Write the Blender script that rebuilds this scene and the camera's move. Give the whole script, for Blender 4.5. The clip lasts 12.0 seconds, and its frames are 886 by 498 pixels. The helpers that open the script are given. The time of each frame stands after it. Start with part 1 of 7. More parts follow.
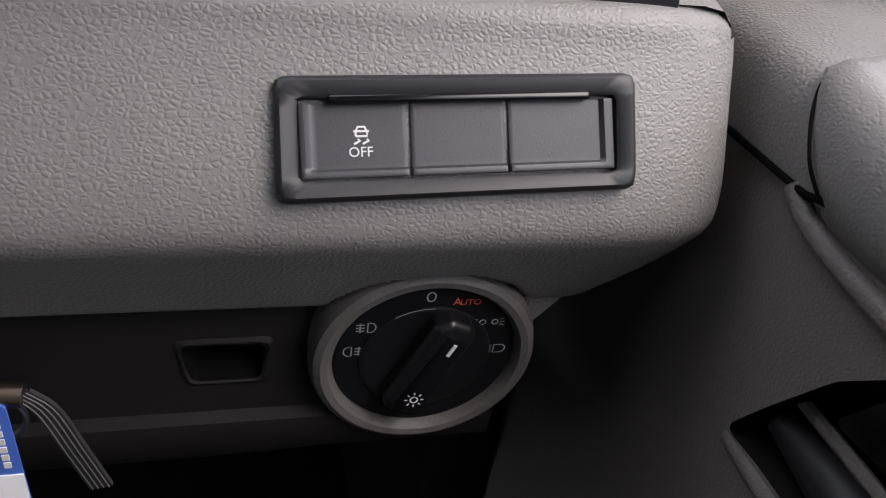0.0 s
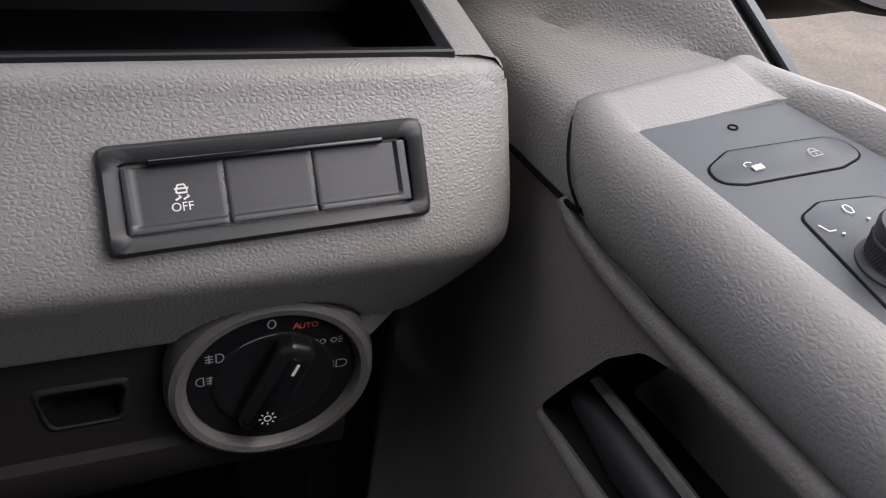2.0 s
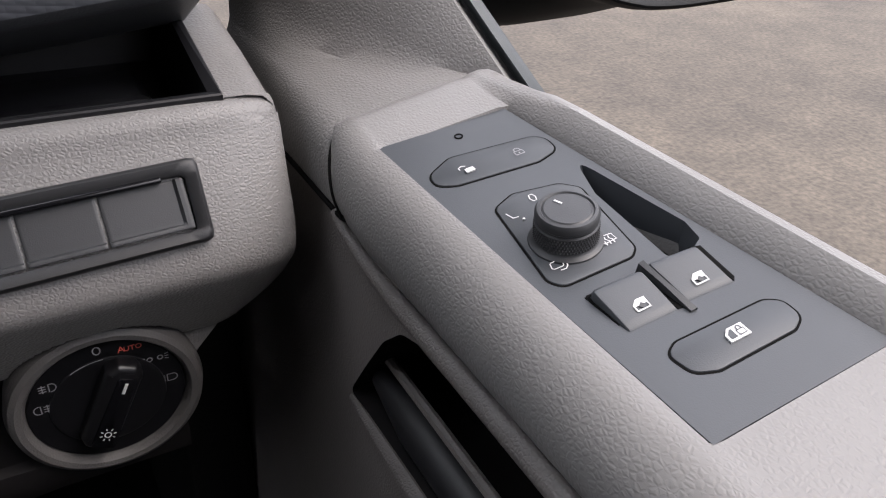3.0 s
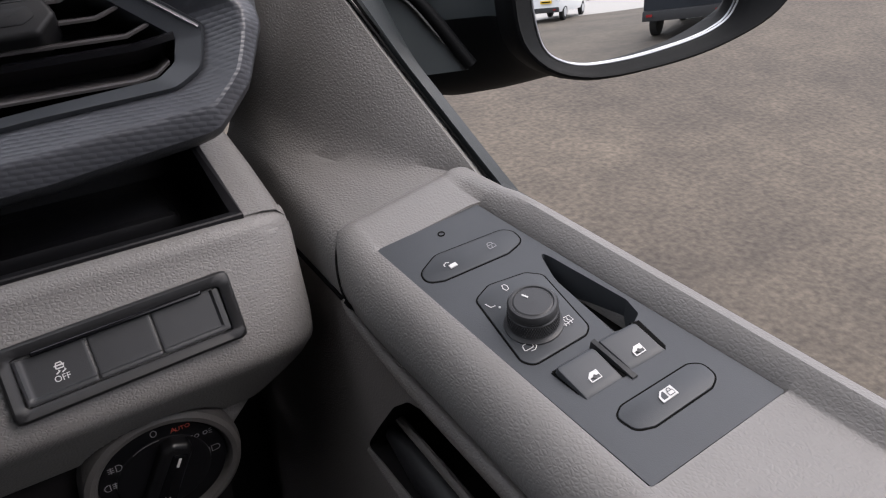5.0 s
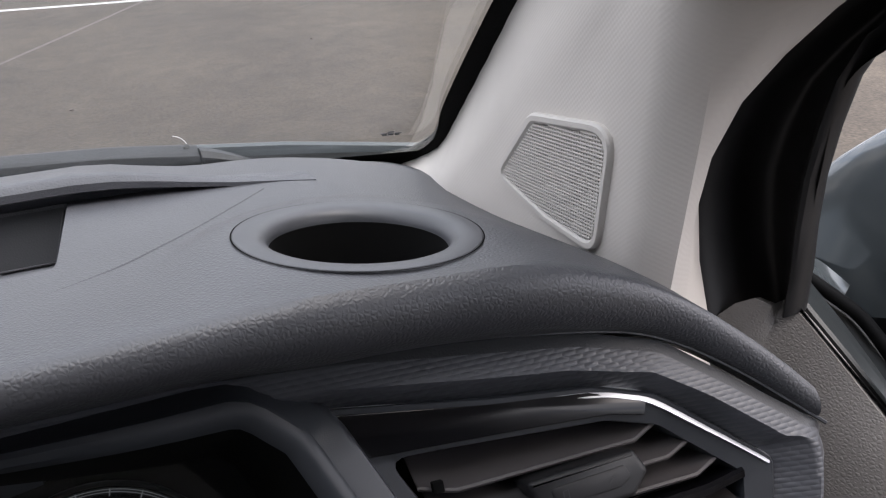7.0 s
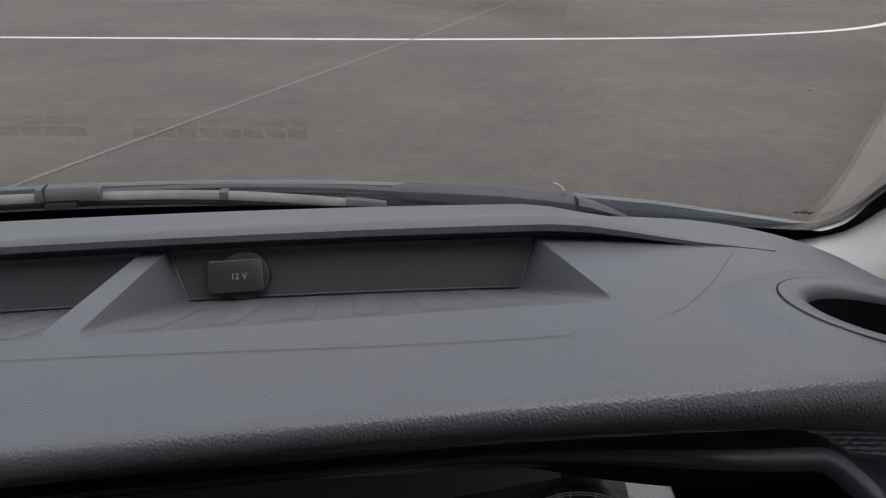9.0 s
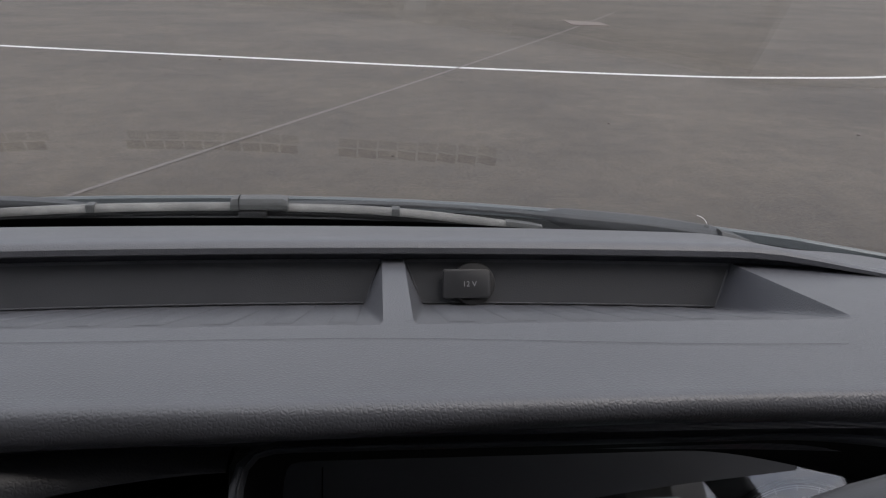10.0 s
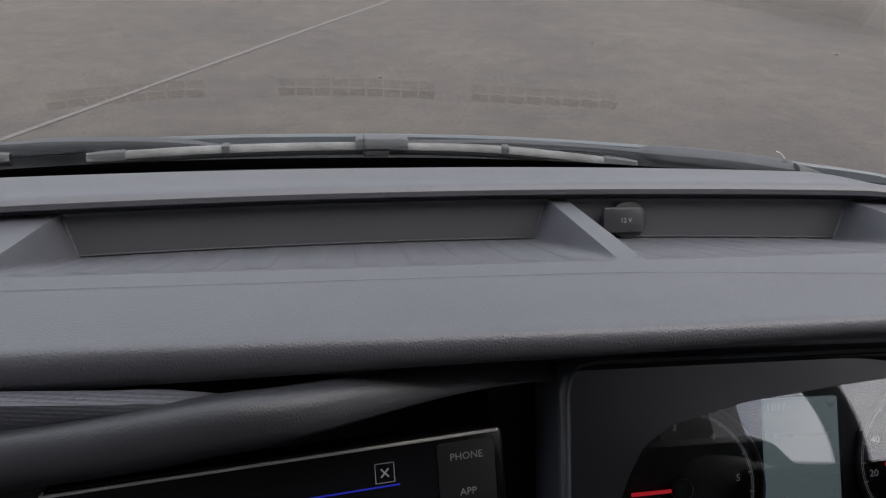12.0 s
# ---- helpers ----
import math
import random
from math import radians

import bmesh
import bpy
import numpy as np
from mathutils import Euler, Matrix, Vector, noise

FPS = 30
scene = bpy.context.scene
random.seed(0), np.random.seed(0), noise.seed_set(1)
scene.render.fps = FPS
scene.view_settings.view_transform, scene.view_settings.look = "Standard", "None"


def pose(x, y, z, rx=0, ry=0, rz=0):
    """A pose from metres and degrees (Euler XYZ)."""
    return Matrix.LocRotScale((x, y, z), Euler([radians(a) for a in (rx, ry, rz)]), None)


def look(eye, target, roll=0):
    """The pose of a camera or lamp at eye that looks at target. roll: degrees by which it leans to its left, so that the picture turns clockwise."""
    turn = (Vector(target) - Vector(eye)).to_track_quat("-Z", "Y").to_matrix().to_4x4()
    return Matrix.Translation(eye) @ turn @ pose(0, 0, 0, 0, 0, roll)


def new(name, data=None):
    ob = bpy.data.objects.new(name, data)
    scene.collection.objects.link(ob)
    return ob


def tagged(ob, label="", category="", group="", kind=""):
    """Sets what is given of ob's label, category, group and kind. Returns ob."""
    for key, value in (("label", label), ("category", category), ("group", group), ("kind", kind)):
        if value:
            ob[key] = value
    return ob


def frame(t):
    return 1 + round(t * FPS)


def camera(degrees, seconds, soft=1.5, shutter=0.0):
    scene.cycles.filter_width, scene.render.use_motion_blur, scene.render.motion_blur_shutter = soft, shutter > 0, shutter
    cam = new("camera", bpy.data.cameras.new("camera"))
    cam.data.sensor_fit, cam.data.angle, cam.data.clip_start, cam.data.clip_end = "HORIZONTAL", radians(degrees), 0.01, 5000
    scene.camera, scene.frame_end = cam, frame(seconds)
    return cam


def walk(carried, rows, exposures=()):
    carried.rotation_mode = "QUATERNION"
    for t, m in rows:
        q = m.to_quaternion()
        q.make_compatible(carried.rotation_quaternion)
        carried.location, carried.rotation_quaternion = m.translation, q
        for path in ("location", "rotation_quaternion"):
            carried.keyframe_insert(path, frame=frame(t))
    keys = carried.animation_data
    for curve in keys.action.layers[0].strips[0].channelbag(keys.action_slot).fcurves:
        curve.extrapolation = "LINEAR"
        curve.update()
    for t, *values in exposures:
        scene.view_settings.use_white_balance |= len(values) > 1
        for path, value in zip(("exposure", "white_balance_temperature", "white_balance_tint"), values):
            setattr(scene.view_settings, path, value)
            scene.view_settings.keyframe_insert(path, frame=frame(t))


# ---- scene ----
cam = camera(60.7, 12.0, soft=1.2)
PATH = [
    (0.0, (0.3111, -0.5301, 1.0970), (0.5479, 0.2687, 0.5438), 8.16),
    (0.5, (0.3130, -0.5307, 1.0982), (0.5655, 0.2654, 0.5483), 8.69),
    (1.0, (0.3130, -0.5321, 1.1004), (0.5924, 0.2574, 0.5539), 8.71),
    (1.5, (0.3155, -0.5368, 1.1058), (0.6277, 0.2451, 0.5662), 8.29),
    (2.0, (0.3233, -0.5579, 1.1200), (0.6930, 0.2077, 0.5937), 7.51),
    (2.5, (0.3427, -0.5884, 1.1325), (0.7527, 0.1612, 0.6129), 5.50),
    (3.0, (0.3569, -0.6089, 1.1479), (0.8005, 0.1174, 0.6228), 3.43),
    (3.2, (0.3602, -0.6146, 1.1552), (0.8084, 0.1067, 0.6272), 2.49),
    (4.8, (0.3446, -0.6334, 1.1990), (0.8024, 0.0801, 0.6686), -1.08),
    (5.0, (0.3382, -0.6356, 1.2041), (0.7989, 0.0848, 0.6858), -0.86),
    (5.5, (0.3155, -0.6343, 1.2274), (0.7666, 0.1105, 0.7358), -1.23),
    (6.0, (0.2663, -0.5999, 1.2784), (0.7018, 0.1653, 0.8043), -1.45),
    (6.5, (0.2348, -0.5457, 1.3202), (0.6415, 0.2430, 0.8593), -1.75),
    (6.8, (0.2272, -0.4950, 1.3344), (0.6081, 0.3069, 0.8740), -2.25),
    (7.0, (0.2252, -0.4617, 1.3336), (0.5859, 0.3491, 0.8726), -2.66),
    (7.2, (0.2266, -0.4313, 1.3273), (0.5678, 0.3874, 0.8654), -2.78),
    (8.8, (0.1002, -0.4526, 1.3598), (0.2333, 0.4486, 0.9474), -1.19),
    (9.0, (0.0750, -0.4624, 1.3602), (0.1899, 0.4476, 0.9617), -0.56),
    (9.5, (0.0105, -0.4895, 1.3693), (0.0977, 0.4347, 0.9974), 0.74),
    (10.0, (-0.0649, -0.5114, 1.3777), (0.0180, 0.4152, 1.0108), 1.60),
    (10.5, (-0.1228, -0.5271, 1.3911), (-0.0315, 0.3924, 1.0087), 1.95),
    (11.0, (-0.1651, -0.5460, 1.4079), (-0.0616, 0.3603, 0.9980), 2.07),
    (11.5, (-0.2016, -0.5563, 1.4172), (-0.0878, 0.3351, 0.9784), 2.05),
    (12.0, (-0.2316, -0.5590, 1.4177), (-0.1066, 0.3190, 0.9558), 2.28),
]
STOPS = [(0.0, 2.55), (1.5, 2.50), (2.5, 2.60), (3.2, 2.30), (5.0, 1.88), (6.0, 1.95), (6.5, 2.12), (7.2, 2.05), (8.8, 1.45), (10.0, 1.42), (12.0, 1.75)]
EXPOSURE = [(t, s, 6560, 15) for t, s in STOPS]
walk(cam, [(t, look(eye, target, roll)) for t, eye, target, roll in PATH], EXPOSURE)

# ---- daylight ----
world = bpy.data.worlds.new("sky")
scene.world = world
world.use_nodes = True
wn, wl = world.node_tree.nodes, world.node_tree.links
sky = wn.new("ShaderNodeTexSky")
sky.sky_type = "NISHITA"
sky.sun_disc = False
SUN_EL, SUN_ROT = radians(58), radians(126)
sky.sun_elevation, sky.sun_rotation = SUN_EL, SUN_ROT
sky.dust_density, sky.air_density = 3.0, 1.0
# broken cloud: a soft grey-white layer mixed over the clear sky
wtc = wn.new("ShaderNodeTexCoord")
wmap = wn.new("ShaderNodeMapping")
wmap.inputs["Scale"].default_value = (1.6, 1.6, 5.0)
wno = wn.new("ShaderNodeTexNoise")
wno.inputs["Scale"].default_value, wno.inputs["Detail"].default_value, wno.inputs["Roughness"].default_value = 2.2, 6.0, 0.6
wramp = wn.new("ShaderNodeValToRGB")
wramp.color_ramp.elements[0].position, wramp.color_ramp.elements[1].position = 0.38, 0.58
wmix = wn.new("ShaderNodeMixRGB")
wmix.inputs[2].default_value = (9.5, 9.6, 9.9, 1)
wbg = wn["Background"]
wbg.inputs["Strength"].default_value = 0.1
wl.new(wtc.outputs["Generated"], wmap.inputs[0])
wl.new(wmap.outputs[0], wno.inputs["Vector"])
wl.new(wno.outputs["Fac"], wramp.inputs[0])
wl.new(wramp.outputs[0], wmix.inputs[0])
wl.new(sky.outputs[0], wmix.inputs[1])
# an overcast sky is three times as bright overhead as at the horizon
wsep, wgain, wshade = wn.new("ShaderNodeSeparateXYZ"), wn.new("ShaderNodeMath"), wn.new("ShaderNodeMixRGB")
wgain.operation, wgain.use_clamp = "MULTIPLY_ADD", False
wgain.inputs[1].default_value, wgain.inputs[2].default_value = 0.9, 0.40
wshade.blend_type, wshade.inputs[0].default_value = "MULTIPLY", 1.0
wl.new(wtc.outputs["Generated"], wsep.inputs[0])
wl.new(wsep.outputs["Z"], wgain.inputs[0])
wl.new(wmix.outputs[0], wshade.inputs[1])
wl.new(wgain.outputs[0], wshade.inputs[2])
wl.new(wshade.outputs[0], wbg.inputs["Color"])
sun_data = bpy.data.lights.new("sun", "SUN")
sun_data.energy, sun_data.angle, sun_data.color = 0.45, radians(45), (1.0, 0.96, 0.9)
sun = new("sun", sun_data)
sun.matrix_world = look((0, 0, 0), (-math.sin(SUN_ROT) * math.cos(SUN_EL), -math.cos(SUN_ROT) * math.cos(SUN_EL), -math.sin(SUN_EL)))
sun.location = (0, -20, 30)

# ---- materials ----
def node_mat(name, base, rough, metallic=0.0, spec=0.5, coat=0.0):
    m = bpy.data.materials.new(name)
    m.use_nodes = True
    b = m.node_tree.nodes["Principled BSDF"]
    b.inputs["Base Color"].default_value = (*base, 1)
    b.inputs["Roughness"].default_value = rough
    b.inputs["Metallic"].default_value = metallic
    b.inputs["Specular IOR Level"].default_value = spec
    b.inputs["Coat Weight"].default_value = coat
    return m, m.node_tree.nodes, m.node_tree.links, b


def tint(nodes, links, b, base, scale, amount, detail=4.0, co=None):
    """Uneven colour: noise of the given scale makes the base lighter and darker by amount."""
    no = nodes.new("ShaderNodeTexNoise")
    no.inputs["Scale"].default_value, no.inputs["Detail"].default_value = scale, detail
    ra = nodes.new("ShaderNodeValToRGB")
    ra.color_ramp.elements[0].position, ra.color_ramp.elements[1].position = 0.3, 0.7
    ra.color_ramp.elements[0].color = (*[c * (1 - amount) for c in base], 1)
    ra.color_ramp.elements[1].color = (*[min(1, c * (1 + amount)) for c in base], 1)
    if co:
        links.new(co, no.inputs["Vector"])
    links.new(no.outputs["Fac"], ra.inputs[0])
    links.new(ra.outputs[0], b.inputs["Base Color"])
    return ra


def grained(name, base, rough, cell, depth, kind="pebble", amount=0.06, spec=0.4, stretch=(1, 1, 1)):
    """Moulded plastic with a leather grain of cells so many metres wide."""
    m, n, l, b = node_mat(name, base, rough, spec=spec)
    tc = n.new("ShaderNodeTexCoord")
    mp = n.new("ShaderNodeMapping")
    mp.inputs["Scale"].default_value = stretch
    l.new(tc.outputs["Object"], mp.inputs[0])
    wob = n.new("ShaderNodeTexNoise")
    wob.inputs["Scale"].default_value, wob.inputs["Detail"].default_value = 1.3 / cell, 1.0
    add = n.new("ShaderNodeVectorMath")
    add.operation = "MULTIPLY_ADD"
    add.inputs[1].default_value = (cell * 0.22,) * 3
    l.new(mp.outputs[0], wob.inputs["Vector"])
    l.new(wob.outputs["Color"], add.inputs[0])
    l.new(mp.outputs[0], add.inputs[2])
    vo = n.new("ShaderNodeTexVoronoi")
    vo.feature = "DISTANCE_TO_EDGE"
    vo.inputs["Scale"].default_value, vo.inputs["Randomness"].default_value = 1.0 / cell, 1.0
    l.new(add.outputs[0], vo.inputs["Vector"])
    ra = n.new("ShaderNodeValToRGB")
    ra.color_ramp.interpolation = "EASE"
    ra.color_ramp.elements[0].position, ra.color_ramp.elements[1].position = 0.0, 0.36
    l.new(vo.outputs["Distance"], ra.inputs[0])
    fine = n.new("ShaderNodeTexNoise")
    fine.inputs["Scale"].default_value, fine.inputs["Detail"].default_value = 3.5 / cell, 3.0
    l.new(tc.outputs["Object"], fine.inputs["Vector"])
    mx = n.new("ShaderNodeMath")
    mx.operation = "MULTIPLY_ADD"
    mx.inputs[1].default_value = 0.20
    l.new(fine.outputs["Fac"], mx.inputs[0])
    l.new(ra.outputs[0], mx.inputs[2])
    bp = n.new("ShaderNodeBump")
    bp.inputs["Strength"].default_value, bp.inputs["Distance"].default_value = 1.0, depth
    l.new(mx.outputs[0], bp.inputs["Height"])
    l.new(bp.outputs[0], b.inputs["Normal"])
    tint(n, l, b, base, 18.0, amount, co=tc.outputs["Object"])
    return m


def fine_plastic(name, base, rough, depth=0.00004, scale=2500.0, spec=0.4, amount=0.08):
    m, n, l, b = node_mat(name, base, rough, spec=spec)
    tc = n.new("ShaderNodeTexCoord")
    no = n.new("ShaderNodeTexNoise")
    no.inputs["Scale"].default_value, no.inputs["Detail"].default_value = scale, 2.0
    bp = n.new("ShaderNodeBump")
    bp.inputs["Strength"].default_value, bp.inputs["Distance"].default_value = 1.0, depth
    l.new(tc.outputs["Object"], no.inputs["Vector"])
    l.new(no.outputs["Fac"], bp.inputs["Height"])
    l.new(bp.outputs[0], b.inputs["Normal"])
    tint(n, l, b, base, 30.0, amount, co=tc.outputs["Object"])
    return m


GREY = (0.146, 0.141, 0.136)
M_dash = grained("grey_grained_plastic", GREY, 0.46, 0.00145, 0.00013, stretch=(0.78, 1, 1))
M_door = grained("grey_door_plastic", GREY, 0.47, 0.0017, 0.00013, stretch=(1, 0.8, 1))
M_arm = grained("grey_armrest_plastic", (0.148, 0.143, 0.138), 0.45, 0.0015, 0.00008, stretch=(1, 0.75, 1))
M_lowdoor = grained("dark_grey_door_plastic", (0.122, 0.111, 0.104), 0.55, 0.0016, 0.00011)
# dash grey taken darker: the overhang's shade is in this colour
M_collar = grained("shaded_collar_plastic", (0.082, 0.078, 0.076), 0.55, 0.0015, 0.00006)
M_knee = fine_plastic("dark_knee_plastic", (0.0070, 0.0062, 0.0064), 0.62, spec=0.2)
M_top = grained("slate_dash_top", (0.055, 0.057, 0.064), 0.42, 0.0019, 0.00010, spec=0.65)
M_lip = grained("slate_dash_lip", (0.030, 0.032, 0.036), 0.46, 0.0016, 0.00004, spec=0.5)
M_capgrey = fine_plastic("grey_wiper_cap", (0.075, 0.078, 0.078), 0.6, amount=0.15)
M_ring = fine_plastic("slate_ring_plastic", (0.055, 0.057, 0.064), 0.42, spec=0.6)
M_brow = grained("dark_brow_pad", (0.020, 0.021, 0.024), 0.44, 0.0019, 0.00006, spec=0.5)
M_black = fine_plastic("black_plastic", (0.011, 0.011, 0.012), 0.48)
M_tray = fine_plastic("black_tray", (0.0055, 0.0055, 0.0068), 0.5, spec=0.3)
M_slate = fine_plastic("slate_satin_plastic", (0.026, 0.029, 0.034), 0.38, spec=0.5)
M_button = fine_plastic("button_plastic", (0.026, 0.027, 0.029), 0.42)
M_plate = fine_plastic("switch_plate_plastic", (0.036, 0.040, 0.045), 0.46)
M_blade = fine_plastic("vent_blade_plastic", (0.060, 0.055, 0.056), 0.42, spec=0.45)
# near black for gaps, and for hollows whose shade is put into the colour
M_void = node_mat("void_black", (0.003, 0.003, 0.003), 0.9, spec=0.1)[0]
M_gloss = node_mat("piano_black", (0.004, 0.004, 0.005), 0.16, spec=0.35)[0]
M_face = node_mat("dial_face_black", (0.005, 0.005, 0.006), 0.45, spec=0.2)[0]
M_chrome = node_mat("satin_chrome", (0.40, 0.41, 0.43), 0.38, metallic=1.0)[0]
M_dialring = node_mat("dull_dial_metal", (0.16, 0.17, 0.18), 0.4, metallic=1.0)[0]
M_rubber = fine_plastic("black_rubber", (0.012, 0.012, 0.013), 0.6)
M_seal = fine_plastic("green_black_seal", (0.013, 0.016, 0.017), 0.42)
# body paint made duller and darker to weaken the sky's reflection
M_bonnet = node_mat("dull_grey_green_paint", (0.075, 0.088, 0.093), 0.42, metallic=0.25, coat=0.25)[0]
M_foot = fine_plastic("green_grey_foot_plastic", (0.030, 0.037, 0.039), 0.45)
M_white = node_mat("white_print", (0.52, 0.52, 0.52), 0.5)[0]
M_dimwhite = node_mat("dim_print", (0.22, 0.22, 0.23), 0.5)[0]
M_red = node_mat("red_print", (0.42, 0.07, 0.05), 0.5)[0]
M_paint = node_mat("grey_green_metallic_paint", (0.085, 0.100, 0.106), 0.25, metallic=0.35, coat=1.0)[0]


def woven(name, base):
    m, n, l, b = node_mat(name, base, 0.85, spec=0.2)
    tc = n.new("ShaderNodeTexCoord")
    sep = n.new("ShaderNodeSeparateXYZ")
    l.new(tc.outputs["Object"], sep.inputs[0])
    outs = []
    for axis, freq in (("Y", 2600.0), ("Z", 2600.0)):
        k = n.new("ShaderNodeMath")
        k.operation = "MULTIPLY"
        k.inputs[1].default_value = freq
        s = n.new("ShaderNodeMath")
        s.operation = "SINE"
        l.new(sep.outputs[axis], k.inputs[0])
        l.new(k.outputs[0], s.inputs[0])
        outs.append(s)
    p = n.new("ShaderNodeMath")
    p.operation = "MULTIPLY"
    l.new(outs[0].outputs[0], p.inputs[0])
    l.new(outs[1].outputs[0], p.inputs[1])
    bp = n.new("ShaderNodeBump")
    bp.inputs["Strength"].default_value, bp.inputs["Distance"].default_value = 0.12, 0.00025
    l.new(p.outputs[0], bp.inputs["Height"])
    l.new(bp.outputs[0], b.inputs["Normal"])
    tint(n, l, b, base, 14.0, 0.05, co=tc.outputs["Object"])
    return m


M_pillar = woven("pillar_cloth", (0.56, 0.53, 0.495))
M_liner = woven("headliner_cloth", (0.60, 0.58, 0.56))
M_grille = node_mat("speaker_grille_plastic", (0.52, 0.495, 0.465), 0.55)[0]


def ribbed(name, base):
    """Black decor with rows of small pressed scales."""
    m, n, l, b = node_mat(name, base, 0.40, spec=0.5)
    tc = n.new("ShaderNodeTexCoord")
    mp = n.new("ShaderNodeMapping")
    mp.vector_type = "TEXTURE"
    mp.inputs["Rotation"].default_value = (radians(54), 0, radians(-9))
    mp.inputs["Scale"].default_value = (0.0056, 0.0019, 1.0)
    l.new(tc.outputs["Object"], mp.inputs[0])
    sep = n.new("ShaderNodeSeparateXYZ")
    l.new(mp.outputs[0], sep.inputs[0])

    def calc(op, a, c):
        k = n.new("ShaderNodeMath")
        k.operation = op
        for i, v in enumerate((a, c)):
            if isinstance(v, (int, float)):
                k.inputs[i].default_value = v
            else:
                l.new(v, k.inputs[i])
        return k.outputs[0]

    # lens-shaped scales, each row shifted by a part of a scale
    rowno = calc("FLOOR", sep.outputs["Y"], 0)
    across = calc("SINE", calc("MULTIPLY", calc("FRACT", sep.outputs["Y"], 0), math.pi), 0)
    along = calc("SINE", calc("MULTIPLY", calc("FRACT", calc("ADD", sep.outputs["X"], calc("MULTIPLY", rowno, 0.43)), 0), math.pi), 0)
    bp = n.new("ShaderNodeBump")
    bp.inputs["Strength"].default_value, bp.inputs["Distance"].default_value = 0.8, 0.00022
    l.new(calc("MULTIPLY", across, along), bp.inputs["Height"])
    l.new(bp.outputs[0], b.inputs["Normal"])
    tint(n, l, b, base, 40.0, 0.12, co=tc.outputs["Object"])
    return m


M_decor = ribbed("scaled_black_decor", (0.055, 0.058, 0.067))


def glass_mat(name, colour=(0.95, 0.965, 0.96)):
    m = bpy.data.materials.new(name)
    m.use_nodes = True
    n, l = m.node_tree.nodes, m.node_tree.links
    n.remove(n["Principled BSDF"])
    tr, gl, mx, lw, po = (n.new(k) for k in ("ShaderNodeBsdfTransparent", "ShaderNodeBsdfGlossy", "ShaderNodeMixShader", "ShaderNodeLayerWeight", "ShaderNodeMath"))
    tr.inputs[0].default_value = (*colour, 1)
    gl.inputs["Roughness"].default_value = 0.0
    po.operation = "MULTIPLY_ADD"
    po.inputs[1].default_value, po.inputs[2].default_value = 0.20, 0.055
    l.new(lw.outputs["Facing"], po.inputs[0])
    l.new(po.outputs[0], mx.inputs[0])
    l.new(tr.outputs[0], mx.inputs[1])
    l.new(gl.outputs[0], mx.inputs[2])
    l.new(mx.outputs[0], n["Material Output"].inputs["Surface"])
    return m


M_glass = glass_mat("clear_glass")
M_mirror = node_mat("mirror_silver", (0.86, 0.88, 0.88), 0.0, metallic=1.0)[0]


def asphalt():
    base = (0.060, 0.055, 0.051)
    m, n, l, b = node_mat("asphalt", base, 0.85, spec=0.3)
    tc = n.new("ShaderNodeTexCoord")
    big = n.new("ShaderNodeTexNoise")
    big.inputs["Scale"].default_value, big.inputs["Detail"].default_value, big.inputs["Roughness"].default_value = 0.5, 8.0, 0.65
    sp = n.new("ShaderNodeTexVoronoi")
    sp.inputs["Scale"].default_value = 70.0
    gr = n.new("ShaderNodeTexNoise")
    gr.inputs["Scale"].default_value, gr.inputs["Detail"].default_value = 45.0, 5.0
    for k in (big, sp, gr):
        l.new(tc.outputs["Object"], k.inputs["Vector"])
    r1 = n.new("ShaderNodeValToRGB")
    r1.color_ramp.elements[0].position, r1.color_ramp.elements[1].position = 0.3, 0.72
    r1.color_ramp.elements[0].color = (0.045, 0.0385, 0.0322, 1)
    r1.color_ramp.elements[1].color = (0.088, 0.0742, 0.0585, 1)
    r2 = n.new("ShaderNodeValToRGB")
    r2.color_ramp.elements[0].position, r2.color_ramp.elements[1].position = 0.25, 0.75
    r2.color_ramp.elements[0].color, r2.color_ramp.elements[1].color = (0.58, 0.58, 0.58, 1), (1.42, 1.41, 1.38, 1)
    mx = n.new("ShaderNodeMixRGB")
    mx.blend_type, mx.inputs[0].default_value = "MULTIPLY", 1.0
    l.new(big.outputs["Fac"], r1.inputs[0])
    l.new(gr.outputs["Fac"], r2.inputs[0])
    l.new(r1.outputs[0], mx.inputs[1])
    l.new(r2.outputs[0], mx.inputs[2])
    l.new(mx.outputs[0], b.inputs["Base Color"])
    mid = n.new("ShaderNodeTexNoise")
    mid.inputs["Scale"].default_value, mid.inputs["Detail"].default_value, mid.inputs["Roughness"].default_value = 5.0, 7.0, 0.7
    r3 = n.new("ShaderNodeValToRGB")
    r3.color_ramp.elements[0].position, r3.color_ramp.elements[1].position = 0.3, 0.7
    r3.color_ramp.elements[0].color, r3.color_ramp.elements[1].color = (0.76, 0.76, 0.77, 1), (1.23, 1.22, 1.19, 1)
    mx2 = n.new("ShaderNodeMixRGB")
    mx2.blend_type, mx2.inputs[0].default_value = "MULTIPLY", 1.0
    l.new(tc.outputs["Object"], mid.inputs["Vector"])
    l.new(mid.outputs["Fac"], r3.inputs[0])
    l.new(mx.outputs[0], mx2.inputs[1])
    l.new(r3.outputs[0], mx2.inputs[2])
    l.new(mx2.outputs[0], b.inputs["Base Color"])
    bp = n.new("ShaderNodeBump")
    bp.inputs["Strength"].default_value, bp.inputs["Distance"].default_value = 0.35, 0.004
    l.new(sp.outputs["Distance"], bp.inputs["Height"])
    l.new(bp.outputs[0], b.inputs["Normal"])
    return m


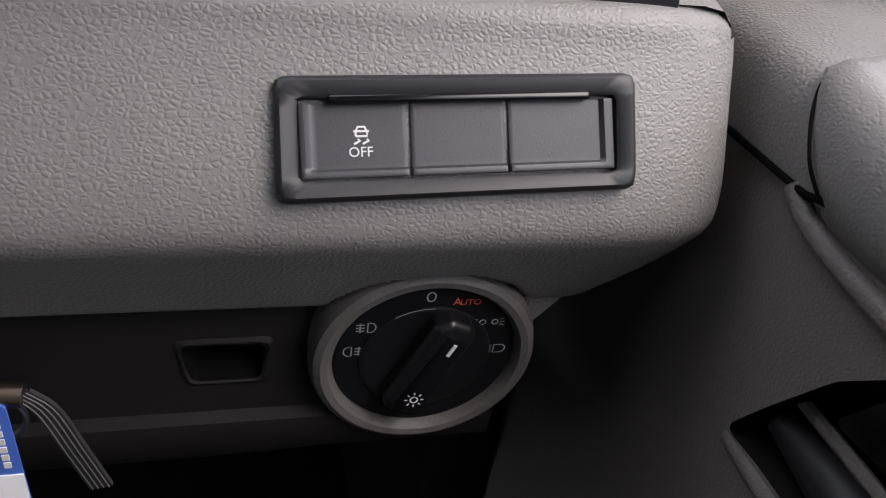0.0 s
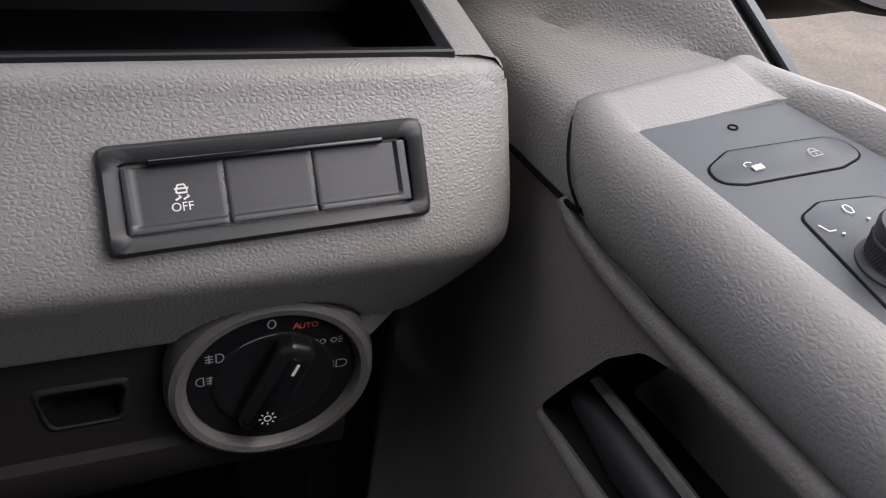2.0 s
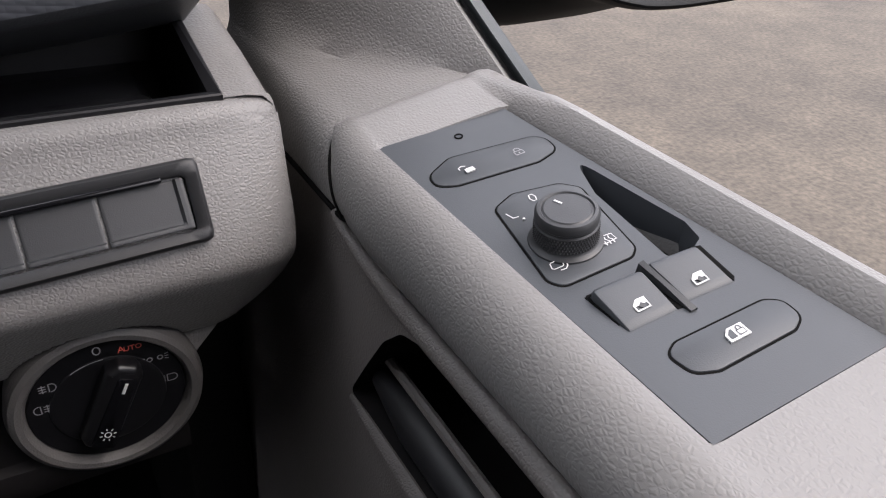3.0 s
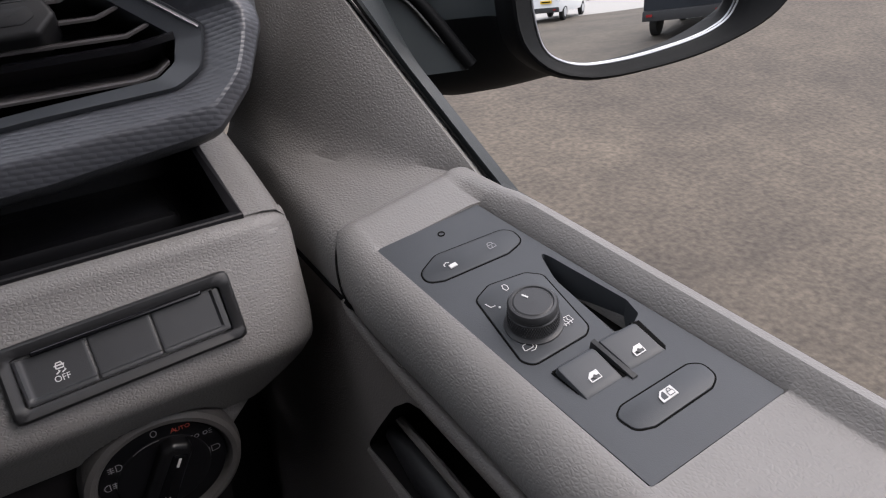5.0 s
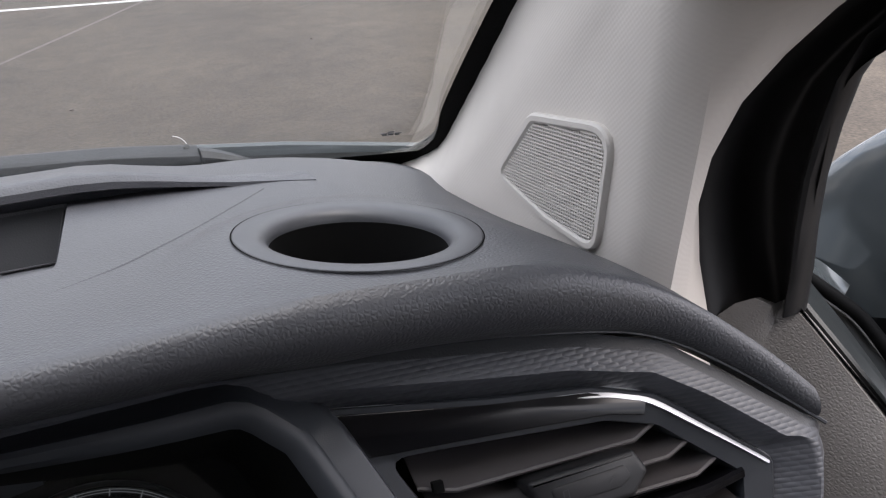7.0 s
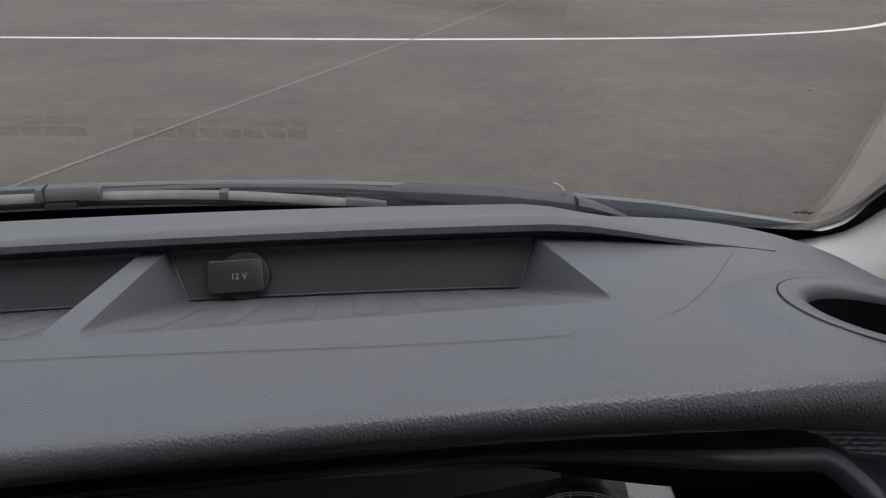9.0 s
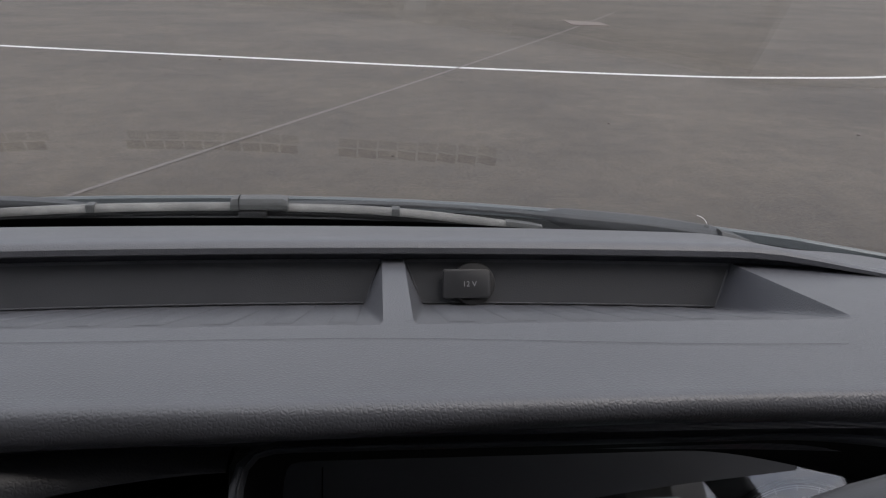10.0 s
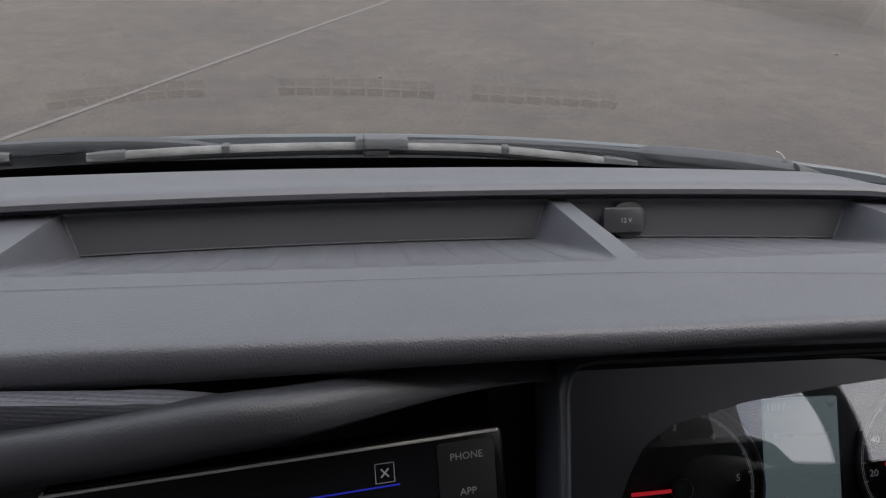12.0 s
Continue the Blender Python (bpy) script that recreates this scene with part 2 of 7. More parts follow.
M_asphalt = asphalt()
M_whiteline = fine_plastic("white_road_paint", (0.52, 0.52, 0.51), 0.6, amount=0.15)
M_joint = fine_plastic("pale_joint_filler", (0.11, 0.098, 0.088), 0.8, amount=0.3)
M_slab = fine_plastic("pale_concrete", (0.125, 0.103, 0.09), 0.8, amount=0.15)

# ---- mesh helpers ----
def part(name, bm, material, parent=None, label="", smooth=True):
    """Links a bmesh as one mesh object under a thing or part."""
    me = bpy.data.meshes.new(name)
    bmesh.ops.recalc_face_normals(bm, faces=bm.faces)
    bm.to_mesh(me)
    bm.free()
    me.materials.append(material)
    if smooth:
        me.polygons.foreach_set("use_smooth", [True] * len(me.polygons))
        me.set_sharp_from_angle(angle=radians(38))
    ob = new(name, me)
    if parent:
        ob.parent = parent
    if label:
        tagged(ob, label=label)
    return ob


def thing(name, label, category, group="", kind="", at=(0, 0, 0)):
    return tagged(new(name), label, category, group, kind) if at == (0, 0, 0) else tagged(placed(new(name), at), label, category, group, kind)


def placed(ob, at):
    ob.location = at
    return ob


def frame_m(origin, u, v):
    """A matrix whose columns are u, v (made square to u), their normal, and origin."""
    u = Vector(u).normalized()
    n = u.cross(Vector(v)).normalized()
    v = n.cross(u)
    m = Matrix((u, v, n)).transposed().to_4x4()
    m.translation = origin
    return m


def rounded(pts, r, seg=5):
    """A polygon with its corners rounded; r is one radius or one for each corner."""
    out, k = [], len(pts)
    for i in range(k):
        p, a, b = Vector(pts[i]), Vector(pts[i - 1]), Vector(pts[(i + 1) % k])
        rr = r[i] if isinstance(r, (list, tuple)) else r
        da, db = (a - p).normalized(), (b - p).normalized()
        ang = da.angle(db, 3.14)
        cut = min(rr / max(math.tan(ang / 2), 1e-3), 0.48 * (a - p).length, 0.48 * (b - p).length)
        if cut < 1e-6:
            out.append(tuple(p))
            continue
        s, e = p + da * cut, p + db * cut
        for j in range(seg + 1):
            t = j / seg
            out.append(tuple((1 - t) ** 2 * s + 2 * t * (1 - t) * p + t * t * e))
    return out


def spline(pts, n):
    """n points evenly spaced along a Catmull-Rom curve through pts."""
    P = [Vector(p) for p in pts]
    P = [2 * P[0] - P[1]] + P + [2 * P[-1] - P[-2]]
    dense = []
    for i in range(1, len(P) - 2):
        a, b, c, d = P[i - 1], P[i], P[i + 1], P[i + 2]
        for j in range(16):
            t = j / 16
            dense.append(0.5 * ((2 * b) + (c - a) * t + (2 * a - 5 * b + 4 * c - d) * t * t + (3 * b - a - 3 * c + d) * t ** 3))
    dense.append(P[-2])
    return even(dense, n)


def even(pts, n, closed=False):
    P = [Vector(p) for p in pts]
    if closed:
        P.append(P[0])
    L = [0.0]
    for a, b in zip(P, P[1:]):
        L.append(L[-1] + (b - a).length)
    out, k = [], 0
    m = n if closed else n - 1
    for i in range(n):
        d = L[-1] * i / m
        while k < len(L) - 2 and L[k + 1] < d:
            k += 1
        t = 0 if L[k + 1] == L[k] else (d - L[k]) / (L[k + 1] - L[k])
        out.append(P[k].lerp(P[k + 1], min(max(t, 0), 1)))
    return out


def loft(rows, closed=False, cap=False, bm=None):
    """A skin over rows of 3D points, all of one length. closed: each row is a loop. cap: the first and last loops are filled."""
    bm = bm or bmesh.new()
    V = [[bm.verts.new(p) for p in row] for row in rows]
    k = len(V[0])
    for a, b in zip(V, V[1:]):
        for j in range(k if closed else k - 1):
            q = (a[j], a[(j + 1) % k], b[(j + 1) % k], b[j])
            if len(set(q)) == 4:
                bm.faces.new(q)
    if cap:
        bm.faces.new(V[0])
        bm.faces.new(V[-1])
    return bm


def plate(outline, m, z0, z1, bevel=0.0, seg=2, bm=None):
    """A slab over a 2D outline in the frame m, from z0 to z1 along its normal, with its upper edge rounded off."""
    def loop(z, inset):
        out, k = [], len(outline)
        for i in range(k):
            p, a, b = Vector(outline[i][:2]), Vector(outline[i - 1][:2]), Vector(outline[(i + 1) % k][:2])
            t = (b - a)
            nn = Vector((t.y, -t.x)).normalized() if t.length else Vector((0, 0))
            out.append(m @ Vector((*(p - nn * inset * sign), z)))
        return out

    area = sum(outline[i - 1][0] * outline[i][1] - outline[i][0] * outline[i - 1][1] for i in range(len(outline)))
    sign = 1 if area > 0 else -1
    rows = [loop(z0, 0)]
    if bevel:
        for j in range(seg + 1):
            a = j / seg * math.pi / 2
            rows.append(loop(z1 - bevel * (1 - math.sin(a)), bevel * (1 - math.cos(a))))
    else:
        rows.append(loop(z1, 0))
    return loft(rows, closed=True, cap=True, bm=bm)


def rect(x0, y0, x1, y1, r=0.0, seg=4):
    p = [(x0, y0), (x1, y0), (x1, y1), (x0, y1)]
    return rounded(p, r, seg) if r else p


def disc(cx, cy, r, n=48, a0=0.0):
    return [(cx + r * math.cos(a0 + 2 * math.pi * i / n), cy + r * math.sin(a0 + 2 * math.pi * i / n)) for i in range(n)]


def lathe(profile, m, n=64, closed=False):
    """A turned body: profile of (radius, height) about the normal of m."""
    rows = [[m @ Vector((r * math.cos(2 * math.pi * j / n), r * math.sin(2 * math.pi * j / n), z)) for j in range(n)] for r, z in profile]
    return loft(rows, closed=True, cap=not closed)


def tube(pts, r, n=10, bm=None, flat=1.0):
    """A round bar along a line of points; r is one radius or one a point."""
    P = [Vector(p) for p in pts]
    rows, ref = [], Vector((0, 0, 1))
    for i, p in enumerate(P):
        d = (P[min(i + 1, len(P) - 1)] - P[max(i - 1, 0)]).normalized()
        s = d.cross(ref)
        s = s.normalized() if s.length > 1e-3 else d.cross(Vector((1, 0, 0))).normalized()
        w = s.cross(d)
        rr = r[i] if isinstance(r, (list, tuple)) else r
        rows.append([p + rr * (s * math.cos(2 * math.pi * j / n) + w * flat * math.sin(2 * math.pi * j / n)) for j in range(n)])
    return loft(rows, closed=True, cap=True, bm=bm)


def box(x0, y0, z0, x1, y1, z1, bevel=0.0, m=None, bm=None):
    m = m or Matrix()
    return plate(rect(x0, y0, x1, y1, min(bevel * 1.2, 0.4 * min(x1 - x0, y1 - y0))) if bevel else rect(x0, y0, x1, y1), m, z0, z1, bevel, bm=bm)


def writing(name, text, m, size, material, parent, squeeze=1.0):
    """Flat letters standing on m's plane, centred at its origin."""
    cu = bpy.data.curves.new(name, "FONT")
    cu.body, cu.size, cu.align_x, cu.align_y = text, size, "CENTER", "CENTER"
    cu.extrude, cu.resolution_u = size * 0.01, 3
    tmp = bpy.data.objects.new(name, cu)
    me = bpy.data.meshes.new_from_object(tmp)
    bpy.data.objects.remove(tmp)
    bpy.data.curves.remove(cu)
    me.transform(m @ Matrix.Diagonal((squeeze, 1, 1, 1)))
    me.materials.clear()
    me.materials.append(material)
    ob = new(name, me)
    ob.parent = parent
    return ob


def strokes(lines, m, w, z, bm=None):
    """Line marks on m's plane: each line a list of 2D points, drawn as a flat ribbon w wide at height z."""
    bm = bm or bmesh.new()
    for line in lines:
        P = [Vector(p) for p in line]
        a, b = [], []
        for i, p in enumerate(P):
            d = (P[min(i + 1, len(P) - 1)] - P[max(i - 1, 0)]).normalized()
            nn = Vector((-d.y, d.x)) * w / 2
            a.append(bm.verts.new(m @ Vector((*(p + nn), z))))
            b.append(bm.verts.new(m @ Vector((*(p - nn), z))))
        for i in range(len(P) - 1):
            bm.faces.new((a[i], b[i], b[i + 1], a[i + 1]))
    return bm


def arc(cx, cy, r, a0, a1, n=10, ry=None):
    return [(cx + r * math.cos(radians(a0 + (a1 - a0) * i / n)), cy + (ry or r) * math.sin(radians(a0 + (a1 - a0) * i / n))) for i in range(n + 1)]


def holed(bm, outer, inner, m, z=0.0):
    """A flat sheet on m with one hole."""
    a = [bm.verts.new(m @ Vector((*p, z))) for p in outer]
    b = [bm.verts.new(m @ Vector((*p, z))) for p in inner]
    e = [bm.edges.new((l[i], l[(i + 1) % len(l)])) for l in (a, b) for i in range(len(l))]
    bmesh.ops.triangle_fill(bm, use_beauty=True, edges=e)


def lerp_table(table, x):
    """Straight-line lookup in rows of (x, value)."""
    if x <= table[0][0]:
        return table[0][1]
    for (a, va), (b, vb) in zip(table, table[1:]):
        if x <= b:
            return va + (vb - va) * (x - a) / (b - a)
    return table[-1][1]


def smoothstep(a, b, x):
    t = min(max((x - a) / (b - a), 0), 1)
    return t * t * (3 - 2 * t)

# ---- ground and outside marks ----
def flat_ribbon(pts, w, z, n=40):
    P = spline(pts, n) if len(pts) > 2 else [Vector(p) for p in pts]
    return strokes([[(p[0], p[1]) for p in P]], Matrix(), w, z)


bm = bmesh.new()
bmesh.ops.create_grid(bm, x_segments=2, y_segments=2, size=450)
ground = tagged(part("ground", bm, M_asphalt), "worn grey-brown asphalt of an open car park", "ground", kind="structure")
line = [(-9.0, 11.7), (-5.1, 10.6), (-1.5, 9.75), (0.9, 9.2), (3.7, 8.75), (5.2, 8.75), (6.5, 8.95), (7.6, 9.5), (8.6, 10.4)]
tagged(part("painted_line", flat_ribbon([(x, y, 0) for x, y in line], 0.125, 0.004, 80), M_whiteline), "white painted line curving over the asphalt", "road marking", kind="structure")
joint = [(-2.6, 2.4), (-1.9, 3.75), (-0.81, 5.85), (0.83, 8.99), (3.5, 14.3), (6.0, 19.5)]
tagged(part("asphalt_joint", flat_ribbon([(x, y, 0) for x, y in joint], 0.040, 0.004, 60), M_joint), "pale sealed joint running across the asphalt", "joint", kind="structure")
tagged(part("drain_cover", plate([(3.95, 15.6), (4.7, 15.5), (4.75, 16.4), (4.0, 16.7)], Matrix(), 0.0, 0.012), M_slab), "pale concrete cover set in the asphalt", "cover", kind="structure")
rng = random.Random(4)
bm = bmesh.new()
for k in range(36):
    x, y = rng.uniform(-6, 9), rng.uniform(2.5, 14)
    s = rng.uniform(0.003, 0.007)
    bmesh.ops.create_icosphere(bm, subdivisions=1, radius=s, matrix=Matrix.Translation((x, y, s * 0.4)) @ Matrix.Diagonal((rng.uniform(0.7, 1.5), 1, 0.6, 1)))
for x, y, s in ((0.03, 4.77, 0.014), (4.01, 5.55, 0.016), (-2.1, 9.6, 0.02), (4.97, 3.85, 0.02), (1.94, 5.93, 0.012)):
    bmesh.ops.create_icosphere(bm, subdivisions=1, radius=s, matrix=Matrix.Translation((x, y, s * 0.4)) @ Matrix.Diagonal((1.2, 1, 0.6, 1)))
tagged(part("grit", bm, M_slab), "pale grit and small stones scattered on the asphalt", "grit", kind="stuff")


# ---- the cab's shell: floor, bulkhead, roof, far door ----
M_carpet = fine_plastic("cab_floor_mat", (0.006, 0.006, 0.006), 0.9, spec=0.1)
tagged(part("floor", box(-1.05, -1.30, 0.40, 0.50, 0.25, 0.43), M_carpet), "black rubber mat on the cab floor", "floor", kind="structure")
# unseen wall, added to keep light from entering at the rear
bm = box(-1.05, -1.34, 0.40, 0.56, -1.30, 1.80)
tagged(part("wall_rear", bm, M_door), "plain grey bulkhead added to close the unseen rear of the cab", "wall", kind="structure")
tagged(part("ceiling", box(-1.0, -1.30, 1.74, 0.46, -0.52, 1.80), M_liner), "pale cloth headliner", "ceiling", kind="structure")
bm = box(-1.05, -1.30, 0.43, -0.99, 0.25, 1.05)
box(-1.04, -1.30, 1.05, -0.99, -1.1, 1.76, bm=bm)
box(-1.04, -0.50, 1.66, -0.99, -1.1, 1.76, bm=bm)
tagged(part("door_1", bm, M_door), "grey passenger door across the cab", "door", kind="structure")
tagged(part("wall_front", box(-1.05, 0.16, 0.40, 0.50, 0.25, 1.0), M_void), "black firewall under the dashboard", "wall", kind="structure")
# added panel, near black so that the footwell's side reads as shaded
tagged(part("kick_panel", box(0.398, -0.265, 0.43, 0.4360, 0.16, 0.970, 0.004), M_carpet), "black panel added for the dark side of the footwell", "panel", kind="structure")


# ---- windscreen ----
XC = -0.27


def ws_base(x):
    """How far ahead the foot of the windscreen stands at x."""
    return 0.225 - 0.175 * abs((x - XC) / 0.72) ** 2.3


def ws_point(x0, s, off=0.0):
    """A point on the glass: x0 at its foot, s metres up the slope, off metres outwards."""
    lean = 1 - 0.12 * s
    return Vector((XC + (x0 - XC) * lean, ws_base(x0) - s * 0.76 + off * 0.65, 1.118 + s * 0.65 + off * 0.76))


NX, NS = 40, 16
rows = []
for i in range(NX + 1):
    x = XC - 0.735 + 1.47 * i / NX
    inner = [ws_point(x, -0.02 + 0.92 * j / NS) for j in range(NS + 1)]
    outer = [ws_point(x, -0.02 + 0.92 * j / NS, 0.005) for j in range(NS, -1, -1)]
    rows.append(inner + outer)
windscreen = part("window_1", loft(rows, closed=True, cap=True), M_glass)
windscreen.visible_shadow = False
tagged(windscreen, "raked laminated windscreen with faint reflections", "windscreen", kind="structure")
# printed black border round the inside of the glass
border = [ws_point(XC - 0.728 + 1.456 * i / 60, 0.014 + 0.03 * abs((i - 30) / 30) ** 8, -0.002) for i in range(61)]
foot = [ws_point(XC - 0.728 + 1.456 * i / 60, -0.02, -0.002) for i in range(61)]
bm = loft([foot, border])
for side in (-1, 1):
    up_glass = [0.0, 0.006, 0.012, 0.018, 0.025, 0.035, 0.045, 0.06] + [0.1 + 0.05 * k for k in range(16)]
    loft([[ws_point(XC + side * 0.734, q, -0.002) for q in up_glass], [ws_point(XC + side * (0.722 - 0.050 * max(0.0, (0.05 - q) / 0.05) ** 2), q, -0.002) for q in up_glass]], bm=bm)
part("border", bm, M_void, windscreen, "printed black border of the glass")
side_edge = [(0.85, 0.4400), (0.40, 0.4390), (0.23, 0.4375), (0.12, 0.4390), (0.08, 0.4430), (0.060, 0.4440), (0.0500, 0.4425), (0.041, 0.4400), (0.033, 0.4360), (0.0254, 0.4316), (0.016, 0.4268), (0.007, 0.4221)]
SE = spline([(x0, q, 0) for q, x0 in side_edge], 90)
lines = [[], [], []]
for i, p in enumerate(SE):
    d = (SE[min(i + 1, 89)] - SE[max(i - 1, 0)]).normalized()
    for line, w in zip(lines, (-0.0075, 0.000, 0.0050)):
        line.append(ws_point(p.x - d.y * w, p.y + d.x * w, -0.003))
part("side_border", loft(lines), M_void, windscreen, "black border of the glass beside the pillar")
header = [ws_point(XC - 0.72 + 1.44 * i / 20, 0.86) for i in range(21)]
tagged(part("ceiling_front", loft([header, [Vector((p.x, p.y - 0.10, p.z + 0.02)) for p in header], [Vector((p.x, -0.54, 1.752)) for p in header]]), M_liner), "front edge of the pale headliner", "ceiling", kind="structure")

# small printed mark in the glass's lower corner
GM = frame_m((0.4040, 0.0215, 1.1600), (1, -0.33, 0), (0, -0.76, 0.65))
for x0, y0, x1, y1 in ((-0.0025, 0.0036, 0.0025, 0.0050), (-0.0075, 0.0016, 0.0075, 0.0024), (-0.0065, -0.0012, -0.0030, 0.0010), (-0.0022, -0.0012, 0.0018, 0.0010), (0.0028, -0.0012, 0.0060, 0.0010)):
    part("print_bar", plate(rect(x0, y0, x1, y1), GM, 0.0, 0.0003), M_lip, windscreen)

# ---- dashboard, upper part ----
CUP = (0.3045, -0.2035)
POCKETS = ((-0.446, -0.0635), (-0.0475, 0.1935))


def wall_y(x):
    """Top of the trays' front wall."""
    x = min(x, 0.34)
    d = x - 0.207
    return 0.004 - 0.23 * (x + 0.128) ** 2 - 0.15 * (d + math.sqrt(d * d + 0.0003))


def lip_y(x):
    """Where the raised rim behind the windscreen begins."""
    return wall_y(x) - 0.006


def top_z(x, y):
    """The dashboard's upper surface without its pockets."""
    z = 1.199 - 0.2 * (y + 0.169) - 0.07 * max(0, (x - 0.29) / 0.165) ** 2 * (1 - 0.35 * smoothstep(-0.15, 0.05, y))
    # the pad flattens round the cup holder
    k = 1 - smoothstep(0.048, 0.076, math.hypot(x - CUP[0], y - CUP[1]))
    z += k * (1.2036 - 0.14 * (x - CUP[0]) - 0.13 * (y - CUP[1]) - z)
    return z - 1.0 * max(0, -0.225 - y) ** 2 - 0.012 * max(0, (x - 0.38) / 0.075) ** 2 * smoothstep(-0.22, -0.29, y)


# stitched seam under the pad's front roll: it falls and comes forward round the dash end
SEAM = [(-1.00, -0.222, 1.194), (-0.16, -0.226, 1.192), (0.10, -0.230, 1.190), (0.2256, -0.2375, 1.1846), (0.2677, -0.2466, 1.1811), (0.3099, -0.2544, 1.1794), (0.3627, -0.2664, 1.1744), (0.3928, -0.2755, 1.1684), (0.420, -0.2900, 1.1540), (0.4512, -0.3128, 1.1310)]
SL = spline(SEAM, 150)


def seam_at(x):
    """The seam's y and z at x."""
    return lerp_table([(p.x, p.y) for p in SL], x), lerp_table([(p.x, p.z) for p in SL], x)


def front_y(x):
    """Where the pad's flat top ends and its front roll begins."""
    return lerp_table([(0.10, -0.2610), (0.2256, -0.2620), (0.2677, -0.2640), (0.3099, -0.2655), (0.3627, -0.2720), (0.3928, -0.2765), (0.420, -0.2880), (0.4512, -0.3090)], x)


def back_drop(x, q):
    """How far the pad sinks towards the glass, q from 0 at the rim to 1 at the foot of the windscreen."""
    return lerp_table([(0.15, 0.008), (0.25, 0.0145), (0.30, 0.0178), (0.34, 0.0165), (0.38, 0.0105), (0.41, 0.003), (0.45, 0.0)], x) * max(0.0, 2 * q - 1) ** 1.2


def roll_size(x):
    """How deep the pad's front roll is."""
    return lerp_table([(-0.70, 0.030), (-0.40, 0.0245), (-0.20, 0.0185), (0.0, 0.0145), (0.10, 0.0120), (0.2256, 0.0085), (0.2677, 0.0140), (0.3099, 0.0205), (0.3627, 0.0205), (0.3928, 0.0160), (0.420, 0.0124), (0.4512, 0.0040)], x) / 0.0252


def tray_y(x):
    """Top of the trays' sloping front wall, under the rim."""
    return wall_y(x) + 0.007


def dash_z(x, y):
    z = top_z(x, y)
    w = tray_y(x)
    for a, b in POCKETS:
        if a < x < b and -0.165 < y < w:
            base = w - 0.015
            floor = 0.033 * (y + 0.162) / (base + 0.162) if y < base else 0.033 * (w - y) / 0.015
            side = 2.4 * min(x - a, b - x)
            k = max(0.0, 0.004 - abs(floor - side)) / 0.004
            z -= max(0, min(floor, side) - 0.001 * k * k)
    return z


xs = sorted({round(-0.98 + 0.0085 * i, 4) for i in range(170)} | {round(k + d, 4) for a, b in POCKETS for k, e in ((a, 1), (b, -1)) for d in [0.0013 * j * e for j in range(12)]})
xs = [x for x in xs if x <= 0.4515]
dashboard = thing("dashboard", "slate grey grained dashboard with two open trays under the windscreen", "dashboard")
bm = bmesh.new()
cols = []
for x in xs:
    f, l, w = front_y(x), tray_y(x) + 0.004, ws_base(x) - 0.012
    ys = [f + (-0.165 - f) * j / 16 for j in range(16)] + [-0.165 + (tray_y(x) - 0.0185 + 0.165) * j / 60 for j in range(61)]
    ys += [tray_y(x) - 0.015 + 0.001875 * j for j in range(9)] + [l + (w - l) * j / 8 for j in range(1, 9)]
    back = 1 - smoothstep(0.16, 0.27, x)
    col = [Vector((x, y, dash_z(x, y) - 0.035 * back * max(0, (y - l) / (w - l)) - (1 - back) * back_drop(x, (y - l) / (w - l)))) for y in ys]
    z0 = top_z(x, f)
    under = [(-0.005, -0.0009), (-0.0095, -0.0030), (-0.0130, -0.0065), (-0.0147, -0.0110), (-0.0147, -0.0155), (-0.0125, -0.0200), (-0.007, -0.0235), (0.004, -0.0250), (0.03, -0.0252), (0.07, -0.026)]
    th = roll_size(x)
    roll = [(f + a * 0.46 if a < 0 else f + a, z0 + b * th) for a, b in under]
    # over the instruments and the vent the pad rolls right down to the stitched seam
    sy, sz = seam_at(x)
    d = z0 - sz
    p0, p1, p2, p3 = Vector((f, z0)), Vector((f - 0.30 * d, z0 - 0.10 * d)), Vector((min(f, sy) - 0.34 * d, sz + 0.26 * d)), Vector((sy, sz + 0.0004))
    soft = [p0 * (1 - t) ** 3 + p1 * 3 * t * (1 - t) ** 2 + p2 * 3 * t * t * (1 - t) + p3 * t ** 3 for t in (0.11, 0.22, 0.33, 0.44, 0.55, 0.66, 0.77, 0.89, 1.0)] + [Vector((sy + 0.008, sz - 0.004))]
    k = smoothstep(-0.10, 0.16, x)
    cols.append([Vector((x, a[0] * (1 - k) + b.x * k, a[1] * (1 - k) + b.y * k)) for a, b in zip(reversed(roll), reversed(soft))] + col)
loft(cols, bm=bm)
kill = [fc for fc in bm.faces if (fc.calc_center_median().xy - Vector(CUP)).length < 0.0440 and fc.calc_center_median().z > 1.18]
bmesh.ops.delete(bm, geom=kill, context="FACES")
part("top_pad", bm, M_top, dashboard)


def rim_z(x, y):
    """The rim's upper surface: a gentle rise to its crest, then a fall to the glass."""
    l, w = lip_y(x), ws_base(x) - 0.015
    k = 1 - smoothstep(0.20, 0.305, x)
    zr = top_z(x, l) + 0.0150 * k + 0.0008
    zl = lambda q: zr + (top_z(x, w) - 0.004 - zr) * q ** 1.15
    q = max(0, (y - l) / (w - l))
    crest = zl(0.5) + 0.003 * k
    high = zl(q) + 0.006 * k * q if q < 0.5 else crest - (q - 0.5) * (w - l) * 0.42
    return k * high + (1 - k) * (top_z(x, y) - back_drop(x, q) + 0.0008)


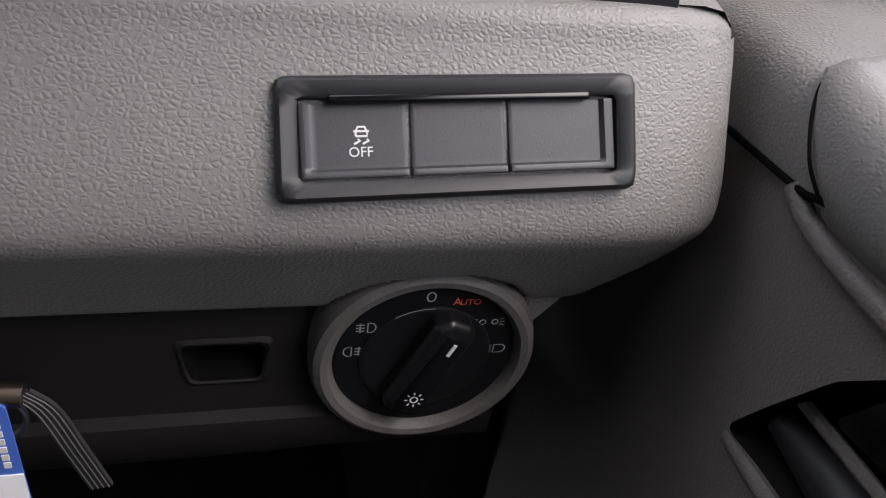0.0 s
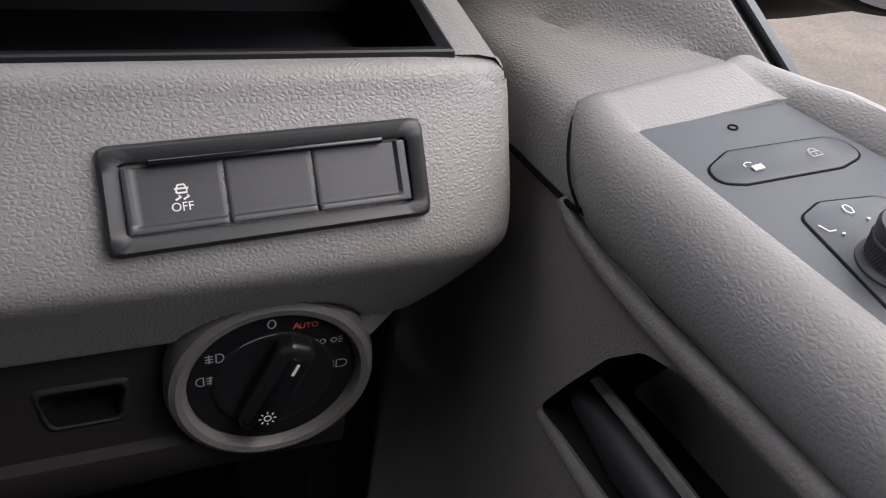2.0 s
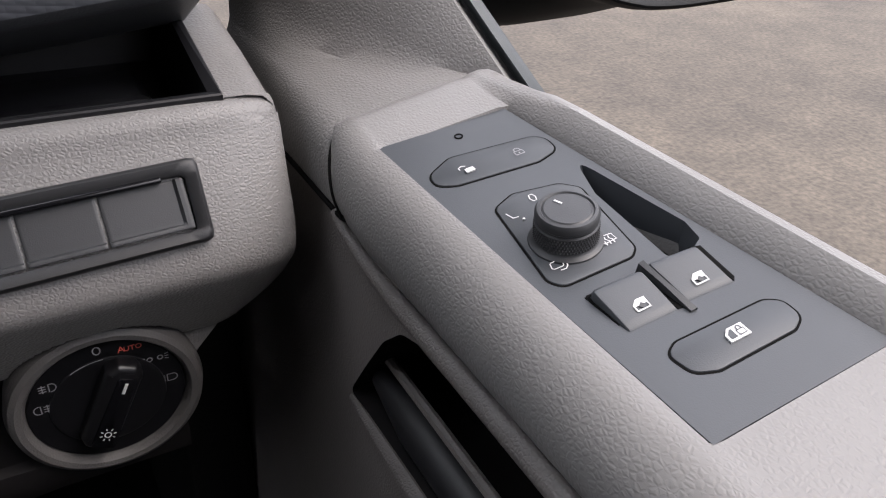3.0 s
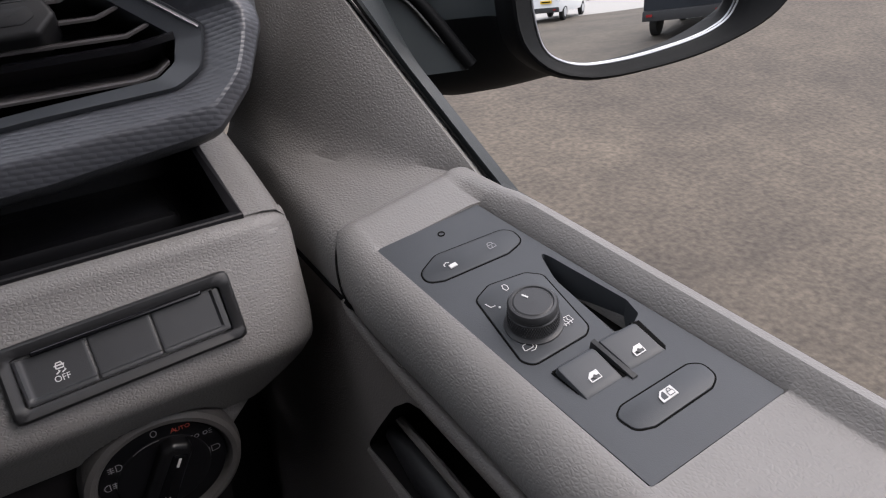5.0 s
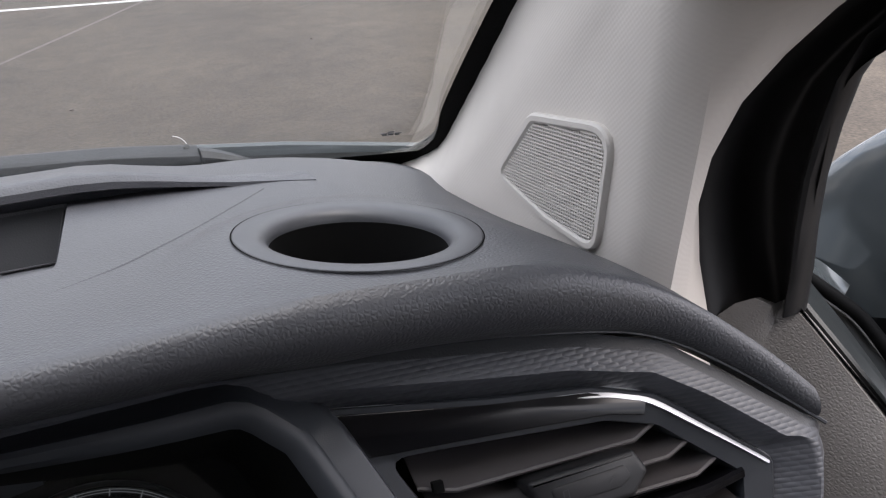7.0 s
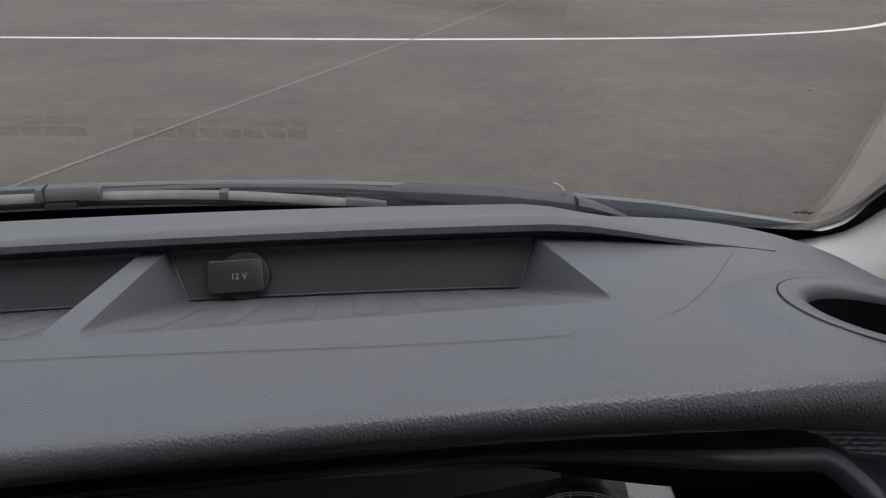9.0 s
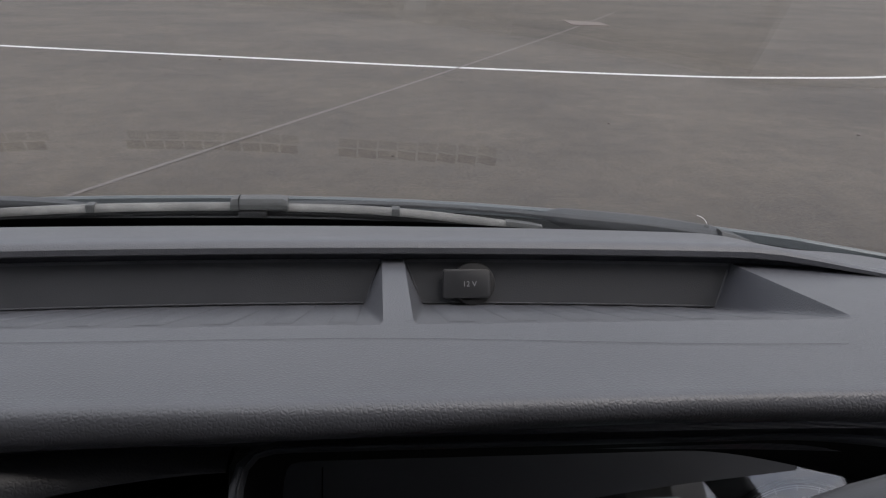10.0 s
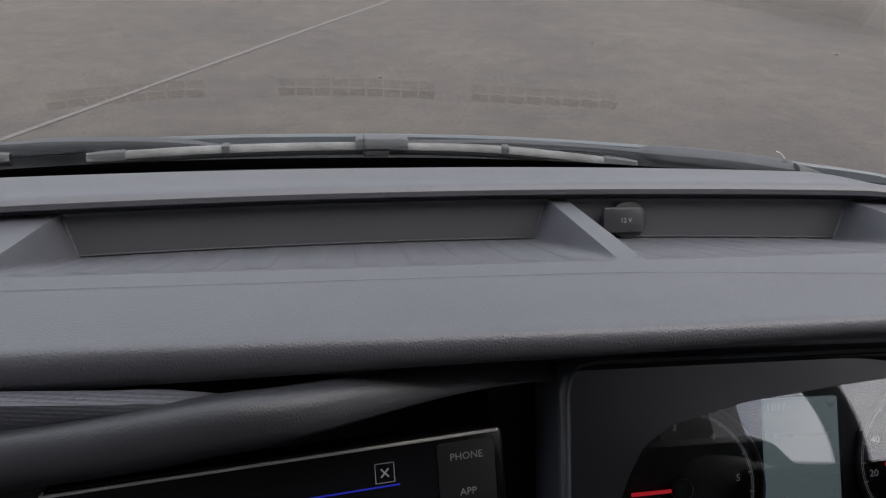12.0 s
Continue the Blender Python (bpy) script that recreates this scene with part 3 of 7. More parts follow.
# raised rim in front of the pockets
rows = []
for x in [-0.98 + 0.02 * i for i in range(70)]:
    if x > 0.34:
        break
    l, w = lip_y(x), ws_base(x) - 0.015
    k = 1 - smoothstep(0.20, 0.305, x)
    zl, zr = top_z(x, l) + 0.0075 * k - 0.001, top_z(x, l) + 0.0150 * k + 0.0008
    zf = lambda y: rim_z(x, y)
    rows.append([Vector((x, l + 0.020, top_z(x, l + 0.020) - 0.010)), Vector((x, l + 0.018, zl)), Vector((x, l + 0.001, zl)), Vector((x, l - 0.0015, zl + 0.0015 * k)), Vector((x, l - 0.001, zr - 0.0035 * k)), Vector((x, l + 0.002, zr - 0.0008 * k)), Vector((x, l + 0.006, zr))] + [Vector((x, l + (w - l) * q, zf(l + (w - l) * q))) for q in (0.15, 0.3, 0.42, 0.5, 0.58, 0.7, 0.85, 1.0)])
part("rim", loft(rows), M_top, dashboard, "rounded rim along the windscreen")

# defroster slots on the rim, seen only as a faint reflection in the glass
for x0, x1 in ((-0.505, -0.363), (-0.295, -0.143), (-0.108, 0.034)):
    grille = thing("defroster_grille", "row of dark defroster slots in the rim under the glass", "air vent", group="defroster grilles")
    n = round((x1 - x0) / 0.0177)
    for i in range(n):
        a, b = x0 + (x1 - x0) * i / n + 0.0009, x0 + (x1 - x0) * (i + 1) / n - 0.0009
        yc = 0.132 - 0.55 * max(0, 0.5 * (a + b) + 0.16) ** 2
        part("slot", loft([[Vector((x, y, rim_z(x, y) + dz)) for x, y in ((a, yc - 0.0048), (b, yc - 0.0048), (b, yc + 0.0048), (a, yc + 0.0048))] for dz in (-0.003, 0.0006)], closed=True, cap=True), M_void, grille)
# seam behind the trays
seam = [(-0.70 + 0.02 * i, -0.186 - 0.02 * smoothstep(-0.1, 0.15, -0.70 + 0.02 * i)) for i in range(44)]
bm = bmesh.new()
loft([[Vector((x, y, top_z(x, y) + 0.0004)) for x, y in seam], [Vector((x, y + 0.0006, top_z(x, y) + 0.0004)) for x, y in seam]], bm=bm)
part("seam", bm, M_lip, dashboard, "fine seam line")
turn = spline([(0.170, -0.2012, 0), (0.189, -0.1985, 0), (0.2144, -0.1835, 0), (0.2302, -0.1672, 0), (0.246, -0.1487, 0), (0.2663, -0.1214, 0), (0.290, -0.088, 0)], 40)
part("ridge", tube([Vector((p.x, p.y, top_z(p.x, p.y) - 0.0003)) for p in turn], [0.0008 * smoothstep(-2, 14, k) for k in range(40)], 8), M_top, dashboard, "low ridge curving round the tray")

for a, b in POCKETS:
    rows = []
    for k in range(25):
        row = []
        for q in (0.06, 0.12, 0.5, 0.88, 0.95):
            inset = 0.0120 * (1 - q) + 0.0016
            x = a + inset + (b - a - 2 * inset) * k / 24
            w = tray_y(x)
            row.append(Vector((x, w - 0.015 + 0.015 * q - 0.0012, top_z(x, w - 0.015 + 0.015 * q) - 0.033 * (1 - q) + 0.0002)))
        rows.append(row)
    edge = [r[0] for r in rows]
    edge = [rows[0][3], rows[0][2]] + edge + [rows[-1][2], rows[-1][3]]
    part("tray_bead", tube([p + Vector((0, -0.0002, 0)) for p in edge], 0.0006, 6), M_top, dashboard, "rounded bead round the tray's wall")
    n = round((b - a - 0.03) / 0.0335)
    for k in range(n):
        x = a + 0.026 + 0.0335 * k
        line = [-0.150 + (tray_y(x) - 0.022 + 0.150) * j / 12 for j in range(13)]
        part("floor_rib", loft([[Vector((x + dx, y, dash_z(x, y) + h * smoothstep(-0.151, -0.147, y) + 0.0001)) for y in line] for dx, h in ((-0.0075, 0.0), (-0.0068, 0.0005), (0.0068, 0.0005), (0.0075, 0.0))]), M_top, dashboard)
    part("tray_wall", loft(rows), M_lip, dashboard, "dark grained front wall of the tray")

# 12 V socket on the tray's front wall
m = frame_m((0.0005, tray_y(0) - 0.0130, 1.1498), (1, 0.0, 0), (0, 0.42, 0.9))
socket = thing("power_socket", "black 12 volt socket with a closed flap", "socket")
part("base", plate(disc(0.0028, 0.0, 0.0160), m, -0.006, 0.003, 0.001), M_black, socket)
flap = part("flap", plate(rounded([(-0.0198, -0.0105), (0.0150, -0.0105), (0.0150, 0.0108), (-0.0198, 0.0108)], [0.002, 0.004, 0.005, 0.002]), m, 0.003, 0.0062, 0.001), M_button, socket)
writing("mark", "12 V", m @ Matrix.Translation((-0.0005, -0.0003, 0.0064)), 0.0055, M_dimwhite, flap)

# cup holder in the dash end
m = frame_m((CUP[0], CUP[1], top_z(*CUP)), (1, 0, -0.14), (0, 1, -0.13))
cup = thing("cup_holder", "round cup holder sunk in the dash top", "cup holder")
part("ring", lathe([(0.0354, -0.014), (0.0354, -0.0048), (0.0359, -0.0030), (0.0370, -0.0014), (0.0386, -0.0003), (0.0404, 0.0004), (0.0478, 0.0007), (0.0485, 0.0005), (0.0488, -0.0002), (0.0488, -0.009)], m, closed=True), M_ring, cup)
part("gap", lathe([(0.0488, 0.0003), (0.0494, 0.0003)], m, 72, closed=True), M_void, cup, "dark joint round the ring")
# the well's depth is darkened by colour
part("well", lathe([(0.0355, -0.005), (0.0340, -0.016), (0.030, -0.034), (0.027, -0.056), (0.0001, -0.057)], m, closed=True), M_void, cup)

# ---- vent pod at the dash end ----
VM = frame_m((0.3403, -0.2973, 1.1279), (0.988, -0.154, 0), (0.091, 0.583, 0.807))
mm = lambda pts: [(a / 1000, b / 1000) for a, b in pts]
POD_OUT = mm([(-122, 70.4), (-72, 68), (-20, 62), (20, 57), (52, 48), (112, 3), (113, -7), (102, -33), (85, -52), (16, -63), (-60, -70)])
POD_IN = mm([(-122, 52), (-72, 48.3), (-20, 41), (21, 37), (47, 29), (89, -5), (84, -24), (73, -31), (16, -36.5), (-29, -42), (-60, -45)])
OPEN = mm([(-58, 27), (-40, 26.5), (-10, 25), (26, 23), (46, 17), (76.5, -8), (74, -19), (66, -25), (20, -30), (-27, -36), (-38, -10)])
RAD = [0.002, 0.01, 0.01, 0.02, 0.012, 0.004, 0.006, 0.012, 0.012, 0.02, 0.002]


def ring3(pts, z, r=RAD, n=120, grow=0.0):
    P = even([(*p, 0) for p in rounded(pts, r)], n, closed=True)
    if grow:
        k = len(P)
        Q = []
        for i in range(k):
            d = (P[(i + 1) % k] - P[i - 1]).normalized()
            Q.append(P[i] + Vector((d.y, -d.x, 0)) * grow)
        P = Q
    return [VM @ Vector((p.x, p.y, z)) for p in P]


def ray_ring(pts, r, z, n=220, grow=0.0):
    """The rounded outline met by even rays from the vent's middle."""
    P, out = [Vector(p) for p in rounded(pts, r)], []
    c = Vector((0.010, 0.0))
    for i in range(n):
        d = Vector((math.cos(2 * math.pi * i / n), math.sin(2 * math.pi * i / n)))
        far = 0.0
        for a, b in zip(P, P[1:] + P[:1]):
            e = b - a
            k = d.x * e.y - d.y * e.x
            if abs(k) > 1e-12:
                t, q = ((a - c).x * e.y - (a - c).y * e.x) / k, ((a - c).x * d.y - (a - c).y * d.x) / k
                if t > 0 and -1e-6 <= q <= 1 + 1e-6:
                    far = max(far, t)
        p = c + d * (far + grow)
        out.append(VM @ Vector((p.x, p.y, z)))
    return out


area = sum(POD_OUT[i - 1][0] * POD_OUT[i][1] - POD_OUT[i][0] * POD_OUT[i - 1][1] for i in range(len(POD_OUT)))
SG = 1 if area > 0 else -1
pod = thing("air_vent", "black side air vent with angled blades in a textured decor surround", "air vent")
OUTER = even([(*p, 0) for p in rounded(POD_OUT, RAD)], 160, closed=True)
INNER = even([(*p, 0) for p in rounded(POD_IN, RAD)], 160, closed=True)
rows = [[] for k in range(9)]
for i in range(160):
    o, q = OUTER[i], min(INNER, key=lambda c: (c - OUTER[i]).length) * 0.5 + INNER[i] * 0.5
    d = (OUTER[(i + 1) % 160] - OUTER[i - 1]).normalized()
    ox, oy = d.y * SG, -d.x * SG
    top = smoothstep(0.1, 0.75, oy)
    kc = 0.45 + 0.22 * top - 0.13 * smoothstep(0.3, 0.9, ox)
    edge = -0.007 * (1 - top)
    for row, (t, z, g) in zip(rows, ((0, edge - 0.05, -0.010), (0, edge - 0.004, 0), (0, edge, 0), ((0.12 + 0.25 * top) * kc, edge + (0.3 + 0.25 * top) * (0.0035 - edge), 0), (0.8 * kc, 0.0034, 0), (kc, 0.0038, 0), (kc + 0.12 * (1 - kc), 0.0030, 0), (1, -0.0060, 0), (1, -0.012, 0))):
        c = o.lerp(q, t)
        row.append(VM @ Vector((c.x + ox * g, c.y + oy * g, z)))
# the hood of the instruments hides the vent's other end
BN = frame_m((0.10, -0.290, 1.135), (1, 0, 0), (0, 0.6, 0.8))


def clear_hood(bm):
    """Takes away what would stand inside the hood of the instruments."""
    inv = BN.inverted()
    for co, no in ((Vector((0.152, 0.047, 0)), Vector((1, 0.366, 0))), (Vector((0, 0.052, 0)), Vector((0, 1, 0)))):
        bmesh.ops.bisect_plane(bm, geom=bm.verts[:] + bm.edges[:] + bm.faces[:], plane_co=BN @ co, plane_no=BN.to_3x3() @ no)
    hid = [fc for fc in bm.faces for q in [inv @ fc.calc_center_median()] if q.x < 0.152 + 0.366 * (0.047 - q.y) and q.y < 0.052]
    bmesh.ops.delete(bm, geom=hid, context="FACES")
    return bm


part("surround_edge", clear_hood(loft(rows[:4], closed=True)), M_lip, pod, "smooth dark edge of the surround")
part("decor_surround", clear_hood(loft(rows[3:], closed=True)), M_decor, pod, "scale-textured black decor surround")
part("surround_frame", clear_hood(loft([ray_ring(POD_IN, RAD, -0.012, grow=0.001), ray_ring(POD_IN, RAD, -0.0042), ray_ring(POD_IN, RAD, -0.0032, grow=-0.0010), ray_ring(OPEN, 0.004, -0.0065), ray_ring(OPEN, 0.004, -0.0080, grow=-0.0004), ray_ring(OPEN, 0.004, -0.055)], closed=True)), M_slate, pod, "satin slate inner frame")
# chrome strip along the upper edge
strip = [(-92, 49.1), (-72, 47.5), (-20, 40), (21, 36), (36, 32.4), (47, 27.6), (66, 12.5), (87.5, -4.6)]
P = spline([(a / 1000, b / 1000, 0) for a, b in strip], 60)
lo, hi = [], []
for i, p in enumerate(P):
    d = (P[min(i + 1, 59)] - P[max(i - 1, 0)]).normalized()
    w = 0.0004 + 0.0036 * smoothstep(0.44, 0.60, i / 59) * (1 - 0.35 * smoothstep(0.70, 0.95, i / 59))
    nn = Vector((-d.y, d.x, 0))
    lo.append(p - nn * w)
    hi.append(p + nn * 0.0010)
fat = [0.15 + 0.85 * smoothstep(0.40, 0.60, i / 59) for i in range(60)]
bm = loft([[VM @ Vector((*p.xy, -0.008)) for p in hi], [VM @ Vector((*p.xy, -0.0050)) for p in hi]] + [[VM @ Vector((*h.lerp(q, t).xy, -0.0050 + z * f)) for h, q, f in zip(hi, lo, fat)] for t, z in ((0.35, 0.0010), (0.7, 0.0019), (0.92, 0.0022), (1.0, 0.0018))] + [[VM @ Vector((*p.xy, -0.006)) for p in lo]])
part("chrome_strip", bm, M_chrome, pod, "bright satin chrome strip")
part("gloss_panel", plate(mm([(-92, 47.7), (-72, 46), (-20, 38.5), (20, 34.5), (42, 27.5), (40, 22), (26, 25), (-10, 27), (-58, 29), (-83, 30)]), VM, -0.006, -0.0030, 0.0005), M_gloss, pod, "dark smooth panel over the blades")
BLADES = [[(-49, 14.5), (-35, 10.8), (36, 13.0), (46, 18)], [(-45.5, 4.6), (-31, 1.3), (48, 4.0), (58, 8.4)], [(-41.5, -4.4), (-28, -7.5), (58, -5.0), (67.5, -0.6)], [(-29, -23.4), (-15, -27.4), (58, -24.4), (66, -22.7), (72, -18)]]
for line in BLADES:
    front = [Vector((a / 1000, b / 1000, -0.0075)) for a, b in line]
    rows = [[VM @ (p + Vector((0, 0.0010, -0.0005))) for p in front], [VM @ (p + Vector((0, 0, 0))) for p in front], [VM @ (p + Vector((0, -0.0008, -0.0008))) for p in front],
            [VM @ (p + Vector((0, 0.0118, -0.028))) for p in front], [VM @ (p + Vector((0, 0.0134, -0.027))) for p in front]]
    rows.append(rows[0])
    part("blade", loft([list(r) for r in rows]), M_blade, pod)
# black plate added where the duct would only be in shade
part("duct_shade", plate(rounded(OPEN, 0.004), VM, -0.040, -0.0320), M_void, pod, "black plate for the dark depth behind the blades")
bar = [Vector((a / 1000, b / 1000, -0.006)) for a, b in [(-35, -12.8), (-20, -14.6), (60, -11.0), (76, -8)]]
part("crossbar", loft([[VM @ (p + Vector((0, dy, dz))) for p in bar] for dy, dz in ((0.0022, -0.012), (0.0022, 0.0), (0.0008, 0.0012), (-0.0016, 0.0006), (-0.0022, -0.012))]), M_gloss, pod, "glossy black crossbar")
KN = rounded(mm([(-12.5, 9.5), (30, 12), (34.5, 3.5), (27, -4.5), (-7, -6)]), [0.002, 0.002, 0.003, 0.004, 0.004])
knob = part("slider", plate(KN, VM, -0.02, 0.0025, 0.0022, 3), M_black, pod, "black slider tab")
part("slider_recess", plate(rounded(mm([(-5, 5.5), (25, 7.5), (27, 3), (22, 0), (-2, -1)]), 0.002), VM, 0.0022, 0.0030, 0.0006), M_black, knob)
part("mark", strokes([[p for p in mm([(0, 1), (2, 1.2), (2, 4), (0, 3.8), (0, 1)])], [p for p in mm([(17, 4), (22, 4.6)])], [p for p in mm([(18, 2.4), (21, 5.6)])]], VM, 0.0004, 0.0032), M_button, knob)
part("louvre_pin", box(-0.0445, 0.0125, -0.006, -0.0405, 0.0165, -0.002, 0.0004, VM), M_void, pod)
part("louvre_pin", box(-0.0285, -0.022, -0.006, -0.0255, -0.0185, -0.002, 0.0004, VM), M_void, pod)

# wall under the dash lip with its shade painted black, a stitched seam, and the decor band running on over the
# instruments
rows = []
for p in [q for q in SL if q.x < 0.12]:
    f = front_y(p.x)
    z0, th = top_z(p.x, f), roll_size(p.x)
    a = Vector((p.x, f + 0.0005, z0 - 0.0240 * th))
    rows.append([a + Vector((0, 0.004, 0.001)), a, a.lerp(p, 0.4) + Vector((0, 0.003, 0.0005)), a.lerp(p, 0.8) + Vector((0, 0.002, 0.0005)), p, p + Vector((0, 0.004, -0.006))])
part("recess", loft(rows), M_tray, dashboard, "recess under the dash lip, coloured black for its shade")
part("stitched_seam", tube([p + Vector((0, -0.0004, 0.0004)) for p in SL], 0.0008, 6), M_slate, dashboard, "thin stitched seam")
rows = []
up, out = VM.col[1].xyz, VM.col[2].xyz
for p in SL:
    if -0.25 < p.x < 0.236:
        rows.append([p - up * d + out * z for d, z in ((0.0045, 0.0021), (0.006, 0.0026), (0.009, 0.0035), (0.0125, 0.0040), (0.0145, 0.0032), (0.0165, 0.0005), (0.0185, -0.0040), (0.0200, -0.0090))])
part("band_edge", loft([[p + Vector((0, 0, 0)), p - up * 0.002 + out * 0.001, p - up * 0.0045 + out * 0.0021] for p in SL if -0.25 < p.x < 0.236]), M_lip, dashboard, "smooth dark edge over the decor band")
part("decor_band", loft(rows), M_decor, dashboard, "scale-textured black decor band")

# ---- dashboard, lower part at the driver's end ----
def end_x(z):
    """The lower dash panel's outer end at height z."""
    return lerp_table([(0.951, 0.414), (0.957, 0.4215), (0.962, 0.4265), (0.968, 0.4310), (0.976, 0.4350), (0.9885, 0.4375), (1.003, 0.4392), (1.017, 0.4400), (1.034, 0.4415), (1.06, 0.4410)], z)


PROFILE = [(-0.3435, 1.0462), (-0.3475, 1.0455), (-0.3510, 1.0425), (-0.3535, 1.0370), (-0.3590, 1.0275), (-0.3650, 1.0175), (-0.3708, 1.0070), (-0.3745, 0.9985), (-0.3755, 0.9935), (-0.3745, 0.9895), (-0.3715, 0.9845), (-0.3675, 0.9785), (-0.3635, 0.9725), (-0.3592, 0.9655), (-0.3550, 0.9585), (-0.3520, 0.9540), (-0.3460, 0.9515), (-0.3350, 0.9510)]
lower = thing("lower_dash_panel", "grey leather-grained lower dash panel beside the door", "dash panel")
rows = []
PROFILE = [(p.x, p.y) for p in spline([(y, z, 0) for y, z in PROFILE], 70)]


def hollow(x, y, z):
    """How far the panel is set back where the light switch's collar stands in it."""
    r = math.hypot(x - 0.3621, z - 0.9336)
    return max(0.0, -0.350 - y) * (1 - smoothstep(0.0362, 0.0385, r))


for x in [0.03 + 0.03 * i for i in range(9)] + [0.29 + 0.003 * i for i in range(8)] + [0.314 + 0.0015 * i for i in range(61)]:
    rows.append([Vector((x, y + hollow(x, y, z), z)) for y, z in PROFILE])
for j in range(1, 9):
    a = j / 8 * math.pi / 2
    rows.append([Vector((0.405 + (end_x(z) - 0.405) * math.sin(a), y + 0.009 * (1 - math.cos(a)), z - (0.004 * (1 - math.cos(a)) if z > 1.04 else 0))) for y, z in PROFILE])
rows.append([Vector((end_x(z) - 0.001, y + 0.05, z + 0.006 * (z > 1.03))) for y, z in PROFILE])
rows.append([Vector((end_x(z) - 0.004, y + 0.10, z + 0.010 * (z > 1.03))) for y, z in PROFILE])
part("face_panel", loft(rows), M_dash, lower)
skirt = [(0.36, 0.966), (0.4150, 0.966), (0.4095, 0.957), (0.3995, 0.947), (0.3900, 0.934), (0.3780, 0.926), (0.36, 0.924)]
part("skirt", plate(rounded(skirt, 0.004), frame_m((0, -0.462, 0), (1, 0, 0), (0, 0.12, 1)), -0.03, 0.0, 0.003), M_dash, lower, "grey skirt beside the light switch")
# ledge beside the tray
rows = []
for y, z in ((-0.3436, 1.0462), (-0.33, 1.0496), (-0.305, 1.0556), (-0.27, 1.062)):
    rows.append([Vector((0.4205, y, z)), Vector((0.430, y, z)), Vector((0.4365, y, z - 0.0012)), Vector((0.4400, y, z - 0.005)), Vector((0.4412, y + 0.004, z - 0.014))])
part("ledge", loft(rows), M_dash, lower)
# open tray between the panel and the vent
tray = part("tray", bmesh.new(), M_tray, lower, "open black tray above the buttons")
TR = frame_m((0, 0, 0), (1, 0, 0), (0, 1, 0.24))
o = [(0.05, -0.3445), (0.4215, -0.3445), (0.4215, -0.25), (0.05, -0.25)]
z_of = lambda y: 1.0470 + (y + 0.3445) * 0.24
ring = lambda inset, dz: [Vector((x + (inset if x < 0.2 else -inset), y + (inset if y < -0.3 else -inset), z_of(y) + dz)) for x, y in o]
bm = loft([ring(0, -0.004), ring(0, 0.0006), ring(0.0006, 0.0012), ring(0.0045, 0.0008), ring(0.0052, -0.002), ring(0.009, -0.034)], closed=True)
fl = ring(0.009, -0.034)
bm.faces.new([bm.verts.new(p) for p in fl])
bm.to_mesh(tray.data)
bm.free()
part("tray_step", box(0.06, -0.300, 1.016, 0.405, -0.255, 1.034, 0.004), M_tray, lower)

# knee panel under it, with the small slot
def band_ring(outline, m):
    """A low rounded bead round a flat outline."""
    P = even([(*p, 0) for p in outline], 60, closed=True)
    c = sum(P, Vector()) / len(P)
    return loft([[m @ Vector((c.x + (p.x - c.x) * k + (p.x > c.x) * g - (p.x < c.x) * g, c.y + (p.y - c.y) * k + (p.y > c.y) * g - (p.y < c.y) * g, z)) for p in P] for k, g, z in ((1.0, 0.0, -0.002), (1.0, 0.0004, 0.0006), (1.0, 0.0010, 0.0011), (1.0, 0.0018, 0.0008), (1.0, 0.0026, -0.0002))], closed=True)


knee = thing("knee_panel", "dark knee panel under the dash with a small oblong slot", "panel")
SLOT = [(0.2865, 0.9395), (0.3135, 0.9395), (0.3105, 0.9265), (0.2905, 0.9265)]
km = frame_m((0, -0.439, 0), (1, 0, 0), (0, 0.10, 1))
bm = bmesh.new()


holed(bm, [(0.03, 0.975), (0.405, 0.975), (0.398, 0.955), (0.385, 0.915), (0.345, 0.9125), (0.28, 0.9125), (0.03, 0.913)], rounded(SLOT, 0.003), km)
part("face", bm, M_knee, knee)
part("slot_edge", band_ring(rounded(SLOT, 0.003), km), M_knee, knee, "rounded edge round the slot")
bm = loft([[km @ Vector((*p, z)) for p in rounded(SLOT, 0.003)] for z in (0.0008, -0.012, -0.022)], closed=True)
bm.verts.ensure_lookup_table()
bm.faces.new(bm.verts[-len(rounded(SLOT, 0.003)):])
part("slot", bm, M_void, knee, "deep black slot")
rows = []
for x in [0.03 + 0.02 * i for i in range(19)]:
    k = smoothstep(0.30, 0.40, x)
    rows.append([km @ Vector((x, 0.9135, 0.0)), km @ Vector((x, 0.911, 0.0035)), km @ Vector((x, 0.907, 0.004)), km @ Vector((x, 0.896, 0.001)), km @ Vector((x, 0.890 + 0.006 * k, -0.004)), km @ Vector((x, 0.885 + 0.008 * k, -0.03)), km @ Vector((x, 0.880, -0.10))])
part("lower_edge", loft(rows), M_knee, knee)

# ---- rotary light switch ----
DC = Vector((0.3621, -0.3546, 0.9336))
DM = frame_m(DC, (1, 0, 0), (0, -0.045, 1))
switch = thing("light_switch", "round rotary headlight switch with a black dial in a grey collar", "switch")
part("collar", lathe([(0.0345, -0.060), (0.0362, -0.012), (0.0369, -0.002), (0.0356, 0.0022), (0.0335, 0.0036), (0.0312, 0.0032), (0.0297, 0.0012), (0.0294, -0.004)], DM, 96, closed=True), M_collar, switch, "grey grained collar")
part("dial_face", lathe([(0.0296, -0.006), (0.0294, -0.0006), (0.0288, 0.0002), (0.0001, 0.0002)], DM, 96, closed=True), M_face, switch, "smooth black dial face")
M_grip = node_mat("smooth_black_grip", (0.006, 0.006, 0.007), 0.32, spec=0.4)[0]
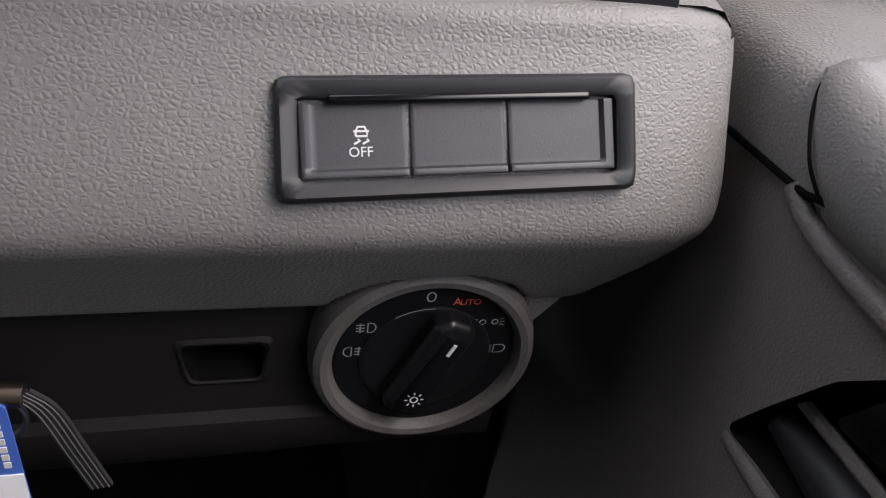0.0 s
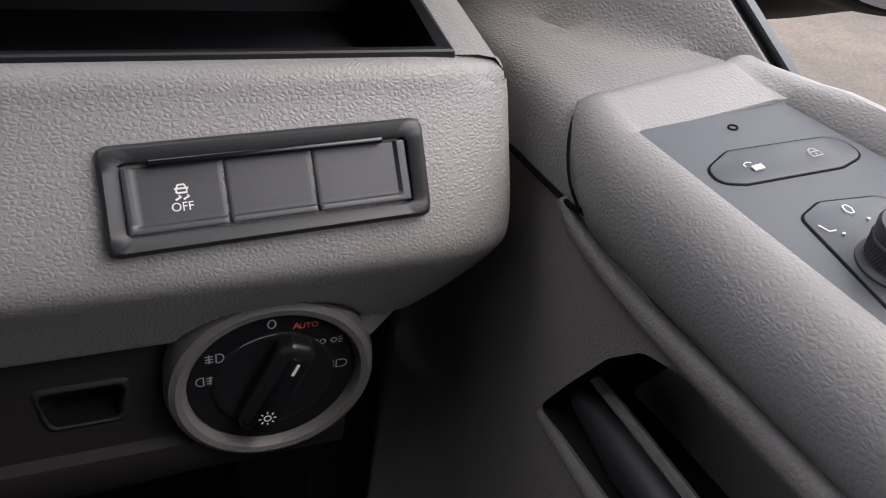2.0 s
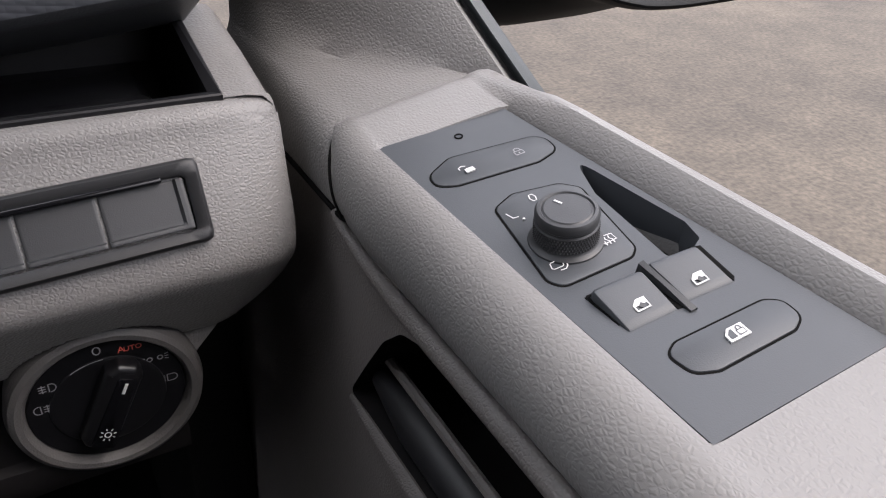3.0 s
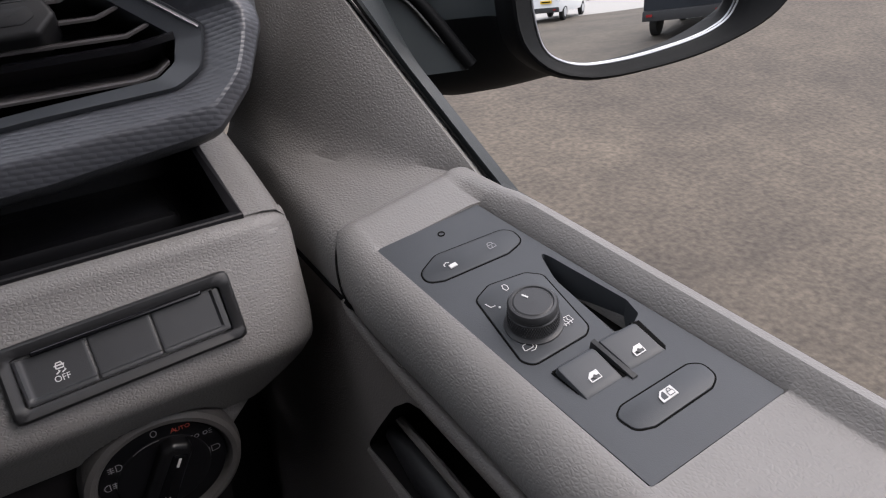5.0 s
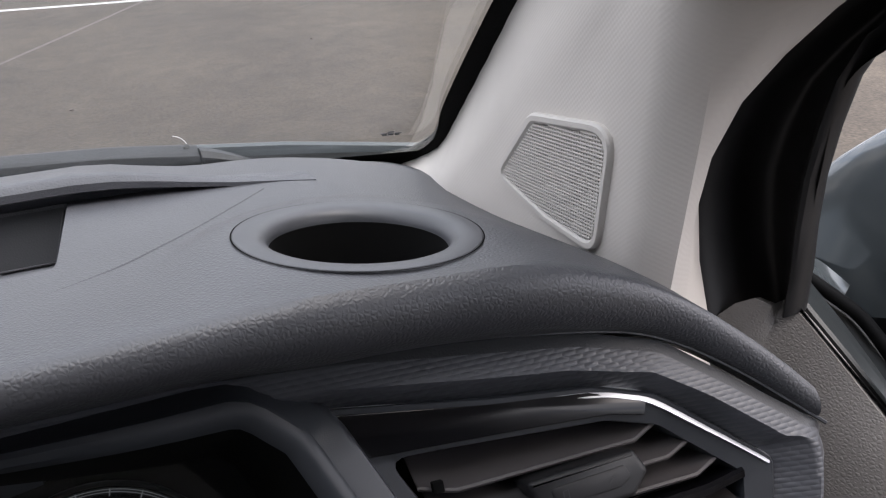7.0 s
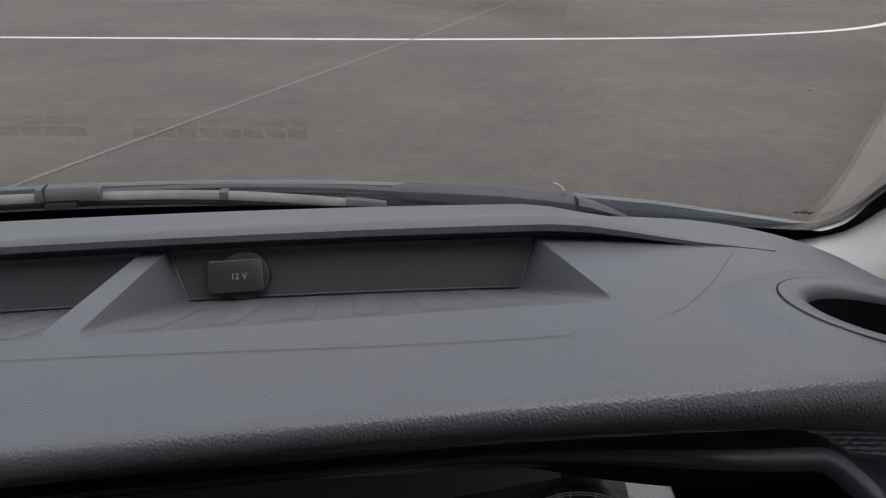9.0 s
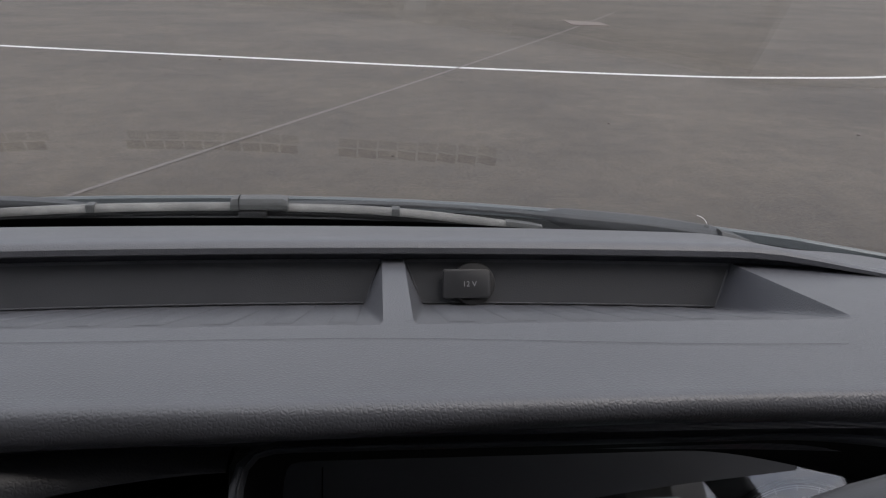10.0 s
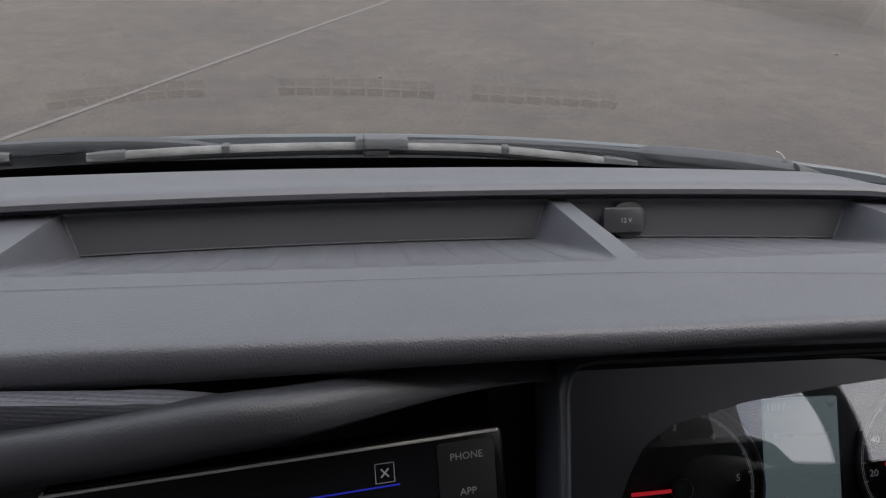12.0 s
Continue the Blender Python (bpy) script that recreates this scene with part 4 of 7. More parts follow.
part("turn_ring", lathe([(0.0215, 0.0002), (0.0213, 0.0008), (0.0206, 0.0011), (0.0190, 0.0009), (0.0001, 0.0009)], DM, 72, closed=True), M_grip, switch, "round turning plate under the grip")
ang = radians(65.5)
gm = DM @ Matrix.Rotation(ang, 4, "Z") @ Matrix.Translation((0, -0.0010, 0))
GR = rounded([(-0.0200, -0.0056), (0.0175, -0.0062), (0.0210, -0.003), (0.0210, 0.0045), (0.0175, 0.0085), (-0.0160, 0.0085), (-0.0200, 0.0056)], 0.003)
grip = part("grip", plate(GR, gm, 0.0005, 0.0074, 0.0030, 4), M_grip, switch, "raised bar grip")
part("grip_cap", plate(rounded([(-0.0186, -0.0050), (0.0160, -0.0036), (0.0160, 0.0034), (-0.0186, 0.0046)], 0.0015), gm, 0.0070, 0.0082, 0.0007), M_gloss, grip)
part("tick", plate(rect(0.0092, -0.0006, 0.0142, 0.0006), gm, 0.0081, 0.0084), M_white, grip)


def on_dial(t, x, y):
    return DM @ Matrix.Translation((x, y, 0.0004 if t == 0 else t))


M_o = strokes([arc(-0.0008, 0.0256, 0.0013, 0, 360, 14, ry=0.0018)], DM, 0.0005, 0.0005)
part("mark", M_o, M_dimwhite, switch)
writing("mark", "A", on_dial(0, 0.0076, 0.0231), 0.0040, M_red, switch)
writing("mark", "UTO", on_dial(0, 0.0119, 0.0228), 0.0032, M_red, switch)
# side lights, dipped beam, front and rear fog lamps
side = []
for s in (-1, 1):
    cx = 0.0190 + s * 0.0020
    side += [arc(cx, 0.0144, 0.0010, 0, 360, 10)] + [[(cx + s * 0.0017, 0.0144 + d), (cx + s * 0.0032, 0.0144 + 1.5 * d)] for d in (-0.0010, 0.0, 0.0010)]
beam = [arc(0.0246, 0.0026, 0.0017, -90, 90, 8, ry=0.0017) + [(0.0224, 0.0043), (0.0224, 0.0009), (0.0246, 0.0009)]] + [[(0.0190, 0.0013 + 0.0009 * k), (0.0216, 0.0013 + 0.0009 * k)] for k in range(4)]
fogs = []
for cx, cy, s in ((-0.0197, 0.0141, 1), (-0.0234, 0.0044, -1)):
    lamp = [arc(cx + s * 0.0012, cy, 0.0017, -90 if s > 0 else 90, 90 if s > 0 else 270, 8, ry=0.0019) + [(cx + s * 0.0004, cy + s * 0.0019), (cx + s * 0.0004, cy - s * 0.0019), (cx + s * 0.0012, cy - s * 0.0019)]]
    fogs.append(lamp + [[(cx - s * 0.0006, cy + d), (cx - s * 0.0032, cy + d)] for d in (-0.0012, 0, 0.0012)] + [[(cx - s * 0.0019, cy - 0.0019), (cx - s * 0.0019, cy + 0.0019)]])
for lines in [side, beam] + fogs:
    part("mark", strokes(lines, DM, 0.00042, 0.0005), M_dimwhite, switch)
part("mark", strokes([arc(0, 0, 0.0214, 88, 122, 14)], DM, 0.0003, 0.0012), M_dimwhite, switch)
# lamp mark on the grip
c = gm @ Vector((-0.0113, 0, 0.0084))
lm = frame_m(c, (1, 0, 0), (0, 0, 1))
sun_marks = [arc(0, 0, 0.0012, 0, 360, 12)] + [[(0.0021 * math.cos(radians(a)), 0.0021 * math.sin(radians(a))), (0.0031 * math.cos(radians(a)), 0.0031 * math.sin(radians(a)))] for a in range(0, 360, 45)]
part("mark", strokes(sun_marks, lm, 0.0005, 0.0), M_white, grip)

# ---- button bank ----
BM = frame_m((0.3612, -0.3655, 1.0167), (0.0802, 0.0015, 0.0030), (0, 0.535, 0.845))
bank = thing("button_bank", "black three-button switch bank set in the grey dash panel", "switch bank")
OUTB = rounded([(-0.0464, -0.0148), (0.0448, -0.0148), (0.0456, 0.0150), (-0.0457, 0.0150)], 0.0028)
INB = rounded([(-0.0412, -0.0098), (0.0398, -0.0100), (0.0402, 0.0094), (-0.0406, 0.0096)], 0.0012)


def band(outer, inner, m, zs, n=100):
    O = even([(*p, 0) for p in outer], n, closed=True)
    I = even([(*p, 0) for p in inner], n, closed=True)
    rows = []
    for k, z in zs:
        rows.append([m @ Vector((a.x + (b.x - a.x) * k, a.y + (b.y - a.y) * k, z)) for a, b in zip(O, I)])
    return loft(rows, closed=True)


part("bezel", band(OUTB, INB, BM, [(0, -0.004), (0, 0.0022), (0.08, 0.0034), (0.25, 0.0040), (0.85, 0.0034), (1, 0.0026), (1, -0.006)]), M_black, bank, "grained black bezel")
part("backing", plate(INB, BM, -0.007, -0.0045), M_void, bank)
for a, b, left, right in ((-0.0404, -0.0145, 1, 0), (-0.0137, 0.0105, 0, 0), (0.0113, 0.0394, 0, 1)):
    # a dished key: its lower edge and the bank's outer edges stand up
    def key_z(x, y):
        rise = max(smoothstep(-0.0068, -0.0078, y), left * smoothstep(-0.0378, -0.0388, x), right * smoothstep(0.0360, 0.0370, x))
        return 0.0008 + 0.0012 * rise
    gx = [a, a + 0.0001] + [a + 0.0003 + (b - a - 0.0006) * j / 26 for j in range(27)] + [b - 0.0001, b]
    gy = [-0.0092, -0.0091] + [-0.0089 + 0.0174 * j / 26 for j in range(27)] + [0.0087, 0.0088]
    ends = lambda j, n: (-0.0045 if j in (0, n) else (-0.0001 if j in (1, n - 1) else 0.0))
    bt = part("button", loft([[BM @ Vector((x, y, key_z(x, y) + min(ends(i, len(gx) - 1), ends(j, len(gy) - 1)))) for j, y in enumerate(gy)] for i, x in enumerate(gx)]), M_button, bank)
    if left:
        hook = bt
part("top_bar", plate(rounded([(-0.0335, 0.0083), (0.0325, 0.0083), (0.0325, 0.0104), (-0.0335, 0.0104)], 0.0009), BM, -0.002, 0.0040, 0.0008, 3), M_gloss, bank, "glossy black bar")
writing("mark", "OFF", BM @ Matrix.Translation((-0.0260, -0.0031, 0.0010)), 0.0034, M_white, hook)
car = [[(-0.0016, 0.0016), (-0.0016, 0.0028), (-0.0010, 0.0042), (0.0010, 0.0042), (0.0016, 0.0028), (0.0016, 0.0016), (-0.0016, 0.0016)], [(-0.0022, 0.0030), (0.0022, 0.0030)],
       [(-0.0011, 0.0008), (-0.0004, 0.0003), (-0.0014, -0.0002), (-0.0022, -0.0006)], [(0.0015, 0.0008), (0.0021, 0.0003), (0.0010, -0.0002), (0.0003, -0.0006)]]
part("mark", strokes([[(0.85 * x - 0.0257, 0.85 * y - 0.0006) for x, y in l] for l in car], BM, 0.0005, 0.0011), M_white, hook)

# ---- driver's door ----
door = thing("door_2", "grey moulded driver's door with an armrest switch panel", "door", kind="structure")
PM = frame_m((0.4915, -0.4655, 1.0375), (0.0535, -0.0015, 0.0095), (-0.012, 0.148, 0.0108))


def arm_row(y, lift, skew=0.0):
    """The armrest's section at y: from the groove on its inner side over to the window seal."""
    t = (-0.39 - y) / 0.15
    xl, zl = 0.4620 + 0.010 * t, 1.0385 - 0.0110 * t
    xr, zr = 0.5115 + 0.018 * t, 1.0475 - 0.0105 * t
    f = max(0.0, 1 - (-0.366 - y) / 0.02) ** 2
    g = 0.0012 * f
    d = -0.0016 + lift
    sink = 0.016 if lift == 0 else 0.0
    r = 0.4 + 0.6 * smoothstep(-0.368, -0.415, y)
    row = [Vector((0.456 + 0.002 * t, y, 1.003 - 0.004 * t)), Vector((0.4515 + 0.003 * t + g, y, 1.0055 - 0.004 * t)), Vector((0.4478 + 0.004 * t + g, y, 1.0120 - 0.006 * t)), Vector((0.4470 + 0.005 * t + g, y, 1.0190 - 0.007 * t - g * 0.3)),
            Vector((0.4485 + 0.006 * t + g, y, 1.0270 - 0.008 * t - g * 0.6)), Vector((0.4520 + 0.008 * t + g * 0.7, y, 1.0335 - 0.009 * t - g * 0.8)), Vector((0.4565 + 0.009 * t, y, 1.0378 - 0.010 * t - g * 0.6)), Vector((xl - 0.0006, y, zl + 0.0004 - g * 0.5)),
            Vector((xl + 0.0004, y, zl + d)), Vector((xl + 0.0035, y, zl + d - sink)), Vector((xr - 0.0035, y, zr + d - sink)), Vector((xr - 0.0004, y, zr + d)), Vector((xr + 0.0010, y, zr + 0.0010 * r)), Vector((xr + 0.0035, y, zr + 0.0055 * r)), Vector((xr + 0.0075, y, zr + 0.0085 * r)), Vector((xr + 0.0120, y, zr + 0.0080 * r)), Vector((xr + 0.0160, y, zr + 0.0040 * r)), Vector((xr + 0.0175, y, zr - 0.004))]
    h = max(0.0, lift - 0.0020)
    for i, k in ((5, 0.3), (6, 0.7), (7, 1.0), (12, 1.0), (13, 0.6)):
        row[i].z += k * h
    return [Vector((v.x, v.y + skew * max(0.0, v.x - 0.462), v.z)) for v in row]


ys = [-0.3665, -0.3685, -0.372, -0.377, -0.384]
rows = [arm_row(y, 0.0020 + h) for y, h in zip(ys, (0.0005, 0.0016, 0.0020, 0.0014, 0.0004))] + [arm_row(-0.3906, 0.0020, -0.066), arm_row(-0.3913, 0, -0.066)] + [arm_row(-0.39 - 0.0151 * k, 0) for k in range(1, 10)] + [arm_row(-0.5376, 0, -0.03), arm_row(-0.5384, 0.0020, -0.03)] + [arm_row(-0.56 - 0.045 * k, 0.0020) for k in range(12)]


def slant(v, w):
    """The seam between trim and armrest runs backwards as it goes down."""
    return Vector((v.x, v.y - 1.0 * max(0.0, min(0.027, 1.0395 - v.z)) * w, v.z))


first = [Vector((v.x + 0.0015, -0.3648, v.z - 0.0015)) for v in rows[0]]
deep = [Vector((v.x + 0.004, -0.362, v.z - 0.005)) for v in rows[0]]
rows = [[slant(v, 1 - smoothstep(-0.368, -0.45, v.y)) if v.x < 0.47 else v for v in r] for r in [deep, first] + rows]
bm = loft(rows)
bm.verts.ensure_lookup_table()
bm.faces.new([bm.verts[i] for i in range(len(first))])
part("armrest", bm, M_arm, door, "leather-grained armrest")

part("trim_seam", tube([Vector((0.4498, y, 1.0106 + 0.0022 * smoothstep(-0.382, -0.393, y))) for y in [-0.300 - 0.003 * k for k in range(32)]], 0.0011, 8), M_void, door, "dark gap under the upper trim")

fs = spline([(0.4476, -0.3905, 1.0140), (0.4467, -0.3845, 1.0200), (0.4483, -0.3778, 1.0272), (0.4518, -0.3712, 1.0338), (0.4550, -0.3678, 1.0370)], 30)
part("armrest_seam", tube(fs, [0.00055 * min(1, (29.5 - k) / 10) for k in range(30)], 6), M_void, door, "dark crease in front of the armrest")

# upper trim: ledge, and the triangle in front of the window
RA = [(0.464, -0.200, 1.036), (0.460, -0.270, 1.039), (0.4555, -0.320, 1.0405), (0.4530, -0.3655, 1.0385)]
RB = [(0.466, -0.200, 1.054), (0.474, -0.280, 1.046), (0.494, -0.325, 1.0445), (0.5255, -0.3680, 1.0470)]
RC = [(0.466, -0.224, 1.112), (0.4795, -0.2295, 1.1285), (0.4885, -0.2360, 1.1362), (0.4945, -0.2425, 1.1335), (0.5060, -0.2462, 1.1318), (0.5145, -0.3020, 1.0955), (0.5275, -0.3720, 1.0475)]
NA = 24
A, B, C = spline(RA, NA), spline(RB, NA), spline(RC, NA)
rows = []
for i in range(NA):
    a, b, c = A[i], B[i], C[i]
    k = max(0.05, min(1, (b.x - a.x) / 0.03))
    edge = [Vector((0.4505, a.y, 1.010)), Vector((a.x - 0.0042, a.y, a.z - 0.018)), Vector((a.x - 0.0035, a.y, a.z - 0.0115)), Vector((a.x - 0.0010, a.y, a.z - 0.0060)), Vector((a.x + 0.0035 * k, a.y, a.z - 0.0020)), Vector((a.x + 0.0090 * k, a.y, a.z - 0.0002))]
    mid = a.lerp(b, 0.55) + Vector((0, 0, 0.0006))
    up = [b + (c - b) * t + Vector((-0.006, -0.003, 0.0)) * (t * t * (1 - t) * 2.0) * min(1, (c - b).length / 0.06) for t in (0.0, 0.12, 0.3, 0.5, 0.7, 0.85, 1.0)]
    w = smoothstep(-0.300, -0.360, a.y)
    rows.append([slant(p, w) for p in edge] + [mid, mid.lerp(b, 0.7)] + up[1:] + [c + Vector((0.006, 0.001, -0.002))])
part("mirror_trim", loft(rows), M_door, door, "triangular grey trim inside the mirror")
part("trim_cap", loft([[p for p in rows[0]], [p + Vector((0.004, 0.012, -0.004)) for p in rows[0]], [p + Vector((0.02, 0.05, -0.03)) for p in rows[0]]]), M_door, door)

# seal along the window
S = spline([(0.4890, -0.2900, 1.275), (0.4990, -0.2560, 1.245), (0.5020, -0.2500, 1.200), (0.5040, -0.2480, 1.150), (0.5070, -0.2475, 1.1340), (0.5165, -0.3020, 1.0975), (0.5300, -0.3700, 1.0500), (0.5370, -0.4000, 1.0290)], 70)
W = [Vector((0.034, 0.028, -0.004)).lerp(Vector((0.013, 0.005, -0.003)), smoothstep(1.125, 1.085, p.z)) for p in S]
part("window_gap", loft([[p + w * 0.02 for p, w in zip(S, W)], [p + w * 0.10 + Vector((0.002, 0.002, -0.002)) for p, w in zip(S, W)], [p + w * 0.22 for p, w in zip(S, W)]]), M_void, door, "black gap along the window trim")
part("window_seal", loft([[p + w * t + Vector((0, -0.0012, 0.0012)) * h for p, w in zip(S, W)] for t, h in ((0.18, -2.0), (0.22, 0.0), (0.28, 1.0), (0.60, 1.2), (0.92, 1.0), (0.99, 0.0), (1.0, -3.0))]), M_seal, door, "dark rubber window seal")
S2 = [Vector((0.5295 + 0.018 * min(1.5, (-0.39 - y) / 0.15) + 0.002, y, 1.0400 - 0.0105 * (-0.39 - y) / 0.15)) for y in [-0.366 - 0.03 * k for k in range(22)]]
part("belt_seal", loft([[p for p in S2], [p + Vector((0.001, 0, 0.003)) for p in S2], [p + Vector((0.008, 0, 0.003)) for p in S2], [p + Vector((0.010, 0, -0.01)) for p in S2]]), M_seal, door, "dark rubber belt seal")

# lower door panel with its pull recess
LM = frame_m((0.3922, 0, 0), (0, -1, 0), (0.06, 0, 1))
POCKET = [(0.3935, 0.9365), (0.405, 0.957), (0.418, 0.9785), (0.430, 0.9905), (0.446, 0.9955), (0.60, 0.9955), (0.85, 0.988), (0.85, 0.938), (0.60, 0.9395), (0.45, 0.9400), (0.410, 0.9385)]
PK = rounded(POCKET, [0.003, 0.02, 0.02, 0.012, 0.012, 0.01, 0.01, 0.01, 0.01, 0.01, 0.01])
bm = bmesh.new()
holed(bm, [(-0.20, 1.022), (0.30, 1.022), (0.388, 1.016), (0.43, 1.0045), (0.60, 1.0), (1.15, 1.0), (1.15, 0.42), (-0.20, 0.42)], PK, LM)
part("lower_panel", bm, M_lowdoor, door, "dark grey grained lower door panel")
# recess walls near black: their shade is given by the material
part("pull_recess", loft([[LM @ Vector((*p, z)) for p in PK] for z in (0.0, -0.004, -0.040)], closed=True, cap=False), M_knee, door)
bm = bmesh.new()
bm.faces.new([bm.verts.new(LM @ Vector((*p, -0.040))) for p in PK])
part("recess_back", bm, M_lowdoor, door)
# rounded rib under the armrest and the bar inside the recess
rib = spline([(0.4508, -0.378, 1.0100), (0.4512, -0.385, 1.0052), (0.4518, -0.400, 1.0016), (0.4522, -0.43, 0.9992), (0.4530, -0.50, 0.9985), (0.4560, -0.75, 0.992)], 40)
part("rib", tube(rib, [0.0030 + 0.0012 * min(1, k / 8) for k in range(40)], 10), M_lowdoor, door, "rounded bead under the armrest")
lip = [LM @ Vector((u, 0.9340, -0.001)) for u in (0.395, 0.400, 0.42, 0.46, 0.55, 0.70, 0.85)]
part("recess_lip", tube(spline(lip, 30), [0.0025 + 0.0025 * min(1, k / 4) for k in range(30)], 10), M_lowdoor, door)
bar = [LM @ Vector((u, v, -0.009)) for u, v in ((0.4030, 0.9480), (0.408, 0.9480), (0.43, 0.9480), (0.50, 0.9475), (0.66, 0.9465), (0.85, 0.9450))]
part("pull_bar", tube(spline(bar, 30), [0.0045 + 0.0040 * min(1, k / 2) for k in range(30)], 12, flat=1.0), M_black, door, "black rounded pull bar")
ridge = [p + Vector((0.002, 0, 0.0095)) for p in spline(bar, 30)]
part("bar_ridge", tube(ridge, 0.0022, 8), M_lowdoor, door)

# switch plate
plate_thing = thing("door_switch_panel", "slate grey switch panel in the door armrest", "switch panel")
PL = [(-0.0188, -0.0738), (0.0391, -0.0738), (0.0186, 0.0722), (-0.0316, 0.0742)]
SCOOP = rounded([(0.0206, 0.0320), (0.0285, -0.0120), (0.0270, -0.0200), (0.0220, -0.0225), (0.0140, -0.0215), (0.0150, 0.0130)], 0.002)
bm = bmesh.new()
holed(bm, rounded(PL, 0.001), SCOOP, PM)
loft([[PM @ Vector((*p, z)) for p in rounded(PL, 0.001)] for z in (0.0, -0.003)], closed=True, bm=bm)
part("panel", bm, M_plate, plate_thing)

# painted outer skin of the door
rows = []
for z, x in ((0.42, 0.500), (0.46, 0.545), (0.60, 0.590), (0.80, 0.602), (0.94, 0.590), (1.00, 0.572), (1.022, 0.560), (1.020, 0.552)):
    rows.append([Vector((x, y, z - (0.012 * (-0.36 - y) / 0.15 * 0.8 if z > 0.99 and y < -0.36 else 0))) for y in (-0.14, -0.25, -0.36, -0.55, -0.80, -1.06)])
part("skin", loft(rows), M_paint, door, "grey-green painted outer skin")

# ---- A-pillar ----
pillar = thing("pillar_trim", "pale cloth-covered pillar trim beside the windscreen", "pillar trim", kind="structure")
rows = []
for z in (1.10, 1.115, 1.123, 1.130, 1.137, 1.144, 1.155, 1.17, 1.185, 1.20, 1.22, 1.24, 1.26, 1.28, 1.30, 1.32, 1.34, 1.38, 1.42, 1.47, 1.52, 1.58, 1.64, 1.70, 1.76):
    s = (z - 1.135)
    e = Vector((0.452 - 0.21 * s - 0.030 * (max(0, 1.150 - z) / 0.027) ** 1.6, 0.050 - 1.20 * s, z))
    cr = Vector((0.4060 - 0.02 * max(0, s - 0.1), -0.045 - 1.12 * s, z))
    k1 = Vector((0.4045 - 0.02 * max(0, s - 0.1), min(cr.y - 0.02, -0.236 - 0.1 * max(0, s)), z))
    if z > 1.30:
        k1 = Vector((0.4030 - 0.05 * (z - 1.30), cr.y - 0.05, z))
    k2 = k1 + Vector((0.004, -0.008, 0))
    k3 = k1 + Vector((0.015, -0.015, 0))
    fy = lerp_table([(b, a) for a, b in ((-0.226, 1.117), (-0.220, 1.130), (-0.210, 1.155), (-0.204, 1.188), (-0.213, 1.226), (-0.235, 1.254), (-0.262, 1.283), (-0.31, 1.325), (-0.405, 1.388), (-0.54, 1.463), (-0.72, 1.563), (-0.95, 1.663))], z)
    en = Vector((0.4680, fy - 0.010, z))
    rows.append([e + Vector((0.012, 0.004, -0.006)), e, e.lerp(cr, 0.4), e.lerp(cr, 0.8) + Vector((-0.0015, 0, 0)), cr + Vector((-0.001, -0.006, 0)), cr.lerp(k1, 0.3), cr.lerp(k1, 0.6), k1, k2, k3, k3.lerp(en, 0.45) + Vector((0, -0.003, 0)), en, en + Vector((0.01, 0.02, 0))])
part("trim", loft(rows), M_pillar, pillar)

pe = [Vector((0.452 - 0.21 * q - 0.030 * (max(0, 0.015 - q) / 0.027) ** 1.6 - 0.002, 0.050 - 1.20 * q + 0.002, 1.135 + q)) for q in (0.5, 0.4, 0.3, 0.2, 0.12, 0.06, 0.03, 0.015, 0.007, 0.0, -0.006, -0.011, -0.015)]
part("edge_seal", tube(spline(pe, 50), 0.0030, 8), M_rubber, pillar, "black rubber seal along the glass")

# tweeter grille: a rim and fine bars over a dark plate
TM = frame_m((0.4036, -0.1875, 1.2065), (-0.01, -1, 0.0), (0.0, 0.0, 1))
tweeter = thing("tweeter_grille", "pale plastic tweeter grille with fine slots on the pillar", "speaker grille")
TO = rounded([(-0.0195, 0.0195), (0.0448, 0.0310), (0.0378, -0.0300), (-0.0050, -0.0300), (-0.0545, -0.0222)], [0.010, 0.012, 0.012, 0.03, 0.006])
TI = rounded([(-0.0168, 0.0152), (0.0405, 0.0258), (0.0343, -0.0256), (-0.0040, -0.0262), (-0.0480, -0.0206)], [0.007, 0.009, 0.009, 0.022, 0.004])
part("rim", band(TO, TI, TM, [(0, -0.006), (0, 0.0004), (0.2, 0.0015), (0.7, 0.0015), (1.0, 0.0002), (1.0, -0.004)]), M_grille, tweeter)
part("mesh_back", plate(TI, TM, -0.006, -0.0012), node_mat("grille_shadow", (0.10, 0.095, 0.09), 0.8)[0], tweeter, "recessed grille backing")


def inside(x, y, poly):
    c = False
    for i in range(len(poly)):
        (x0, y0), (x1, y1) = poly[i - 1], poly[i]
        if (y0 > y) != (y1 > y) and x < (x1 - x0) * (y - y0) / (y1 - y0) + x0:
            c = not c
    return c


bm = bmesh.new()
for k in range(42):
    v = -0.0340 + 0.00168 * k
    pts = [u for u in [-0.054 + 0.0004 * j for j in range(250)] if inside(u, v + 0.12 * u, TI)]
    if len(pts) > 4:
        a, b = pts[0], pts[-1]
        n = max(2, int((b - a) / 0.004))
        line = [(a + (b - a) * j / n, v + 0.12 * (a + (b - a) * j / n)) for j in range(n + 1)]
        loft([[TM @ Vector((x, y + dy, z)) for x, y in line] for dy, z in ((-0.00042, -0.001), (-0.00036, 0.0007), (0.00036, 0.0007), (0.00042, -0.001))], bm=bm)
